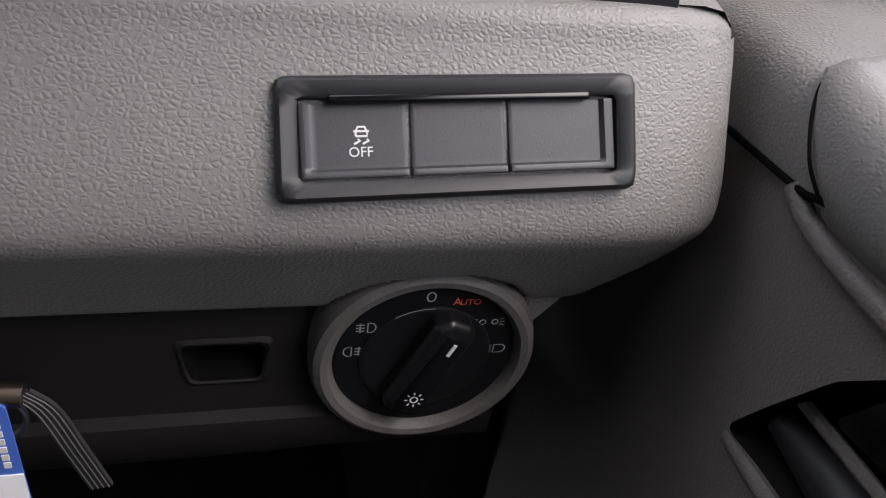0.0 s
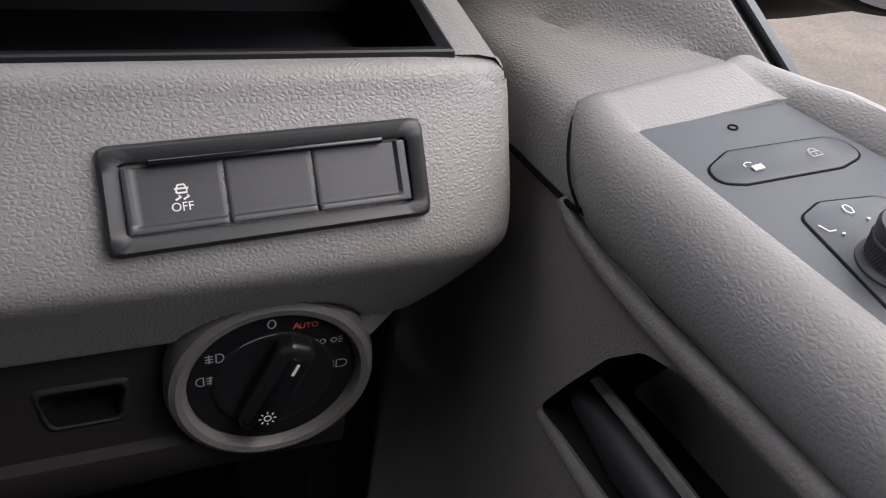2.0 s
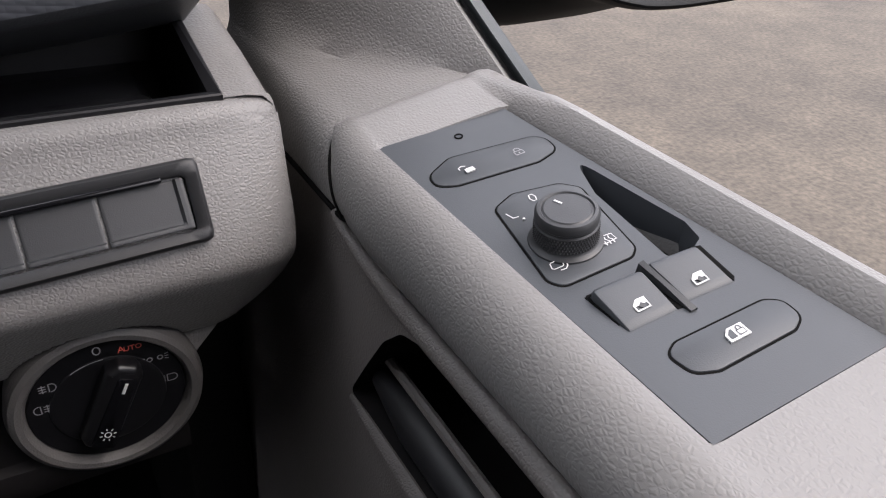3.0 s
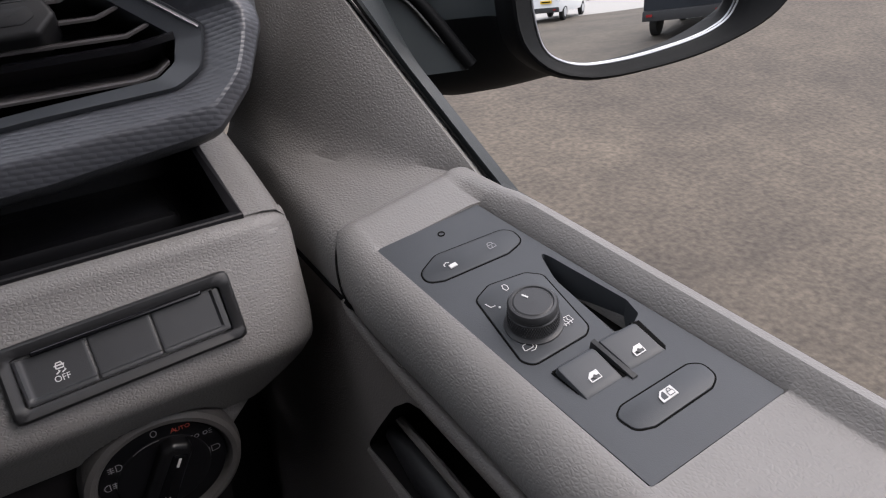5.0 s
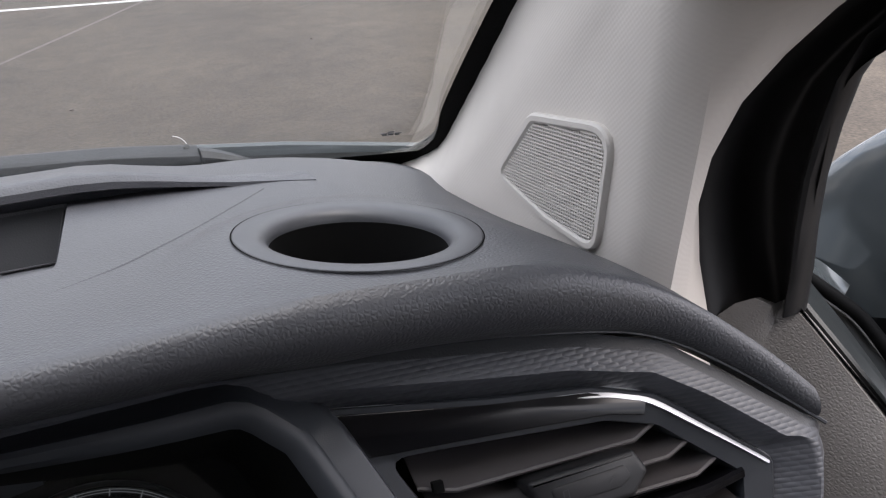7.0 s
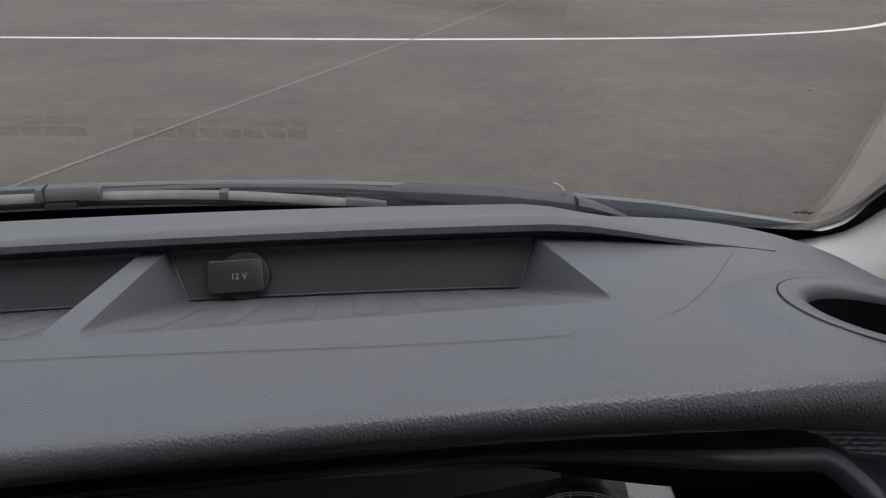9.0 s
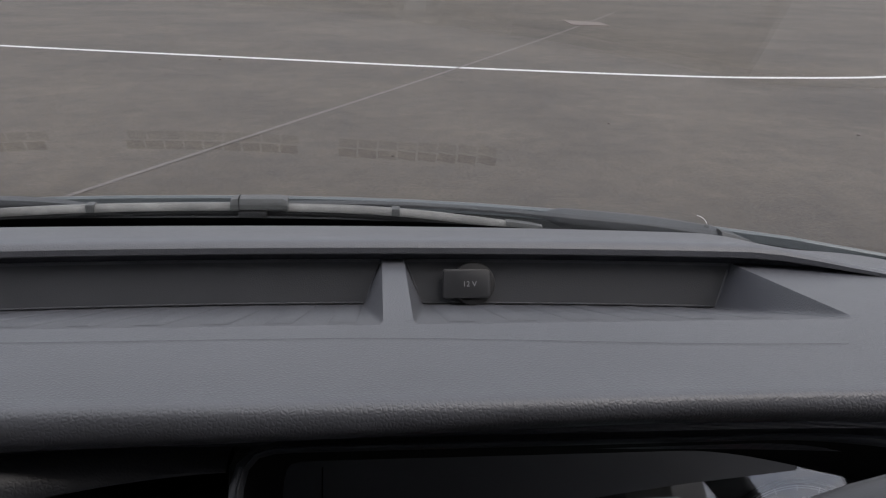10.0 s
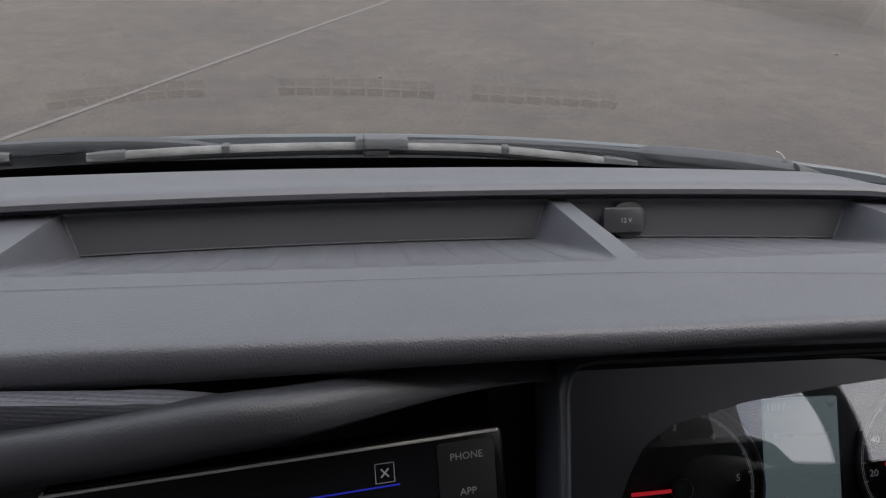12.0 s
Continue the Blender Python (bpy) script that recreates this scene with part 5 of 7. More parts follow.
for k in range(50):
    u = -0.050 + 0.0019 * k
    pts = [v for v in [-0.034 + 0.0004 * j for j in range(165)] if inside(u, v, TI)]
    if len(pts) > 4:
        loft([[TM @ Vector((u + du, y, z)) for y in (pts[0], pts[-1])] for du, z in ((-0.00036, -0.001), (-0.00032, 0.0005), (0.00032, 0.0005), (0.00036, -0.001))], bm=bm)
tagged(part("mesh", bm, M_grille, tweeter), kind="stuff")

# ---- black window frame of the door ----
FRONT = [(-0.226, 1.117), (-0.220, 1.130), (-0.210, 1.155), (-0.204, 1.188), (-0.213, 1.226), (-0.235, 1.254), (-0.262, 1.283), (-0.31, 1.325), (-0.405, 1.388), (-0.54, 1.463), (-0.72, 1.563), (-0.95, 1.663)]
REAR = [(-0.259, 1.134), (-0.262, 1.144), (-0.264, 1.160), (-0.265, 1.188), (-0.267, 1.226), (-0.270, 1.252), (-0.279, 1.274), (-0.328, 1.305), (-0.422, 1.360), (-0.557, 1.435), (-0.737, 1.535), (-0.962, 1.635)]
PROF = [(0.0, 0.050), (0.0, 0.010), (0.0, 0.002), (0.03, -0.002), (0.08, -0.002), (0.12, 0.003), (0.13, 0.010), (0.10, 0.018), (0.07, 0.026), (0.08, 0.036), (0.16, 0.043), (0.34, 0.041), (0.52, 0.034), (0.62, 0.028), (0.67, 0.026), (0.71, 0.028), (0.72, 0.034), (0.66, 0.042), (0.50, 0.050)]
PROF = [(p.x, p.y / 6) for p in spline([(t, o * 6, 0) for t, o in PROF], 50)]
FR, RE = spline([(0, y, z) for y, z in FRONT], 40), spline([(0, y, z) for y, z in REAR], 40)
rows = []
for a, b in zip(FR, RE):
    x = 0.472 - 0.10 * max(0, a.z - 1.22)
    rows.append([a.lerp(b, t) + Vector((x + o, 0, 0)) for t, o in PROF])
tagged(part("door_frame", loft(rows, closed=True), M_black), "black window frame of the driver's door", "door frame", kind="structure")
tagged(part("grab_handle", tube(spline([(0.445, -0.292, 1.352), (0.434, -0.330, 1.326), (0.430, -0.40, 1.322), (0.430, -0.47, 1.345)], 20), [0.02 + 0.016 * min(1, k / 5, (19 - k) / 5) for k in range(20)], 14), M_liner), "pale moulded grab handle on the pillar", "grab handle")
tagged(part("body_side", box(0.44, -1.34, 0.40, 0.50, -1.05, 1.76), M_liner), "plain pillar behind the driver's door", "wall", kind="structure")

# ---- door mirror ----
def soft_loop(pts, times=3):
    """A closed outline with its corners cut until it runs smoothly."""
    for k in range(times):
        pts = [(a[0] + (b[0] - a[0]) * t, a[1] + (b[1] - a[1]) * t) for a, b in zip(pts, pts[1:] + pts[:1]) for t in (0.22, 0.78)]
    return pts



MIR = frame_m((0.653, -0.285, 1.065), (0.9497, -0.3132, 0.0), (0.0485, 0.147, 0.988))
G = soft_loop(mm([(-19, 25), (-24, 75), (-27, 115), (-20, 145), (20, 151), (90, 149), (128, 137), (138, 100), (137, 52), (129, 11), (104, -1), (52, -10.5), (13, -12.5), (-11, -2)]))
HO = soft_loop(mm([(-37, 20), (-39, 62), (-38, 120), (-26, 150), (19, 158), (95, 157), (142, 145), (164, 110), (169, 45), (150, 10), (95, -12), (24, -22), (-10, -16), (-30, 0)]))
mirror = thing("door_mirror", "grey-green painted door mirror with a black rim", "door mirror")


def hring(pts, z, scale=1.0, shift=(0, 0), n=90):
    cx, cy = 0.064, 0.066
    fine = even([(*p, 0) for p in pts], 1200, closed=True)
    turn = [math.atan2(p.y - cy, p.x - cx) for p in fine]
    P = [fine[min(range(1200), key=lambda j: abs(math.remainder(turn[j] - 2 * math.pi * i / n, 2 * math.pi)))] for i in range(n)]
    return [MIR @ Vector((cx + (p.x - cx) * scale + shift[0], cy + (p.y - cy) * scale + shift[1], z)) for p in P]


M_rim = fine_plastic("black_mirror_rim", (0.0045, 0.005, 0.0055), 0.60, spec=0.10)
part("rim", loft([hring(HO, -0.020), hring(HO, -0.004), hring(HO, 0.003, 0.993), hring(HO, 0.0075, 0.978), hring(HO, 0.0085, 0.962), hring(HO, 0.0060, 0.945), hring(G, -0.001, 1.035), hring(G, -0.0045, 1.005), hring(G, -0.022)], closed=True), M_rim, mirror, "black plastic rim")
# convex glass, a metre in radius, turned a little outwards
GC = Vector((0.055, 0.070))
edge = [p.xy for p in even([(*q, 0) for q in G], 160, closed=True)]
bm = loft([[MIR @ Vector((*(GC + (p - GC) * k), -0.006 - 0.0636 * k * (p - GC).x - 0.5 * (k * (p - GC).length) ** 2)) for p in edge] for k in [0.001] + [j / 30 for j in range(1, 31)]], closed=True)
part("glass", bm, M_mirror, mirror, "clear convex mirror glass")
shell_rows = [hring(HO, -0.020, 0.995), hring(HO, -0.030, 1.0, (-0.003, 0))] + [hring(HO, z, k, sh) for z, k, sh in ((-0.045, 0.985, (-0.018, -0.004)), (-0.060, 0.945, (-0.040, -0.013)), (-0.075, 0.89, (-0.058, -0.024)), (-0.090, 0.81, (-0.074, -0.035)), (-0.104, 0.70, (-0.088, -0.045)), (-0.116, 0.57, (-0.099, -0.053)), (-0.125, 0.42, (-0.106, -0.058)), (-0.131, 0.24, (-0.110, -0.061)), (-0.133, 0.05, (-0.111, -0.062)))]
edge_a, edge_b = Vector((0.5978, -0.2314, 1.0773)), Vector((0.6146, -0.2727, 1.0865))
side = (edge_b - edge_a).cross(MIR.col[2].xyz).normalized()
side = side if side.z > 0 else -side
for upper, material, label in ((True, M_paint, "metallic grey-green painted shell"), (False, M_rim, "black lower shell")):
    bm = loft(shell_rows, closed=True, cap=True)
    bmesh.ops.bisect_plane(bm, geom=bm.verts[:] + bm.edges[:] + bm.faces[:], plane_co=edge_a, plane_no=side if upper else -side, clear_inner=True)
    part("shell", bm, material, mirror, label)
part("glass_edge", tube([MIR @ Vector((*(GC + (p - GC) * 0.997), -0.0045 - 0.0636 * (p - GC).x - 0.5 * (p - GC).length_squared)) for p in edge + edge[:1]], 0.0007, 6), M_chrome, mirror, "bright edge of the mirror glass")
# polished hollow where the shell meets its foot
near = [(0.540, -0.214, 1.1265), (0.5448, -0.2182, 1.1237), (0.556, -0.2215, 1.1150), (0.566, -0.2235, 1.1075), (0.5740, -0.2240, 1.1020)]
far = [(0.5480, -0.1960, 1.1345), (0.5560, -0.2005, 1.1310), (0.5655, -0.2040, 1.1250), (0.5740, -0.2077, 1.1195), (0.5835, -0.2205, 1.1085)]
back = [(0.588, -0.150, 1.113), (0.5945, -0.166, 1.1085), (0.598, -0.182, 1.1055), (0.600, -0.200, 1.1025), (0.5965, -0.2095, 1.1005)]
NE, FA, BA = spline(near, 16), spline(far, 16), spline(back, 16)
part("shell_hollow", loft([[a.lerp(b, t) + Vector((0.001, 0.001, -0.002)) * 4 * t * (1 - t) for a, b in zip(NE, FA)] for t in (0, 0.2, 0.4, 0.6, 0.8, 1.0)] + [BA]), M_paint, mirror, "polished painted hollow over the foot")
bar = spline([(0.5300, -0.2110, 1.1350), (0.5448, -0.2182, 1.1220), (0.5640, -0.2255, 1.1060), (0.5809, -0.2340, 1.0900), (0.6035, -0.2541, 1.0540)], 24)
part("foot", loft([[p, p + Vector((-0.055, 0.024, -0.004)), p + Vector((-0.040, 0.070, -0.006)), p + Vector((0.012, 0.055, -0.004))] for p in bar], closed=True, cap=True), M_foot, mirror, "dark mounting foot on the door")
part("foot_bar", tube([p + Vector((0.001, -0.001, 0.003)) for p in bar], [0.0034 + 0.0010 * k / 23 for k in range(24)], 10), M_rim, mirror, "rounded black bar along the foot")
# lighter bead stands in for the highlight along the bar's lower edge
part("edge_highlight", tube([p + Vector((-0.0035, -0.0012, 0.0005)) for p in bar[6:20]], [0.0009 * min(1, (k + 1) / 4, (14 - k) / 4) for k in range(14)], 6), M_capgrey, mirror, "thin grey bead drawn as the highlight on the bar's edge")

# ---- steering wheel ----
WC, WR = Vector((0.102, -0.445, 1.098)), 0.165
WMt = frame_m(WC, (1, 0, 0), (0, math.sin(radians(28)), math.cos(radians(28))))
wheel = thing("steering_wheel", "black leather-covered steering wheel", "steering wheel")
M_leather = grained("black_leather", (0.026, 0.027, 0.030), 0.44, 0.0009, 0.000012, spec=0.4)
ringpts = [[WMt @ Vector(((WR + 0.0165 * math.cos(b)) * math.cos(a), (WR + 0.0165 * math.cos(b)) * math.sin(a), 0.0165 * math.sin(b))) for b in [2 * math.pi * j / 14 for j in range(14)]] for a in [2 * math.pi * i / 90 for i in range(91)]]
part("rim", loft(ringpts, closed=True), M_leather, wheel)
for a in (0.79, 2.0):
    part("seam", tube([WMt @ Vector(((WR + 0.0167 * math.cos(b)) * math.cos(a), (WR + 0.0167 * math.cos(b)) * math.sin(a), 0.0167 * math.sin(b))) for b in [2 * math.pi * j / 24 for j in range(25)]], 0.0006, 6), M_void, wheel, "dark stitched seam across the rim")
part("hub", plate(rounded([(-0.075, -0.045), (0.075, -0.045), (0.085, 0.03), (0.06, 0.055), (-0.06, 0.055), (-0.085, 0.03)], 0.02), WMt, -0.03, 0.006, 0.008, 3), M_black, wheel)
for s in (-1, 1):
    part("spoke", plate(rounded([(s * 0.07, -0.02), (s * 0.165, -0.012), (s * 0.165, 0.022), (s * 0.07, 0.03)][::s], 0.006), WMt, -0.014, 0.002, 0.003), M_slate, wheel)
part("spoke", plate(rounded([(-0.035, -0.160), (0.035, -0.160), (0.03, -0.04), (-0.03, -0.04)], 0.006), WMt, -0.014, 0.000, 0.003), M_black, wheel)
part("column", lathe([(0.045, -0.03), (0.05, -0.06), (0.055, -0.16), (0.001, -0.17)], WMt, 32), M_black, wheel)

# ---- instrument binnacle ----
BO = rounded([(-0.225, 0.070), (0.150, 0.070), (0.171, 0.047), (0.2065, -0.050), (0.200, -0.064), (0.165, -0.100), (-0.235, -0.100)], [0.02, 0.03, 0.02, 0.010, 0.010, 0.004, 0.004])


def bring(z, inset, n=120, tilt=0.0):
    P = even([(*p, 0) for p in BO], n, closed=True)
    out = []
    for i in range(n):
        d = (P[(i + 1) % n] - P[i - 1]).normalized()
        q = P[i] + Vector((d.y, -d.x, 0)) * inset * (0.3 + 0.7 * smoothstep(0.0, 0.15, P[i].x))
        k = smoothstep(0.3, 0.9, abs(d.x)) * (P[i].y > 0)
        out.append(BN @ Vector((q.x, q.y, z + tilt * k)))
    return out


cluster = thing("instrument_cluster", "dark instrument cluster with two round dials under its hood", "instrument cluster")
part("hood_frame", loft([bring(-0.05, 0.0, tilt=-0.02), bring(-0.004, 0.0, tilt=-0.020), bring(-0.0008, 0.0010, tilt=-0.018), bring(0.0002, 0.0030, tilt=-0.013), bring(0.0006, 0.0110, tilt=-0.002), bring(0.0018, 0.0122), bring(0.0026, 0.0150), bring(0.0016, 0.0185), bring(-0.0015, 0.0210)], closed=True), M_slate, cluster, "satin slate hood frame")
# hood's inner side split off and blackened to keep it in shade
part("hood_wall", loft([bring(-0.0015, 0.0210), bring(-0.006, 0.0225), bring(-0.045, 0.030), bring(-0.11, 0.034)], closed=True), M_void, cluster, "inside of the hood, its shade put in as black")
CM = frame_m((0.077, -0.199, 1.047), (1, 0, 0), (0, 0.5, 0.87))
part("dial_plate", plate(rounded([(-0.20, -0.075), (0.20, -0.075), (0.20, 0.085), (-0.20, 0.085)], 0.01), CM, -0.012, -0.002), M_face, cluster)
M_lcd = node_mat("lit_display", (0.01, 0.01, 0.012), 0.3)[0]
lb = M_lcd.node_tree.nodes["Principled BSDF"]
lb.inputs["Emission Color"].default_value, lb.inputs["Emission Strength"].default_value = (0.55, 0.75, 0.8, 1), 0.035
M_glow = node_mat("lit_print", (0.14, 0.14, 0.15), 0.5)[0]
gb = M_glow.node_tree.nodes["Principled BSDF"]
gb.inputs["Emission Color"].default_value, gb.inputs["Emission Strength"].default_value = (0.85, 0.92, 1.0, 1), 0.022
M_needle = node_mat("red_needle", (0.5, 0.02, 0.02), 0.4)[0]
nb = M_needle.node_tree.nodes["Principled BSDF"]
nb.inputs["Emission Color"].default_value, nb.inputs["Emission Strength"].default_value = (1.0, 0.03, 0.05, 1), 0.09
for cx, cy, rr, rn, nums, small, a0, a1 in (
        (-0.088, -0.007, 0.0610, 0.0418, (("3", 94), ("4", 54), ("5", 7)), (), -20, 200),
        (0.098, 0.0025, 0.0560, 0.0440, (("20", 190), ("40", 159), ("60", 124), ("80", 83), ("100", 53), ("120", 28)), (("140", 76), ("160", 58), ("180", 41)), -15, 210)):
    dial = part("dial", lathe([(rr, -0.003), (rr, 0.0010), (rr - 0.0010, 0.0016), (rr - 0.0020, 0.0010), (rr - 0.0025, -0.002)], CM @ Matrix.Translation((cx, cy, 0)), 90, closed=True), M_dialring, cluster, "thin grey dial ring")
    rs = rr - 0.0085 if cx < 0 else rr - 0.0035
    part("scale", strokes([arc(cx, cy, rs, a0, a1, 60), arc(cx, cy, rs - 0.0012, a0, a1, 60)], CM, 0.0004, 0.0004), M_glow, dial)
    part("ticks", strokes([[(cx + r * math.cos(radians(a)), cy + r * math.sin(radians(a))) for r in (rs - 0.0030, rs + 0.0005)] for a in range(a0, a1 + 1, 15)], CM, 0.0006, 0.0005), M_glow, dial)
    for tx, a in nums:
        writing("numeral", tx, CM @ Matrix.Translation((cx + rn * math.cos(radians(a)), cy + rn * math.sin(radians(a)), 0.0004)), 0.0068, M_glow, dial)
    for tx, a in small:
        writing("numeral", tx, CM @ Matrix.Translation((cx + 0.034 * math.cos(radians(a)), cy + 0.034 * math.sin(radians(a)), 0.0004)), 0.0058, M_dimwhite, dial)
    part("needle_cap", lathe([(0.0072, -0.001), (0.0070, 0.003), (0.0060, 0.0040), (0.0001, 0.0040)], CM @ Matrix.Translation((cx, cy, 0)), 32, closed=True), M_face, dial)
    part("cap_ring", lathe([(0.0076, 0.0), (0.0076, 0.0036), (0.0072, 0.0040), (0.0069, 0.0036)], CM @ Matrix.Translation((cx, cy, 0)), 32, closed=True), M_dialring, dial)
    part("needle", plate([(cx - 0.008, cy - 0.0012), (cx - 0.008, cy + 0.0010), (cx - 0.036, cy + 0.0002), (cx - 0.036, cy - 0.0022)], CM, 0.0020, 0.0032), M_needle, dial)
# dark plate over the dials with its wide rounded opening
MASK = rounded([(-0.150, -0.090), (-0.1360, -0.006), (-0.1294, 0.0095), (-0.1191, 0.0272), (-0.0991, 0.0401), (-0.0470, 0.0523), (0.0186, 0.0600), (0.0900, 0.0660)], [0.0, 0.01, 0.01, 0.02, 0.03, 0.03, 0.03, 0.0])
OUTER_EDGE = [(-0.222, -0.090 + 0.175 * k / 20) for k in range(21)] + [(-0.222 + 0.312 * k / 20, 0.085) for k in range(1, 21)]
line = [p.xy for p in even([(*p, 0) for p in MASK], 60)]
edge = [p.xy for p in even([(*p, 0) for p in OUTER_EDGE], 60)]
bm = loft([[CM @ Vector((*p, z)) for p in pts] for pts, z in ((edge, 0.016), (line, 0.016), (line, 0.0152), (line, 0.002))])
part("surround_plate", bm, M_slate, cluster, "dark slate plate round the dials")
part("panel_groove", plate(rect(-0.1734, -0.09, -0.1726, 0.075), CM, 0.0161, 0.0166), M_void, cluster)
info = part("info_display", plate(rounded([(-0.0262, -0.060), (0.0290, -0.060), (0.0290, 0.0505), (-0.0262, 0.0505)], 0.002), CM, -0.002, 0.0006), M_lcd, cluster, "small lit display")
for tx, x, y, s in (("11:17", -0.0172, 0.0445, 0.0066), ("N", 0.0237, 0.0443, 0.0066), ("ACC deactivated", 0.0008, 0.0246, 0.0060), ("trip", 0.0232, -0.0122, 0.0042), ("0.0", 0.0232, -0.0170, 0.0062), ("821", -0.0150, -0.0170, 0.0062)):
    writing("readout", tx, CM @ Matrix.Translation((x, y, 0.0010)), s, M_glow, info)
part("rule", strokes([[(-0.0255, -0.0023), (0.0272, -0.0023)]], CM, 0.0004, 0.0010), M_glow, info)
part("car_mark", strokes([[(-0.0030, -0.0084), (-0.0030, -0.0062), (-0.0018, -0.0044), (0.0038, -0.0044), (0.0050, -0.0062), (0.0050, -0.0084), (-0.0030, -0.0084)], [(-0.0034, -0.0062), (0.0054, -0.0062)]], CM, 0.0004, 0.0010), M_glow, info)
cover = part("cover_glass", plate(rounded([(-0.185, -0.07), (0.185, -0.07), (0.18, 0.075), (-0.18, 0.075)], 0.01), CM, 0.012, 0.014), M_glass, cluster, "clear cover")
cover.visible_shadow = False

# ---- centre display ----
SM = frame_m((-0.265, -0.2020, 1.048), (0.26, 0.030, 0.0), (0, 0.42, 0.9))
display = thing("centre_display", "glossy black touch screen with silver upper edge and side keys", "touch screen")
part("body", plate(rounded([(-0.150, -0.10), (0.136, -0.10), (0.136, 0.0345), (-0.150, 0.0335)], 0.006), SM, -0.02, 0.0, 0.002), M_gloss, display)
M_silveredge = node_mat("brushed_silver", (0.42, 0.41, 0.40), 0.5, metallic=0.3)[0]
part("edge_trim", plate(rounded([(-0.150, 0.0282), (0.1325, 0.0312), (0.1325, 0.0332), (-0.150, 0.0302)], 0.0008), SM, -0.004, 0.0015, 0.0005), M_silveredge, display, "thin silver edge")
keys = part("key_strip", plate(rounded([(0.090, -0.09), (0.129, -0.09), (0.129, 0.028), (0.090, 0.0275)], 0.002), SM, -0.002, 0.0012, 0.0004), M_black, display)
writing("mark", "PHONE", SM @ Matrix.Translation((0.1094, 0.0178, 0.0016)), 0.0068, M_dimwhite, keys)
writing("mark", "APP", SM @ Matrix.Translation((0.1093, -0.0064, 0.0016)), 0.0068, M_dimwhite, keys)
close = part("close_box", band(rect(0.0481, 0.0070, 0.0611, 0.0204), rect(0.0487, 0.0076, 0.0605, 0.0198), SM, [(0, 0.0003), (1, 0.0003)], 40), M_dimwhite, display)
part("cross", strokes([[(0.0521, 0.0110), (0.0571, 0.0165)], [(0.0521, 0.0165), (0.0571, 0.0110)]], SM, 0.0011, 0.0004), M_glow, close)
M_bluebar = node_mat("blue_bar", (0.01, 0.01, 0.08), 0.4)[0]
M_bluebar.node_tree.nodes["Principled BSDF"].inputs["Emission Color"].default_value = (0.02, 0.03, 0.6, 1)
M_bluebar.node_tree.nodes["Principled BSDF"].inputs["Emission Strength"].default_value = 0.12
part("bar", strokes([[(-0.06, 0.0035), (0.064, 0.0050)]], SM, 0.0012, 0.0004), M_bluebar, display)
# padded brow over the display, with a strip of decor above its far end
brow = thing("display_brow", "dark padded brow running over the centre display", "dash pad")
rows, strip_rows = [], []
for x in [-0.70 + 0.0110 * i for i in range(53)]:
    zt = lerp_table([(-0.70, 1.145), (-0.3805, 1.1880), (-0.3455, 1.1916), (-0.3098, 1.1969), (-0.2857, 1.2000), (-0.2371, 1.2018), (-0.1713, 1.2004), (-0.1342, 1.1990), (0.15, 1.2000)], x)
    zb = lerp_table([(-0.70, 1.115), (-0.386, 1.1631), (-0.3253, 1.1706), (-0.2879, 1.1776), (-0.2502, 1.1830), (-0.2121, 1.1879), (-0.1708, 1.1923), (-0.134, 1.1970), (0.15, 1.1985)], x)
    h, r = zt - zb, 0.044 * smoothstep(-0.285, -0.150, x)
    rows.append([Vector((x, y + r, z - 0.45 * r)) for y, z in ((-0.262, zt - 0.016), (-0.270, zt - 0.006), (-0.278, zt - 0.0012), (-0.284, zt), (-0.289, zt - 0.05 * h), (-0.293, zt - 0.25 * h), (-0.296, zt - 0.55 * h), (-0.2965, zt - 0.80 * h), (-0.294, zb), (-0.286, zb - 0.003), (-0.262, zb - 0.008))])
    if x < -0.255:
        lo = lerp_table([(-0.70, 1.135), (-0.3866, 1.1796), (-0.3499, 1.1850), (-0.3129, 1.1897), (-0.2828, 1.1950), (-0.255, 1.1972)], x)
        hi = max(lo + 0.0002, lerp_table([(-0.70, 1.215), (-0.3825, 1.1990), (-0.3361, 1.1966), (-0.31, 1.1978), (-0.2828, 1.1984), (-0.255, 1.1975)], x))
        sink = 0.014 * smoothstep(-0.335, -0.262, x)
        strip_rows.append([Vector((x, y + 0.4 * sink, z - sink)) for y, z in ((-0.266, lo - 0.003), (-0.278, lo), (-0.2805, lo * 0.7 + hi * 0.3), (-0.2805, lo * 0.3 + hi * 0.7), (-0.279, hi), (-0.270, hi + 0.001))])
part("decor_strip", loft(strip_rows), M_decor, brow, "scale-textured black decor strip")
part("pad", loft(rows), M_brow, brow)
AT = Vector((-0.2316, -0.559, 1.4177))
display.matrix_basis = Matrix.Translation(AT) @ Matrix.Scale(0.79, 4) @ Matrix.Translation(-AT)
tagged(part("centre_console", box(-0.75, -0.17, 0.80, -0.128, 0.10, 1.10, 0.004), M_black), "black centre console behind the screen", "console")
tagged(part("dash_core", box(-0.95, -0.17, 0.95, 0.40, 0.12, 1.02, 0.004), M_black), "black dashboard carcass behind the panels", "dash panel", kind="structure")

# ---- wipers and cowl ----
M_silver_jet = node_mat("pale_jet_plastic", (0.55, 0.55, 0.54), 0.3)[0]
cowl_rows = []
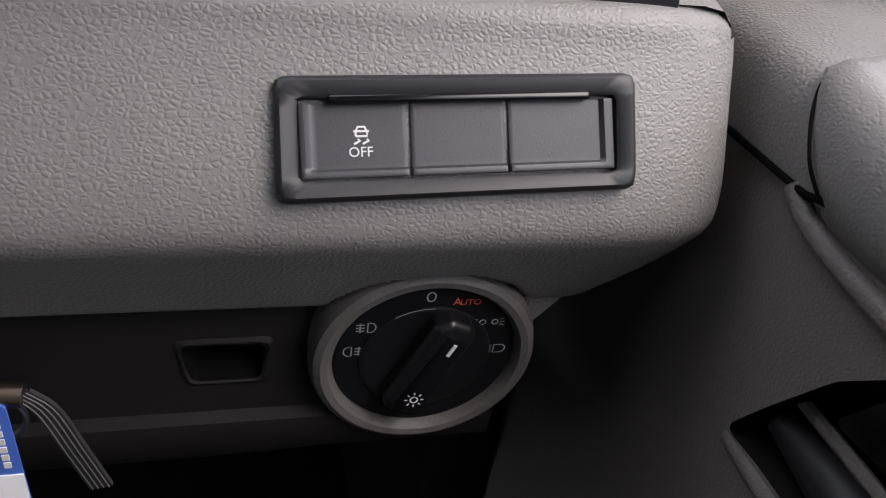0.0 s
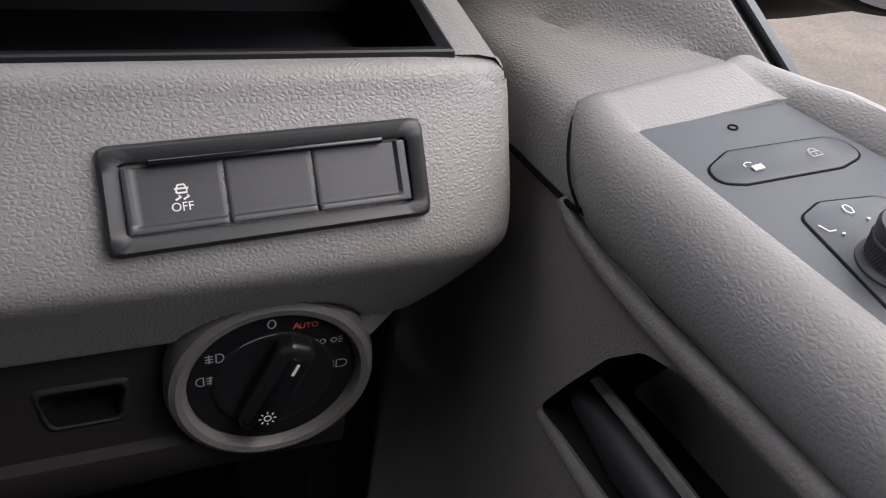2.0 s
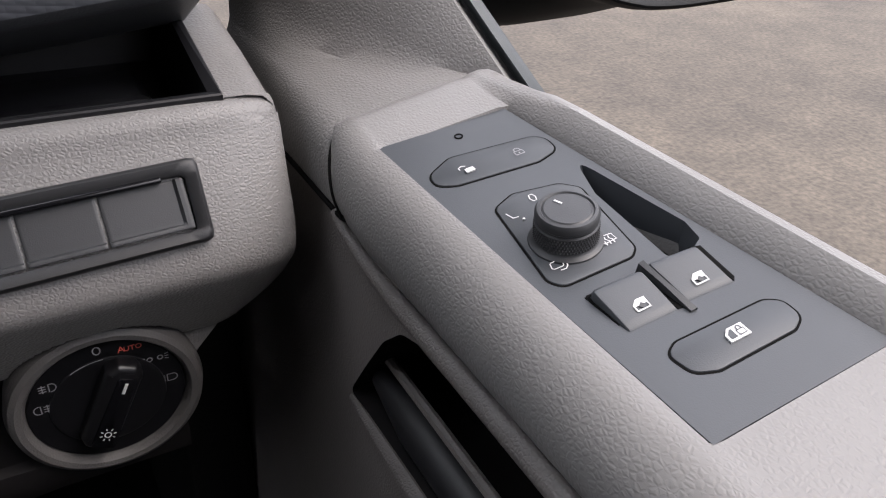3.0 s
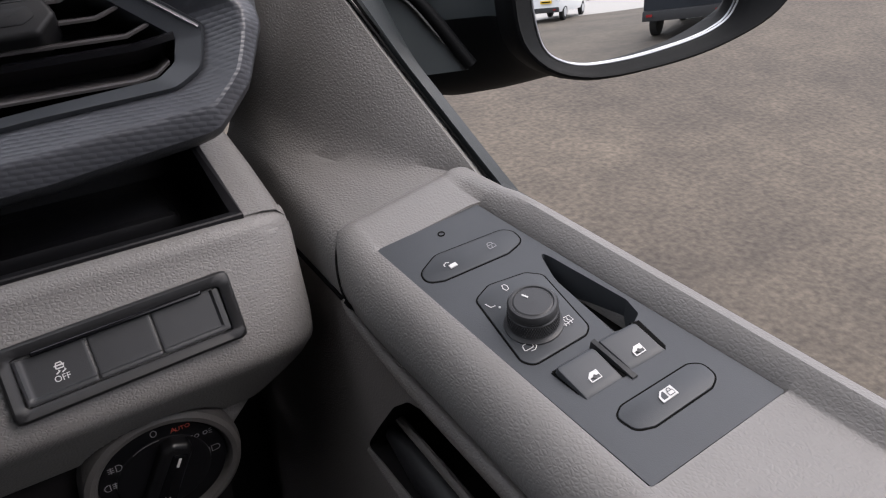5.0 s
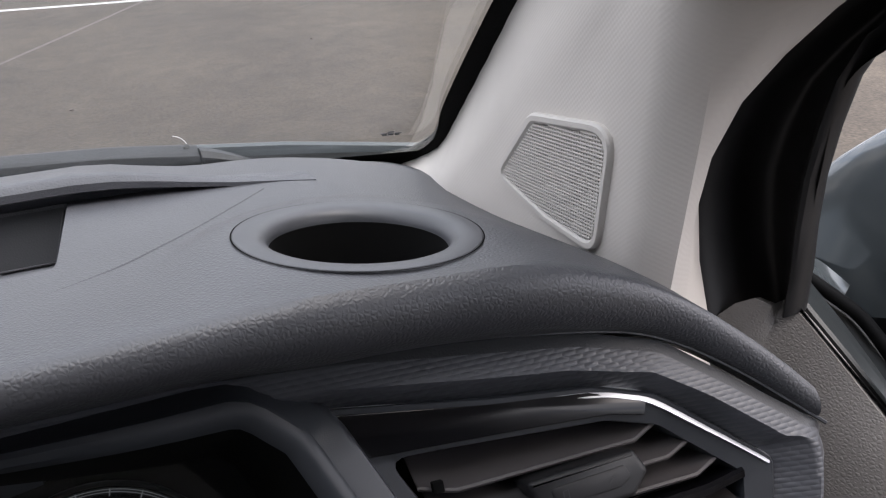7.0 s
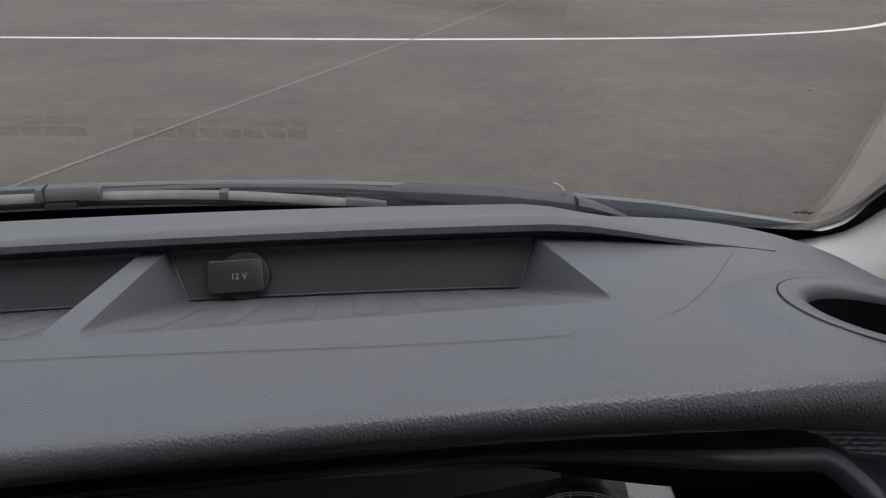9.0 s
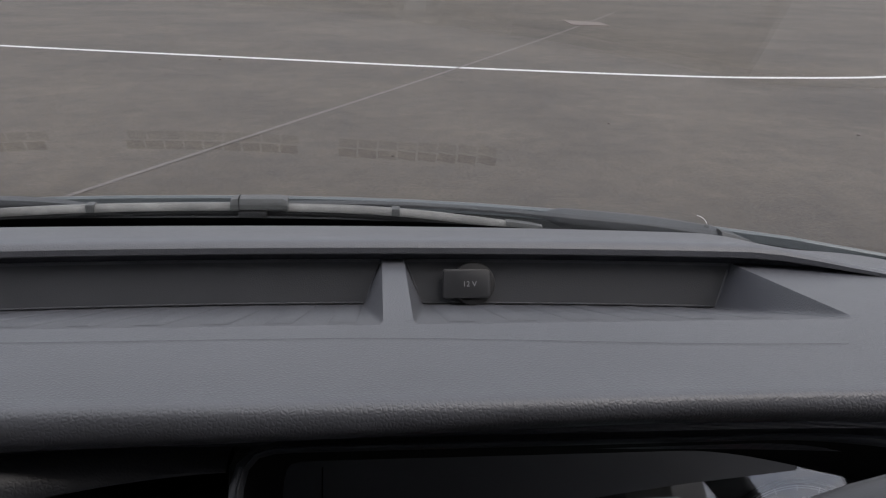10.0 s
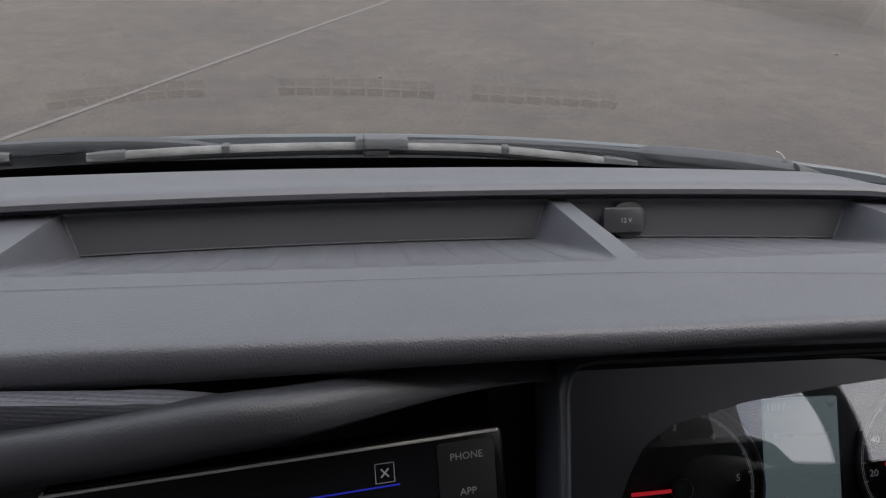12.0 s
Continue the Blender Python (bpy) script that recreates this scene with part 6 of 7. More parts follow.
for i in range(41):
    x = XC - 0.80 + 1.60 * i / 40
    b = ws_base(max(-1.0, min(0.46, x)))
    cowl_rows.append([Vector((x, b + 0.000, 1.095)), Vector((x, b + 0.03, 1.082)), Vector((x, b + 0.075, 1.086)), Vector((x, b + 0.105, 1.096)), Vector((x, b + 0.112, 1.094)), Vector((x, b + 0.125, 1.03)), Vector((x, b + 0.14, 0.80))])
M_cowl = fine_plastic("matt_cowl_plastic", (0.009, 0.010, 0.010), 0.8, spec=0.2)
tagged(part("cowl", loft(cowl_rows), M_cowl), "dark plastic cowl at the foot of the windscreen", "cowl", kind="structure")
bon = []
for i in range(21):
    x = XC - 0.80 + 1.60 * i / 20
    b = ws_base(max(-1.0, min(0.46, x)))
    d = -0.0115 + 0.004 * ((x - XC) / 0.7) ** 2 + 0.9 * max(0, x - 0.40) ** 2
    bon.append([Vector((p.x, p.y, p.z - d)) for p in [Vector((x, b + 0.111, 1.085)), Vector((x, b + 0.113, 1.0945)), Vector((x, b + 0.116, 1.0965)), Vector((x, b + 0.121, 1.0955)), Vector((x, b + 0.30, 1.00)), Vector((x, b + 0.50, 0.90)), Vector((x, b + 0.62, 0.70)), Vector((x, b + 0.64, 0.35))]])
tagged(part("bonnet", loft(bon), M_bonnet), "short steep painted bonnet", "bonnet", kind="structure")
wiper = thing("wiper", "black windscreen wiper lying along the foot of the glass", "wiper")
M_spoiler = fine_plastic("dusty_grey_rubber", (0.17, 0.17, 0.165), 0.75, depth=0.0003, scale=500.0, amount=0.3)


def wiper_blade(parent, pts, caps=(True, True)):
    """A rubber blade with a dusty spoiler strip, grey end caps and two small clips."""
    line = spline(pts, 48)
    part("blade", tube([p + Vector((0, 0.001, -0.0065)) for p in line], 0.0042, 8, flat=1.1), M_rubber, parent)
    part("rail", tube([p + Vector((0, -0.003, -0.0030)) for p in line], 0.0011, 6), M_capgrey, parent)
    part("spoiler", loft([[p + Vector((0, a, c)) for a, c in ((-0.0045, -0.0035), (-0.0048, -0.0018), (-0.0030, 0.0022), (0.0, 0.0040), (0.0030, 0.0036), (0.0045, -0.0030))] for p in line], closed=True, cap=True), M_spoiler, parent, "dusty grey spoiler strip")
    for end, on in ((0, caps[0]), (-1, caps[1])):
        if on:
            tip = line[:4] if end == 0 else line[-4:]
            part("end_cap", loft([[p + Vector((0, a * w, c * w)) for a, c in ((-0.0055, -0.0045), (-0.0055, 0.0), (-0.0035, 0.0042), (0.0015, 0.0055), (0.0055, 0.0020), (0.0055, -0.0045))] for p, w in zip(tip, (0.72, 0.95, 1.0, 1.0) if end == 0 else (1.0, 1.0, 0.95, 0.72))], closed=True, cap=True), M_capgrey, parent)
    return line


blade = wiper_blade(wiper, [(-0.5056, 0.2440, 1.1175), (-0.36, 0.2580, 1.1205), (-0.19, 0.2600, 1.1215), (-0.0446, 0.2560, 1.1165), (0.1078, 0.2395, 1.1035)])
for x in (-0.3607, -0.0446):
    p = min(blade, key=lambda q: abs(q.x - x))
    part("clip", box(-0.0042, -0.006, -0.003, 0.0042, 0.006, 0.0052, 0.001, Matrix.Translation(p)), M_capgrey, wiper)
bridge = part("bridge", loft([[Vector((x, 0.258 + a, 1.1275 + c + h)) for a, c in ((-0.009, -0.006), (-0.0095, 0.001), (-0.007, 0.0055), (0.004, 0.0065), (0.008, 0.002), (0.008, -0.006))] for x, h in ((-0.2195, -0.0025), (-0.2170, -0.0005), (-0.2070, 0.0), (-0.1700, 0.0), (-0.1640, -0.0008), (-0.1610, -0.0030))], closed=True, cap=True), M_capgrey, wiper, "grey plastic bridge joining blade and arm")
part("bridge_gap", box(-0.0003, -0.0100, -0.006, 0.0003, 0.004, 0.0070, 0.0, Matrix.Translation((-0.2105, 0.258, 1.1275))), M_void, bridge)
part("bridge_foot", box(-0.0145, -0.0125, -0.0050, 0.0145, -0.004, 0.0008, 0.0012, Matrix.Translation((-0.197, 0.258, 1.1190))), M_black, bridge)
arm = spline([(-0.170, 0.262, 1.1240), (-0.05, 0.266, 1.1220), (0.06, 0.262, 1.1165), (0.128, 0.2540, 1.1115), (0.22, 0.2380, 1.1075), (0.2915, 0.2200, 1.1020)], 60)
rows = []
for k, p in enumerate(arm):
    q = smoothstep(0.600, 0.655, k / 59)
    h, w = 0.0024 + 0.0062 * q, 0.0035 + 0.0065 * q
    rows.append([p + Vector((0, a, c)) for a, c in ((-w, -h), (-w, 0.15 * h), (-0.92 * w, 0.35 * h), (0.3 * w, h), (0.8 * w, h), (w, 0.4 * h), (w, -h))])
M_arm_black = fine_plastic("matt_black_coated_steel", (0.026, 0.028, 0.029), 0.50, spec=0.4)
part("arm", loft(rows, closed=True, cap=True), M_arm_black, wiper)
part("arm_pin", lathe([(0.0026, 0.0), (0.0026, 0.0010), (0.0020, 0.0014), (0.0001, 0.0014)], frame_m((0.2830, 0.2245, 1.1108), (1, 0, 0), (0, 0.7, 0.7)), 20, closed=True), M_arm_black, wiper)
part("pivot_cover", loft([[p + Vector((0, a * s, c * s)) for a, c in ((-0.010, -0.012), (-0.010, 0.002), (-0.005, 0.007), (0.006, 0.007), (0.010, 0.002), (0.010, -0.012))] for p, s in ((Vector((0.2925, 0.2133, 1.1040)), 1.0), (Vector((0.308, 0.2080, 1.1010)), 0.9), (Vector((0.325, 0.2010, 1.0970)), 0.65), (Vector((0.347, 0.190, 1.091)), 0.2))], closed=True, cap=True), M_arm_black, wiper)
part("thread", tube(spline([(0.2735, 0.2310, 1.1210), (0.2790, 0.2300, 1.1190), (0.2830, 0.2280, 1.1150), (0.2840, 0.2250, 1.1105)], 14), 0.0004, 5), node_mat("pale_thread", (0.6, 0.6, 0.58), 0.7)[0], wiper, "stray pale thread")
wiper_far = thing("wiper", "black windscreen wiper lying along the foot of the glass", "wiper")
wiper_blade(wiper_far, [(-1.0, 0.155, 1.106), (-0.85, 0.205, 1.114), (-0.70, 0.236, 1.117), (-0.585, 0.250, 1.1165)], caps=(False, True))
far_arm = spline([(-0.335, 0.272, 1.1130), (-0.42, 0.290, 1.1130), (-0.50, 0.300, 1.1120), (-0.62, 0.290, 1.1130), (-0.80, 0.250, 1.1130)], 40)
part("arm", loft([[p + Vector((0, a, c)) for a, c in ((-w, -h), (-w, 0.2 * h), (-0.7 * w, h), (0.8 * w, h), (w, 0.2 * h), (w, -h))] for p, w, h in [(p, 0.003 + 0.007 * smoothstep(0, 8, k) * (1 - 0.6 * smoothstep(18, 22, k)), 0.002 + 0.004 * smoothstep(0, 8, k) * (1 - 0.6 * smoothstep(18, 22, k))) for k, p in enumerate(far_arm)]], closed=True, cap=True), M_arm_black, wiper_far)
nozzle = thing("washer_nozzle", "small black washer nozzle with three pale jets on the cowl", "washer nozzle")
part("body", plate(rounded([(-0.030, -0.010), (0.030, -0.010), (0.024, 0.010), (-0.024, 0.010)], 0.004), frame_m((-0.575, 0.330, 1.0700), (1, 0, 0), (0, 0.6, 0.8)), -0.03, 0.012, 0.004), M_black, nozzle)
for dx in (-0.0125, 0.0, 0.0105):
    part("jet", lathe([(0.0028, 0.0), (0.0028, 0.0022), (0.0018, 0.0030), (0.0001, 0.0030)], frame_m((-0.575 + dx, 0.3225, 1.0815), (1, 0, 0), (0, 0.6, 0.8)), 14, closed=True), M_silver_jet, nozzle)

# ---- key with strap and tag in the ignition ----
M_strap = fine_plastic("black_webbing", (0.02, 0.02, 0.021), 0.8, depth=0.0002, scale=1200.0)
M_stitch = node_mat("grey_thread", (0.10, 0.10, 0.10), 0.8)[0]
key = thing("key_tag", "key with black woven strap and blue and white paper tag", "key")
ST = spline([(0.2495, -0.372, 0.9445), (0.2560, -0.374, 0.9395), (0.2610, -0.374, 0.9230), (0.2650, -0.372, 0.9050)], 18)
wv = Vector((0.0065, -0.001, 0.0020))
part("strap", loft([[p - wv * 0.5 for p in ST], [p + wv * 0.5 for p in ST], [p + wv * 0.5 + Vector((0, 0.0014, 0)) for p in ST], [p - wv * 0.5 + Vector((0, 0.0014, 0)) for p in ST], [p - wv * 0.5 for p in ST]]), M_strap, key, "black woven strap")
for d in (-0.36, -0.12, 0.12, 0.36):
    part("stitch", tube([p + wv * d + Vector((0, -0.0002, 0)) for p in ST], 0.00018, 5), M_stitch, key)
part("ferrule", tube([(0.235, -0.372, 0.9460), (0.2510, -0.372, 0.9440)], 0.0034, 10), node_mat("bronze_metal", (0.30, 0.24, 0.20), 0.3, metallic=1.0)[0], key, "bronze metal ferrule")
RM = frame_m((0.2415, -0.370, 0.9340), (1, 0, 0), (0, 0, 1))
part("ring", loft([[RM @ Vector(((0.0080 + 0.0009 * math.cos(b)) * math.cos(a), (0.0080 + 0.0009 * math.cos(b)) * math.sin(a), 0.0009 * math.sin(b))) for b in [2 * math.pi * j / 8 for j in range(8)]] for a in [2 * math.pi * i / 40 for i in range(41)]], closed=True), M_chrome, key, "steel key ring")
TG = frame_m((0.2350, -0.3760, 0.9165), (1, 0, 0.0), (-0.26, 0, 1))
tag = part("tag", plate(rounded([(-0.03, -0.045), (0.0125, -0.045), (0.0125, 0.028), (-0.03, 0.028)], 0.002), TG, -0.0008, 0.0), node_mat("tag_blue", (0.05, 0.12, 0.45), 0.4)[0], key, "blue and white paper tag")
part("tag_panel", plate(rect(-0.03, -0.045, 0.0125, 0.002), TG, 0.0, 0.0004), node_mat("tag_white", (0.75, 0.76, 0.78), 0.5)[0], tag)
for k in range(6):
    part("bar", plate(rect(0.0085, 0.005 + 0.003 * k, 0.0103, 0.007 + 0.003 * k), TG, 0.0, 0.0004), M_white, tag)

# ---- switches on the door panel ----
def key_on(name, pts, parent, r, h=0.0005, gap=0.0006, material=None, label=""):
    """A flush key with a dark gap round it."""
    o = rounded(mm(pts), r)
    k = part(name, plate(o, PM, -0.001, h, 0.0004), material or M_plate, parent, label)
    c = Vector((sum(p[0] for p in o) / len(o), sum(p[1] for p in o) / len(o)))
    big = []
    n = len(o)
    for i in range(n):
        a, b = Vector(o[i - 1]), Vector(o[(i + 1) % n])
        d = (b - a).normalized()
        nn = Vector((d.y, -d.x))
        if nn.dot(Vector(o[i]) - c) < 0:
            nn = -nn
        big.append(tuple(Vector(o[i]) + nn * gap))
    part("gap", plate(big, PM, -0.001, 0.00012), M_void, k)
    return k


def icon(lines, cx, cy, k, parent, z=0.0010, w=0.00036, material=None):
    return part("mark", strokes([[(cx / 1000 + x * k, cy / 1000 + y * k) for x, y in l] for l in lines], PM, w, z), material or M_white, parent)


lockkey = key_on("lock_key", [(-24.5, 49.5), (-14, 55), (16.5, 50.8), (19.6, 47), (19.2, 39.5), (10, 37), (-19, 40), (-25, 43)], plate_thing, 0.0055, label="central locking key")
BODY = [(-1.6, -1.4), (1.6, -1.4), (1.6, 0.6), (-1.6, 0.6), (-1.6, -1.4)]
part("mark", plate([(a / 1000 - 0.0118, b / 1000 + 0.0450) for a, b in BODY[:4]], PM, 0.0006, 0.0011), M_white, lockkey)
icon([[(-2.6, 0.4), (-2.6, 1.6), (-1.2, 2.3), (0.0, 1.6)]], -12.2, 45.4, 0.001, lockkey)
icon([BODY, [(-1.1, 0.6), (-1.0, 1.8), (0.0, 2.3), (1.0, 1.8), (1.1, 0.6)], [(0, -0.9), (0, -0.1)]], 7.0, 44.5, 0.001, lockkey, material=M_dimwhite)
part("status_lamp", lathe([(0.0016, -0.0004), (0.0016, 0.0003), (0.0012, 0.0004), (0.0011, -0.0006), (0.0001, -0.0006)], PM @ Matrix.Translation((-0.0045, 0.0652, 0)), 20, closed=True), M_void, plate_thing)

knobplate = key_on("mirror_plate", [(-15.5, 23), (-7, 26.5), (8.2, 23.2), (12.8, 18), (8.8, -13.6), (5.5, -16.2), (-17.5, -16.0), (-20, -12)], plate_thing, 0.0040, label="plate round the mirror control")
KM = PM @ Matrix.Translation((-0.0058, -0.0004, 0)) @ Matrix.Diagonal((0.79, 0.79, 0.77, 1))
knob = part("mirror_knob", lathe([(0.0140, 0.0004), (0.0138, 0.0014), (0.0124, 0.0022), (0.0118, 0.0030), (0.0117, 0.0098), (0.0112, 0.0104), (0.0112, 0.0112), (0.0117, 0.0118), (0.0117, 0.0142), (0.0109, 0.0154), (0.0098, 0.0156), (0.0093, 0.0150), (0.0089, 0.0151), (0.0085, 0.0155), (0.0001, 0.0157)], KM, 72, closed=True), M_button, knobplate, "round knurled mirror knob")
bm = bmesh.new()
for ring_i in range(5):
    for j in range(64):
        a = 2 * math.pi * (j + 0.5 * (ring_i % 2)) / 64
        p = Vector((0.01175 * math.cos(a), 0.01175 * math.sin(a), 0.0038 + 0.0013 * ring_i))
        ta, up = Vector((-math.sin(a), math.cos(a), 0)), Vector((0, 0, 1))
        base = [p + ta * 0.00050, p + up * 0.00062, p - ta * 0.00050, p - up * 0.00062]
        tip = bm.verts.new(KM @ (p + Vector((math.cos(a), math.sin(a), 0)) * 0.00045))
        vs = [bm.verts.new(KM @ q) for q in base]
        for q in range(4):
            bm.faces.new((vs[q], vs[(q + 1) % 4], tip))
tagged(part("knurl", bm, M_black, knob), kind="stuff")
part("tick", plate(rect(-0.0004, -0.0016, 0.0004, 0.0016), KM @ Matrix.Translation((-0.0010, 0.0045, 0)) @ Matrix.Rotation(0.4, 4, "Z"), 0.0155, 0.0160), M_white, knob)
icon([[(-1.1, -0.2), (-0.5, 1.6), (0.6, 1.6), (1.1, 0.2), (0.5, -1.6), (-0.6, -1.6), (-1.1, -0.2)]], -3.1, 20.9, 0.001, knobplate, w=0.00032)
icon([[(-1.4, 1.5), (-0.6, -1.4), (1.2, -1.6)]], -13.0, 16.9, 0.001, knobplate, w=0.00032)
for dx, dy in ((-11.0, 13.6), (-1.2, 16.0)):
    part("mark", plate(disc(dx / 1000, dy / 1000, 0.0004, 10), PM, 0.0006, 0.0011), M_white, knobplate)
icon([[(-2.4, -0.6), (-1.9, 1.2), (-1.4, 1.6), (1.4, 1.5), (1.8, 1.0), (1.3, -0.9), (0.8, -1.2), (-2.0, -1.1), (-2.4, -0.6)], [(-0.6, -2.3), (1.0, -2.5), (2.2, -1.6), (2.6, 0.0)], [(1.9, -0.5), (2.6, 0.3), (3.1, -0.6)]], -14.2, -8.6, 0.001, knobplate, w=0.00032)
icon([[(-3.0, 0.0), (-2.0, 2.0), (2.6, 1.6), (2.6, -1.0), (-1.6, -1.4), (-3.0, 0.0)]] + [[(-1.4 + 1.3 * k, 1.2), (-1.7 + 1.3 * k, 0.2), (-1.1 + 1.3 * k, -0.8), (-1.4 + 1.3 * k, -2.2)] for k in range(3)], 3.7, -7.2, 0.001, knobplate, w=0.0003)

# deep scoop in front of the window switches
def scoop_in(x, y, k):
    """The scoop's outline drawn together towards its deep outer side."""
    xr = lerp_table([(-0.0225, 0.0250), (-0.0120, 0.0285), (0.0320, 0.0206)], y)
    return x + (xr - 0.0012 - x) * k, y + (-0.010 - y) * 0.18 * k


scoop = part("finger_scoop", loft([[PM @ Vector((*scoop_in(*p, k), z)) for p in SCOOP] for k, z in ((0.0, 0.0), (0.02, -0.0006), (0.30, -0.0045), (0.60, -0.0095), (0.75, -0.0130))], closed=True, cap=False), M_plate, plate_thing, "smooth finger scoop falling to its outer side")
# floor of the same moulding, coloured black for the shade down there
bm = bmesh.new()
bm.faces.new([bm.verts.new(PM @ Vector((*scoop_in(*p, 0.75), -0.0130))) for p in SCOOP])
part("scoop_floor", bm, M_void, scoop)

# rocker switches for the windows: high at the front edge, running out to the rear
WIN = [[(-1.9, -1.2), (-1.9, 0.6), (-0.4, 1.9), (2.0, 1.9), (2.0, -1.2), (-1.9, -1.2)], [(-1.9, 0.4), (2.0, 0.4)]]
for quad, ic in (([(-14.5, -22.8), (1.8, -23.4), (2.6, -38.5), (-13.3, -38.3)], (-5.6, -33.4)), ([(4.6, -22.4), (20.8, -23.6), (22.0, -38.4), (6.4, -37.6)], (13.7, -33.8))):
    (ax, ay), (bx, by), (cx, cy), (dx, dy) = [(p / 1000, q / 1000) for p, q in quad]
    rows = []
    for t, h in ((0.0, -0.002), (0.0, 0.0018), (0.015, 0.0024), (0.04, 0.0029), (0.08, 0.0032), (0.13, 0.0032), (0.2, 0.0030), (0.5, 0.0021), (0.8, 0.0011), (0.96, 0.0006), (1.0, 0.0)):
        l, r = Vector((ax + (dx - ax) * t, ay + (dy - ay) * t)), Vector((bx + (cx - bx) * t, by + (cy - by) * t))
        trim = 0.06 * (1 - smoothstep(0.0, 0.12, t))
        l, r = l.lerp(r, trim), r.lerp(l, trim)
        sec = [(0.0, -0.002), (0.0, h - 0.0008), (0.03, h - 0.0001), (0.08, h), (0.92, h), (0.97, h - 0.0001), (1.0, h - 0.0008), (1.0, -0.002)]
        rows.append([PM @ Vector((*(l.lerp(r, s)), min(z, h))) for s, z in sec])
    rocker = part("window_switch", loft(rows), M_plate, plate_thing, "rocker window switch")
    sl = PM @ Matrix.Translation((ic[0] / 1000, ic[1] / 1000, 0.0012)) @ Matrix.Rotation(radians(9.5), 4, "X")
    part("mark", strokes([[(x * 0.00105, y * 0.00105) for x, y in l] for l in WIN], sl, 0.00045, 0.0006), M_white, rocker)
    part("mark", plate([(a * 0.00105, b * 0.00105) for a, b in ((-1.7, 0.5), (-0.3, 1.7), (1.8, 1.7), (1.8, 0.5))], sl, 0.0003, 0.0006), M_white, rocker)
    part("mark", plate([(a * 0.00105, b * 0.00105) for a, b in ((-0.8, 0.0), (0.3, 0.9), (1.0, 0.1), (0.0, -0.9))], sl, 0.0003, 0.00065), M_button, rocker)
part("divider", loft([[PM @ Vector((x / 1000, y / 1000, z)) for x, y, z in row] for row in (((2.2, -21.5, -0.001), (2.6, -22, 0.0036), (4.2, -22, 0.0040), (4.6, -21.6, -0.001)), ((3.0, -30, -0.001), (3.3, -30, 0.0029), (4.6, -30, 0.0032), (5.0, -30, -0.001)), ((4.0, -40, -0.001), (4.6, -41, 0.0006), (6.6, -41, 0.0008), (7.0, -41, -0.001)))]), M_button, plate_thing)
for outline in ([(21.2, -21.6), (24.6, -22.6), (23.4, -37.0), (22.2, -38.2)], [(-15.3, -22.4), (-14.2, -22.6), (-13.4, -35.0), (-13.9, -35.0)], [(1.8, -23.4), (2.9, -22.8), (4.6, -38.6), (2.6, -38.5)], [(-14.8, -22.8), (-14.6, -22.0), (20.6, -22.8), (20.8, -23.6), (4.4, -22.9)]):
    part("switch_gap", plate(mm(outline), PM, -0.001, 0.00025), M_void, plate_thing)
vankey = key_on("load_bay_key", [(-10.2, -49.2), (-6, -46.9), (23, -47.4), (27, -50), (26.8, -56.5), (22, -58.9), (-3, -59), (-8.8, -56.5)], plate_thing, 0.0042, label="load bay locking key")
part("mark", plate([(a / 1000 + 0.0083, b / 1000 - 0.0527) for a, b in ((-3.2, -1.8), (-3.0, 0.6), (-1.2, 2.2), (3.4, 2.2), (3.4, -1.8))], PM, 0.0006, 0.0011), M_white, vankey)
part("mark", plate([(a / 1000 + 0.0083, b / 1000 - 0.0527) for a, b in ((-2.4, -1.2), (-2.3, 0.4), (-1.0, 1.6), (-0.4, 1.6), (-0.4, -1.2))], PM, 0.0008, 0.0012), M_plate, vankey)
icon([[(0.4, -1.1), (2.6, -1.1), (2.6, 0.5), (0.4, 0.5), (0.4, -1.1)], [(0.8, 0.5), (0.9, 1.4), (1.5, 1.7), (2.1, 1.4), (2.2, 0.5)]], 8.3, -52.7, 0.001, vankey, z=0.0013, w=0.00035, material=M_plate)

# ---- the yard behind, seen in the door mirror ----
M_tyre = fine_plastic("tyre_rubber", (0.015, 0.015, 0.015), 0.8)
M_vandark = node_mat("dark_blue_van_paint", (0.010, 0.013, 0.018), 0.45, spec=0.3)[0]
M_vanwhite = node_mat("white_van_paint", (0.75, 0.76, 0.77), 0.3, coat=0.6)[0]
M_silver = node_mat("silver_car_paint", (0.45, 0.46, 0.48), 0.3, metallic=0.5)[0]
M_bluecar = node_mat("blue_car_paint", (0.05, 0.10, 0.22), 0.3, coat=0.5)[0]
M_redcar = node_mat("red_car_paint", (0.30, 0.03, 0.03), 0.3, coat=0.5)[0]
M_pane = node_mat("dark_window_glass", (0.010, 0.012, 0.014), 0.25, spec=0.3)[0]
M_tail = node_mat("red_lamp_lens", (0.20, 0.010, 0.012), 0.2)[0]
M_yellow = node_mat("yellow_number_plate", (0.75, 0.48, 0.02), 0.4)[0]


def wheel_part(parent, m):
    t = part("wheel", lathe([(0.02, -0.10), (0.20, -0.105), (0.31, -0.10), (0.335, -0.08), (0.335, 0.08), (0.31, 0.10), (0.20, 0.105), (0.02, 0.10)], m, 24), M_tyre, parent)
    part("rim", lathe([(0.20, 0.100), (0.19, 0.112), (0.05, 0.108), (0.001, 0.108)], m, 20, closed=True), M_silver, t)


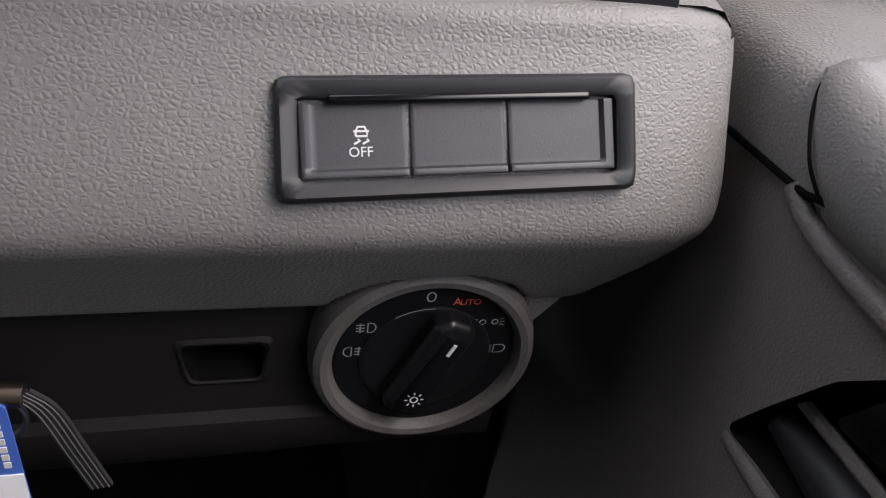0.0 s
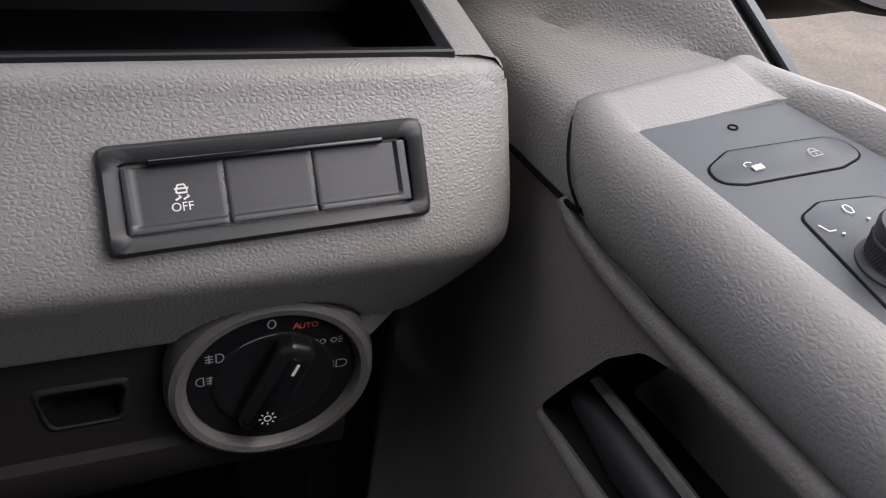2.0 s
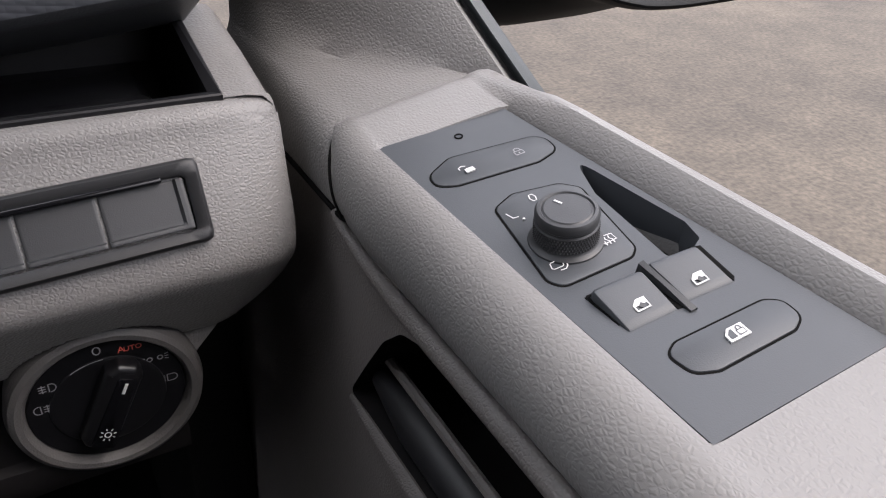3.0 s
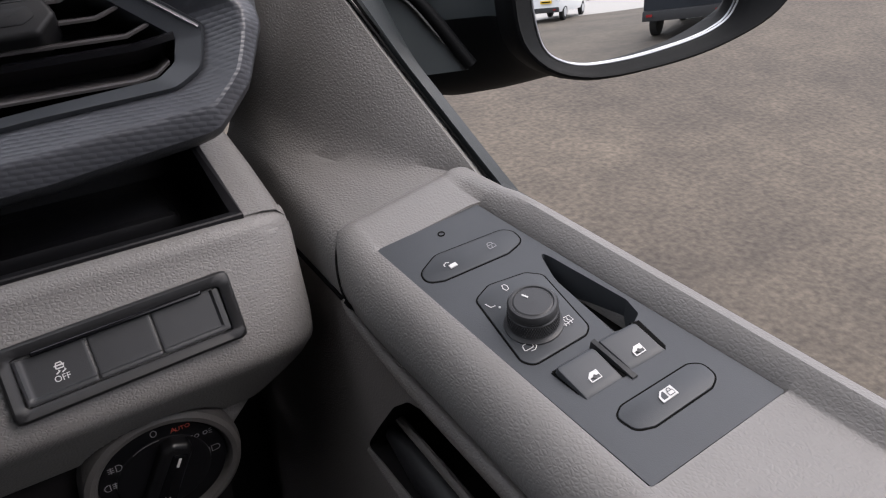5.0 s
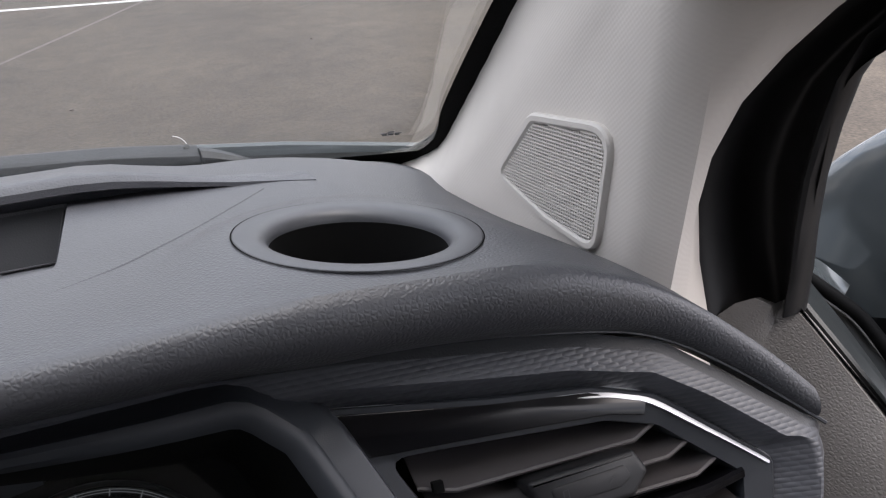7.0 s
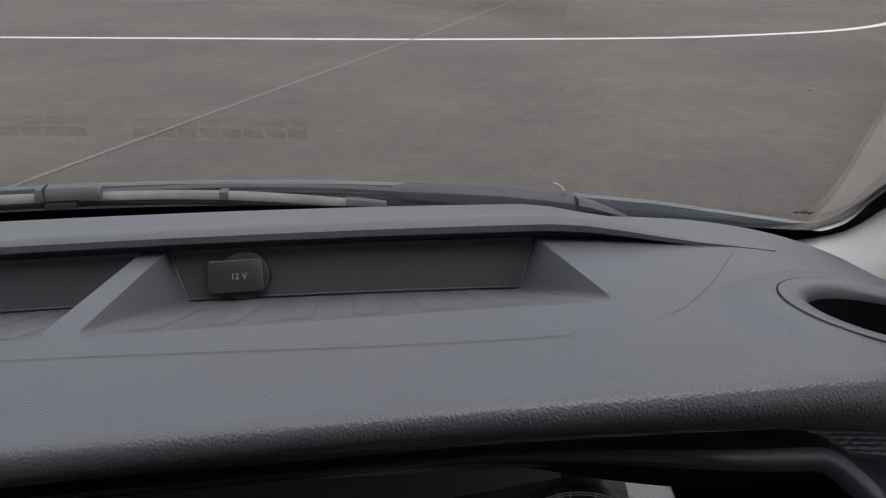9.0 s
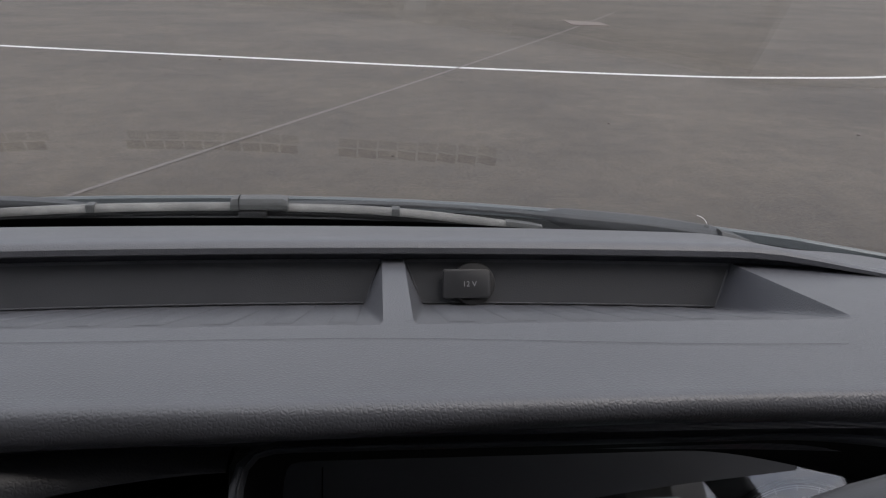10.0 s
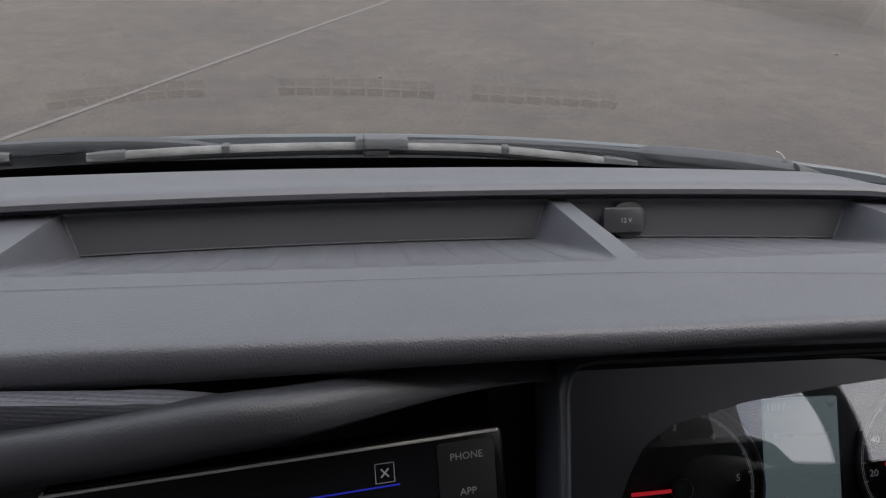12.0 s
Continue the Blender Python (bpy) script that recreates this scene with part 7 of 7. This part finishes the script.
def section_body(stations):
    """A vehicle body: stations of (y, half width low, half width top, z low, z top)."""
    rows = []
    for y, wl, wt, z0, z1 in stations:
        h = z1 - z0
        rows.append([Vector((x, y, z)) for x, z in ((-wl + 0.04, z0), (-wl, z0 + 0.12 * h), (-wl, z0 + 0.55 * h), (-wt, z1 - 0.10 * h), (-wt + 0.08, z1), (wt - 0.08, z1), (wt, z1 - 0.10 * h), (wl, z0 + 0.55 * h), (wl, z0 + 0.12 * h), (wl - 0.04, z0))])
    return loft(rows, closed=True, cap=True)


def van(name, label, paint, at, turn, high=1.97):
    """A panel van, its rear at y = 0 and its nose towards -y."""
    v = thing(name, label, "van")
    part("body", section_body([(0.02, 0.93, 0.82, 0.42, high - 0.06), (-0.05, 0.96, 0.85, 0.38, high), (-2.6, 0.97, 0.86, 0.36, high), (-3.3, 0.96, 0.80, 0.36, high - 0.08), (-3.9, 0.95, 0.78, 0.36, 1.20), (-4.6, 0.90, 0.74, 0.36, 1.02), (-4.8, 0.80, 0.66, 0.40, 0.85)]), paint, v)
    R = frame_m((0, 0.030, 0), (-1, 0, 0), (0, 0, 1))
    for s in (-1, 1):
        part("rear_window", plate(rounded([(s * 0.05, 1.16), (s * 0.76, 1.16), (s * 0.72, 1.74), (s * 0.05, 1.76)][::s], 0.05), R, -0.02, 0.012), M_pane, v)
        part("tail_light", plate(rounded([(s * 0.80, 0.86), (s * 0.93, 0.86), (s * 0.91, 1.48), (s * 0.80, 1.48)][::s], 0.03), R, -0.05, 0.02, 0.01), M_tail, v)
        part("reflector", plate(rounded([(s * 0.70, 0.46), (s * 0.84, 0.46), (s * 0.84, 0.51), (s * 0.70, 0.51)][::s], 0.01), R, 0.0, 0.088), M_tail, v)
        for y in (-0.85, -3.85):
            wheel_part(v, frame_m((s * 0.86, y, 0.335), (0, 1, 0), (0, 0, s)) )
        part("side_window", plate(rounded([(-2.75, 1.15), (-3.30, 1.15), (-2.95, 1.72), (-2.75, 1.74)], 0.04), frame_m((s * 0.955, 0, 0), (0, 1, 0), (-0.12 * s, 0, 1)), -0.03, 0.03), M_pane, v)
    part("bumper", box(-0.94, -0.10, 0.38, 0.94, 0.10, 0.58, 0.03), M_black, v)
    part("number_plate", plate(rect(-0.62, 0.74, -0.10, 0.86), R, -0.02, 0.05), M_yellow, v)
    part("plate_bars", plate(rect(-0.56, 0.775, -0.16, 0.825), R, 0.05, 0.056), M_void, v)
    part("badge", lathe([(0.06, 0.0), (0.06, 0.02), (0.04, 0.025), (0.001, 0.02)], R @ Matrix.Translation((0.10, 1.04, 0)), 20, closed=True), M_silver, v)
    part("high_lamp", plate(rect(-0.10, 1.84, 0.10, 1.89), R, -0.02, 0.02), M_tail, v)
    part("handle_bar", plate(rect(-0.70, 0.96, 0.04, 0.98), R, 0.0, 0.02), M_black, v)
    v.matrix_basis = pose(*at, 0, 0, turn)
    return v


def car(name, label, paint, at, turn):
    c = thing(name, label, "car", group="parked cars")
    part("body", section_body([(0.0, 0.80, 0.72, 0.35, 0.92), (-0.15, 0.87, 0.80, 0.25, 0.98), (-2.9, 0.88, 0.82, 0.22, 0.95), (-4.0, 0.86, 0.76, 0.25, 0.82), (-4.25, 0.74, 0.64, 0.32, 0.68)]), paint, c)
    part("cabin", section_body([(-0.10, 0.78, 0.62, 0.90, 1.10), (-0.65, 0.80, 0.62, 0.90, 1.44), (-1.8, 0.80, 0.62, 0.90, 1.47), (-2.9, 0.78, 0.60, 0.88, 1.00)]), M_pane, c)
    part("roof", section_body([(-0.62, 0.60, 0.56, 1.40, 1.47), (-1.2, 0.62, 0.58, 1.42, 1.50), (-1.9, 0.60, 0.56, 1.41, 1.49)]), paint, c)
    for s in (-1, 1):
        part("tail_light", box(s * 0.70 - 0.10, -0.03, 0.70, s * 0.70 + 0.10, 0.03, 0.86, 0.01), M_tail, c)
        for y in (-0.8, -3.4):
            wheel_part(c, frame_m((s * 0.76, y, 0.335), (0, 1, 0), (0, 0, s)))
    c.matrix_basis = pose(*at, 0, 0, turn)
    return c


van("panel_van", "dark panel van seen from behind with a yellow plate", M_vandark, (3.98, -7.62, 0), 36)
van("panel_van", "white panel van parked across the yard", M_vanwhite, (1.3, -17.4, 0), 24, 1.85)
van("panel_van", "white van parked on the far strip", M_vanwhite, (17.5, -27.5, 0), 112, 1.85)
for x, y, paint, t, lab in ((9.2, -47, M_silver, 5, "silver car parked in a far row"), (12.0, -47.5, M_bluecar, -4, "blue car parked in a far row"), (14.8, -47, M_redcar, 3, "red car parked in a far row"), (17.6, -47.4, M_vanwhite, -2, "white car parked in a far row"), (24.5, -44, M_silver, 80, "silver car parked side-on far off"), (6.4, -46.6, M_vandark, 2, "dark car parked in a far row")):
    car("parked_car", lab, paint, (x, y, 0), t)
tagged(part("road", plate([(-60, -15.5), (60, -23.5), (60, -52), (-60, -52)], Matrix(), 0.0, 0.006), fine_plastic("pale_concrete_road", (0.26, 0.25, 0.235), 0.85, amount=0.1)), "pale concrete strip behind the vans", "road", kind="structure")

# warehouse
house = thing("warehouse", "grey warehouse with white panel and dark windows", "building")
M_clad = fine_plastic("grey_cladding", (0.22, 0.24, 0.26), 0.6, amount=0.1)
part("wall", box(-38, -86, 0, 27, -66, 6.2), M_clad, house)
part("roof", loft([[Vector((x, y, z)) for x in (-39, 28)] for y, z in ((-65.4, 6.1), (-65.4, 6.5), (-76, 7.4), (-86.5, 6.3))]), fine_plastic("pale_roof_sheet", (0.5, 0.51, 0.52), 0.5), house)
part("panel", box(16.5, -66.1, 0.0, 24.5, -65.8, 4.8), M_vanwhite, house, "white panel front")
for k in range(10):
    part("window", box(-34 + 5.0 * k, -66.1, 1.2, -30.5 + 5.0 * k, -65.9, 4.6), M_pane, house)
part("window", box(17.7, -65.82, 2.6, 19.1, -65.7, 3.8), M_pane, house)
part("door", box(20.1, -65.82, 0.0, 23.3, -65.7, 3.2), M_pane, house)

# trees to the side of the warehouse
M_bark = fine_plastic("bark", (0.08, 0.06, 0.045), 0.9)
M_leaf = node_mat("foliage", (0.055, 0.085, 0.028), 0.7)[0]
ln, ll = M_leaf.node_tree.nodes, M_leaf.node_tree.links
tint(ln, ll, ln["Principled BSDF"], (0.055, 0.085, 0.028), 0.6, 0.45)


def tree(at, h, seed):
    r = random.Random(seed)
    t = thing("tree", "broad green tree behind the yard", "tree", group="trees behind the yard")
    trunk = [(0, 0, 0), (0.1, 0.05, 0.25 * h), (0.0, 0.1, 0.5 * h), (0.15, 0.0, 0.8 * h)]
    bm = tube(spline(trunk, 10), [0.28 - 0.022 * k for k in range(10)], 8)
    for k in range(6):
        a = r.uniform(0, 6.28)
        b = r.uniform(0.3, 0.55) * h
        tube([(0.05, 0.05, b), (1.2 * math.cos(a), 1.2 * math.sin(a), b + 0.9), (2.2 * math.cos(a), 2.2 * math.sin(a), b + 1.9)], [0.10, 0.06, 0.03], 6, bm=bm)
    part("trunk", bm, M_bark, t)
    verts, faces = [], []
    for c in range(60):
        a, e = r.uniform(0, 6.28), r.uniform(-0.6, 1.2)
        d = r.uniform(0.35, 1.0)
        cx, cy, cz = 0.40 * h * d * math.cos(a) * math.cos(e), 0.40 * h * d * math.sin(a) * math.cos(e), 0.62 * h + 0.34 * h * d * math.sin(e)
        for q in range(70):
            p = Vector((r.gauss(cx, 0.32), r.gauss(cy, 0.32), r.gauss(cz, 0.26)))
            u = Vector((r.gauss(0, 1), r.gauss(0, 1), r.gauss(0, 1))).normalized() * r.uniform(0.10, 0.2)
            w = u.orthogonal().normalized() * r.uniform(0.06, 0.12)
            k = len(verts)
            verts += [p - u, p + w, p + u, p - w]
            faces.append((k, k + 1, k + 2, k + 3))
    me = bpy.data.meshes.new("crown")
    me.from_pydata(verts, [], faces)
    me.materials.append(M_leaf)
    cr = new("crown", me)
    cr.parent = t
    tagged(cr, label="crown of many small green leaves")
    t.location = at
    return t


for k, (x, y, h) in enumerate(((36, -58, 7.0), (41, -56, 8.0), (46, -58, 7.0), (52, -54, 7.5), (42, -50, 5.5))):
    tree((x, y, 0), h, 20 + k)
for x, h in ((14.2, 9.0), (20.5, 10.0)):
    tagged(part("lamp_post", tube([(x, -55, 0), (x, -55, h)], 0.06, 8), M_silver), "thin grey lamp post in the yard", "lamp post")
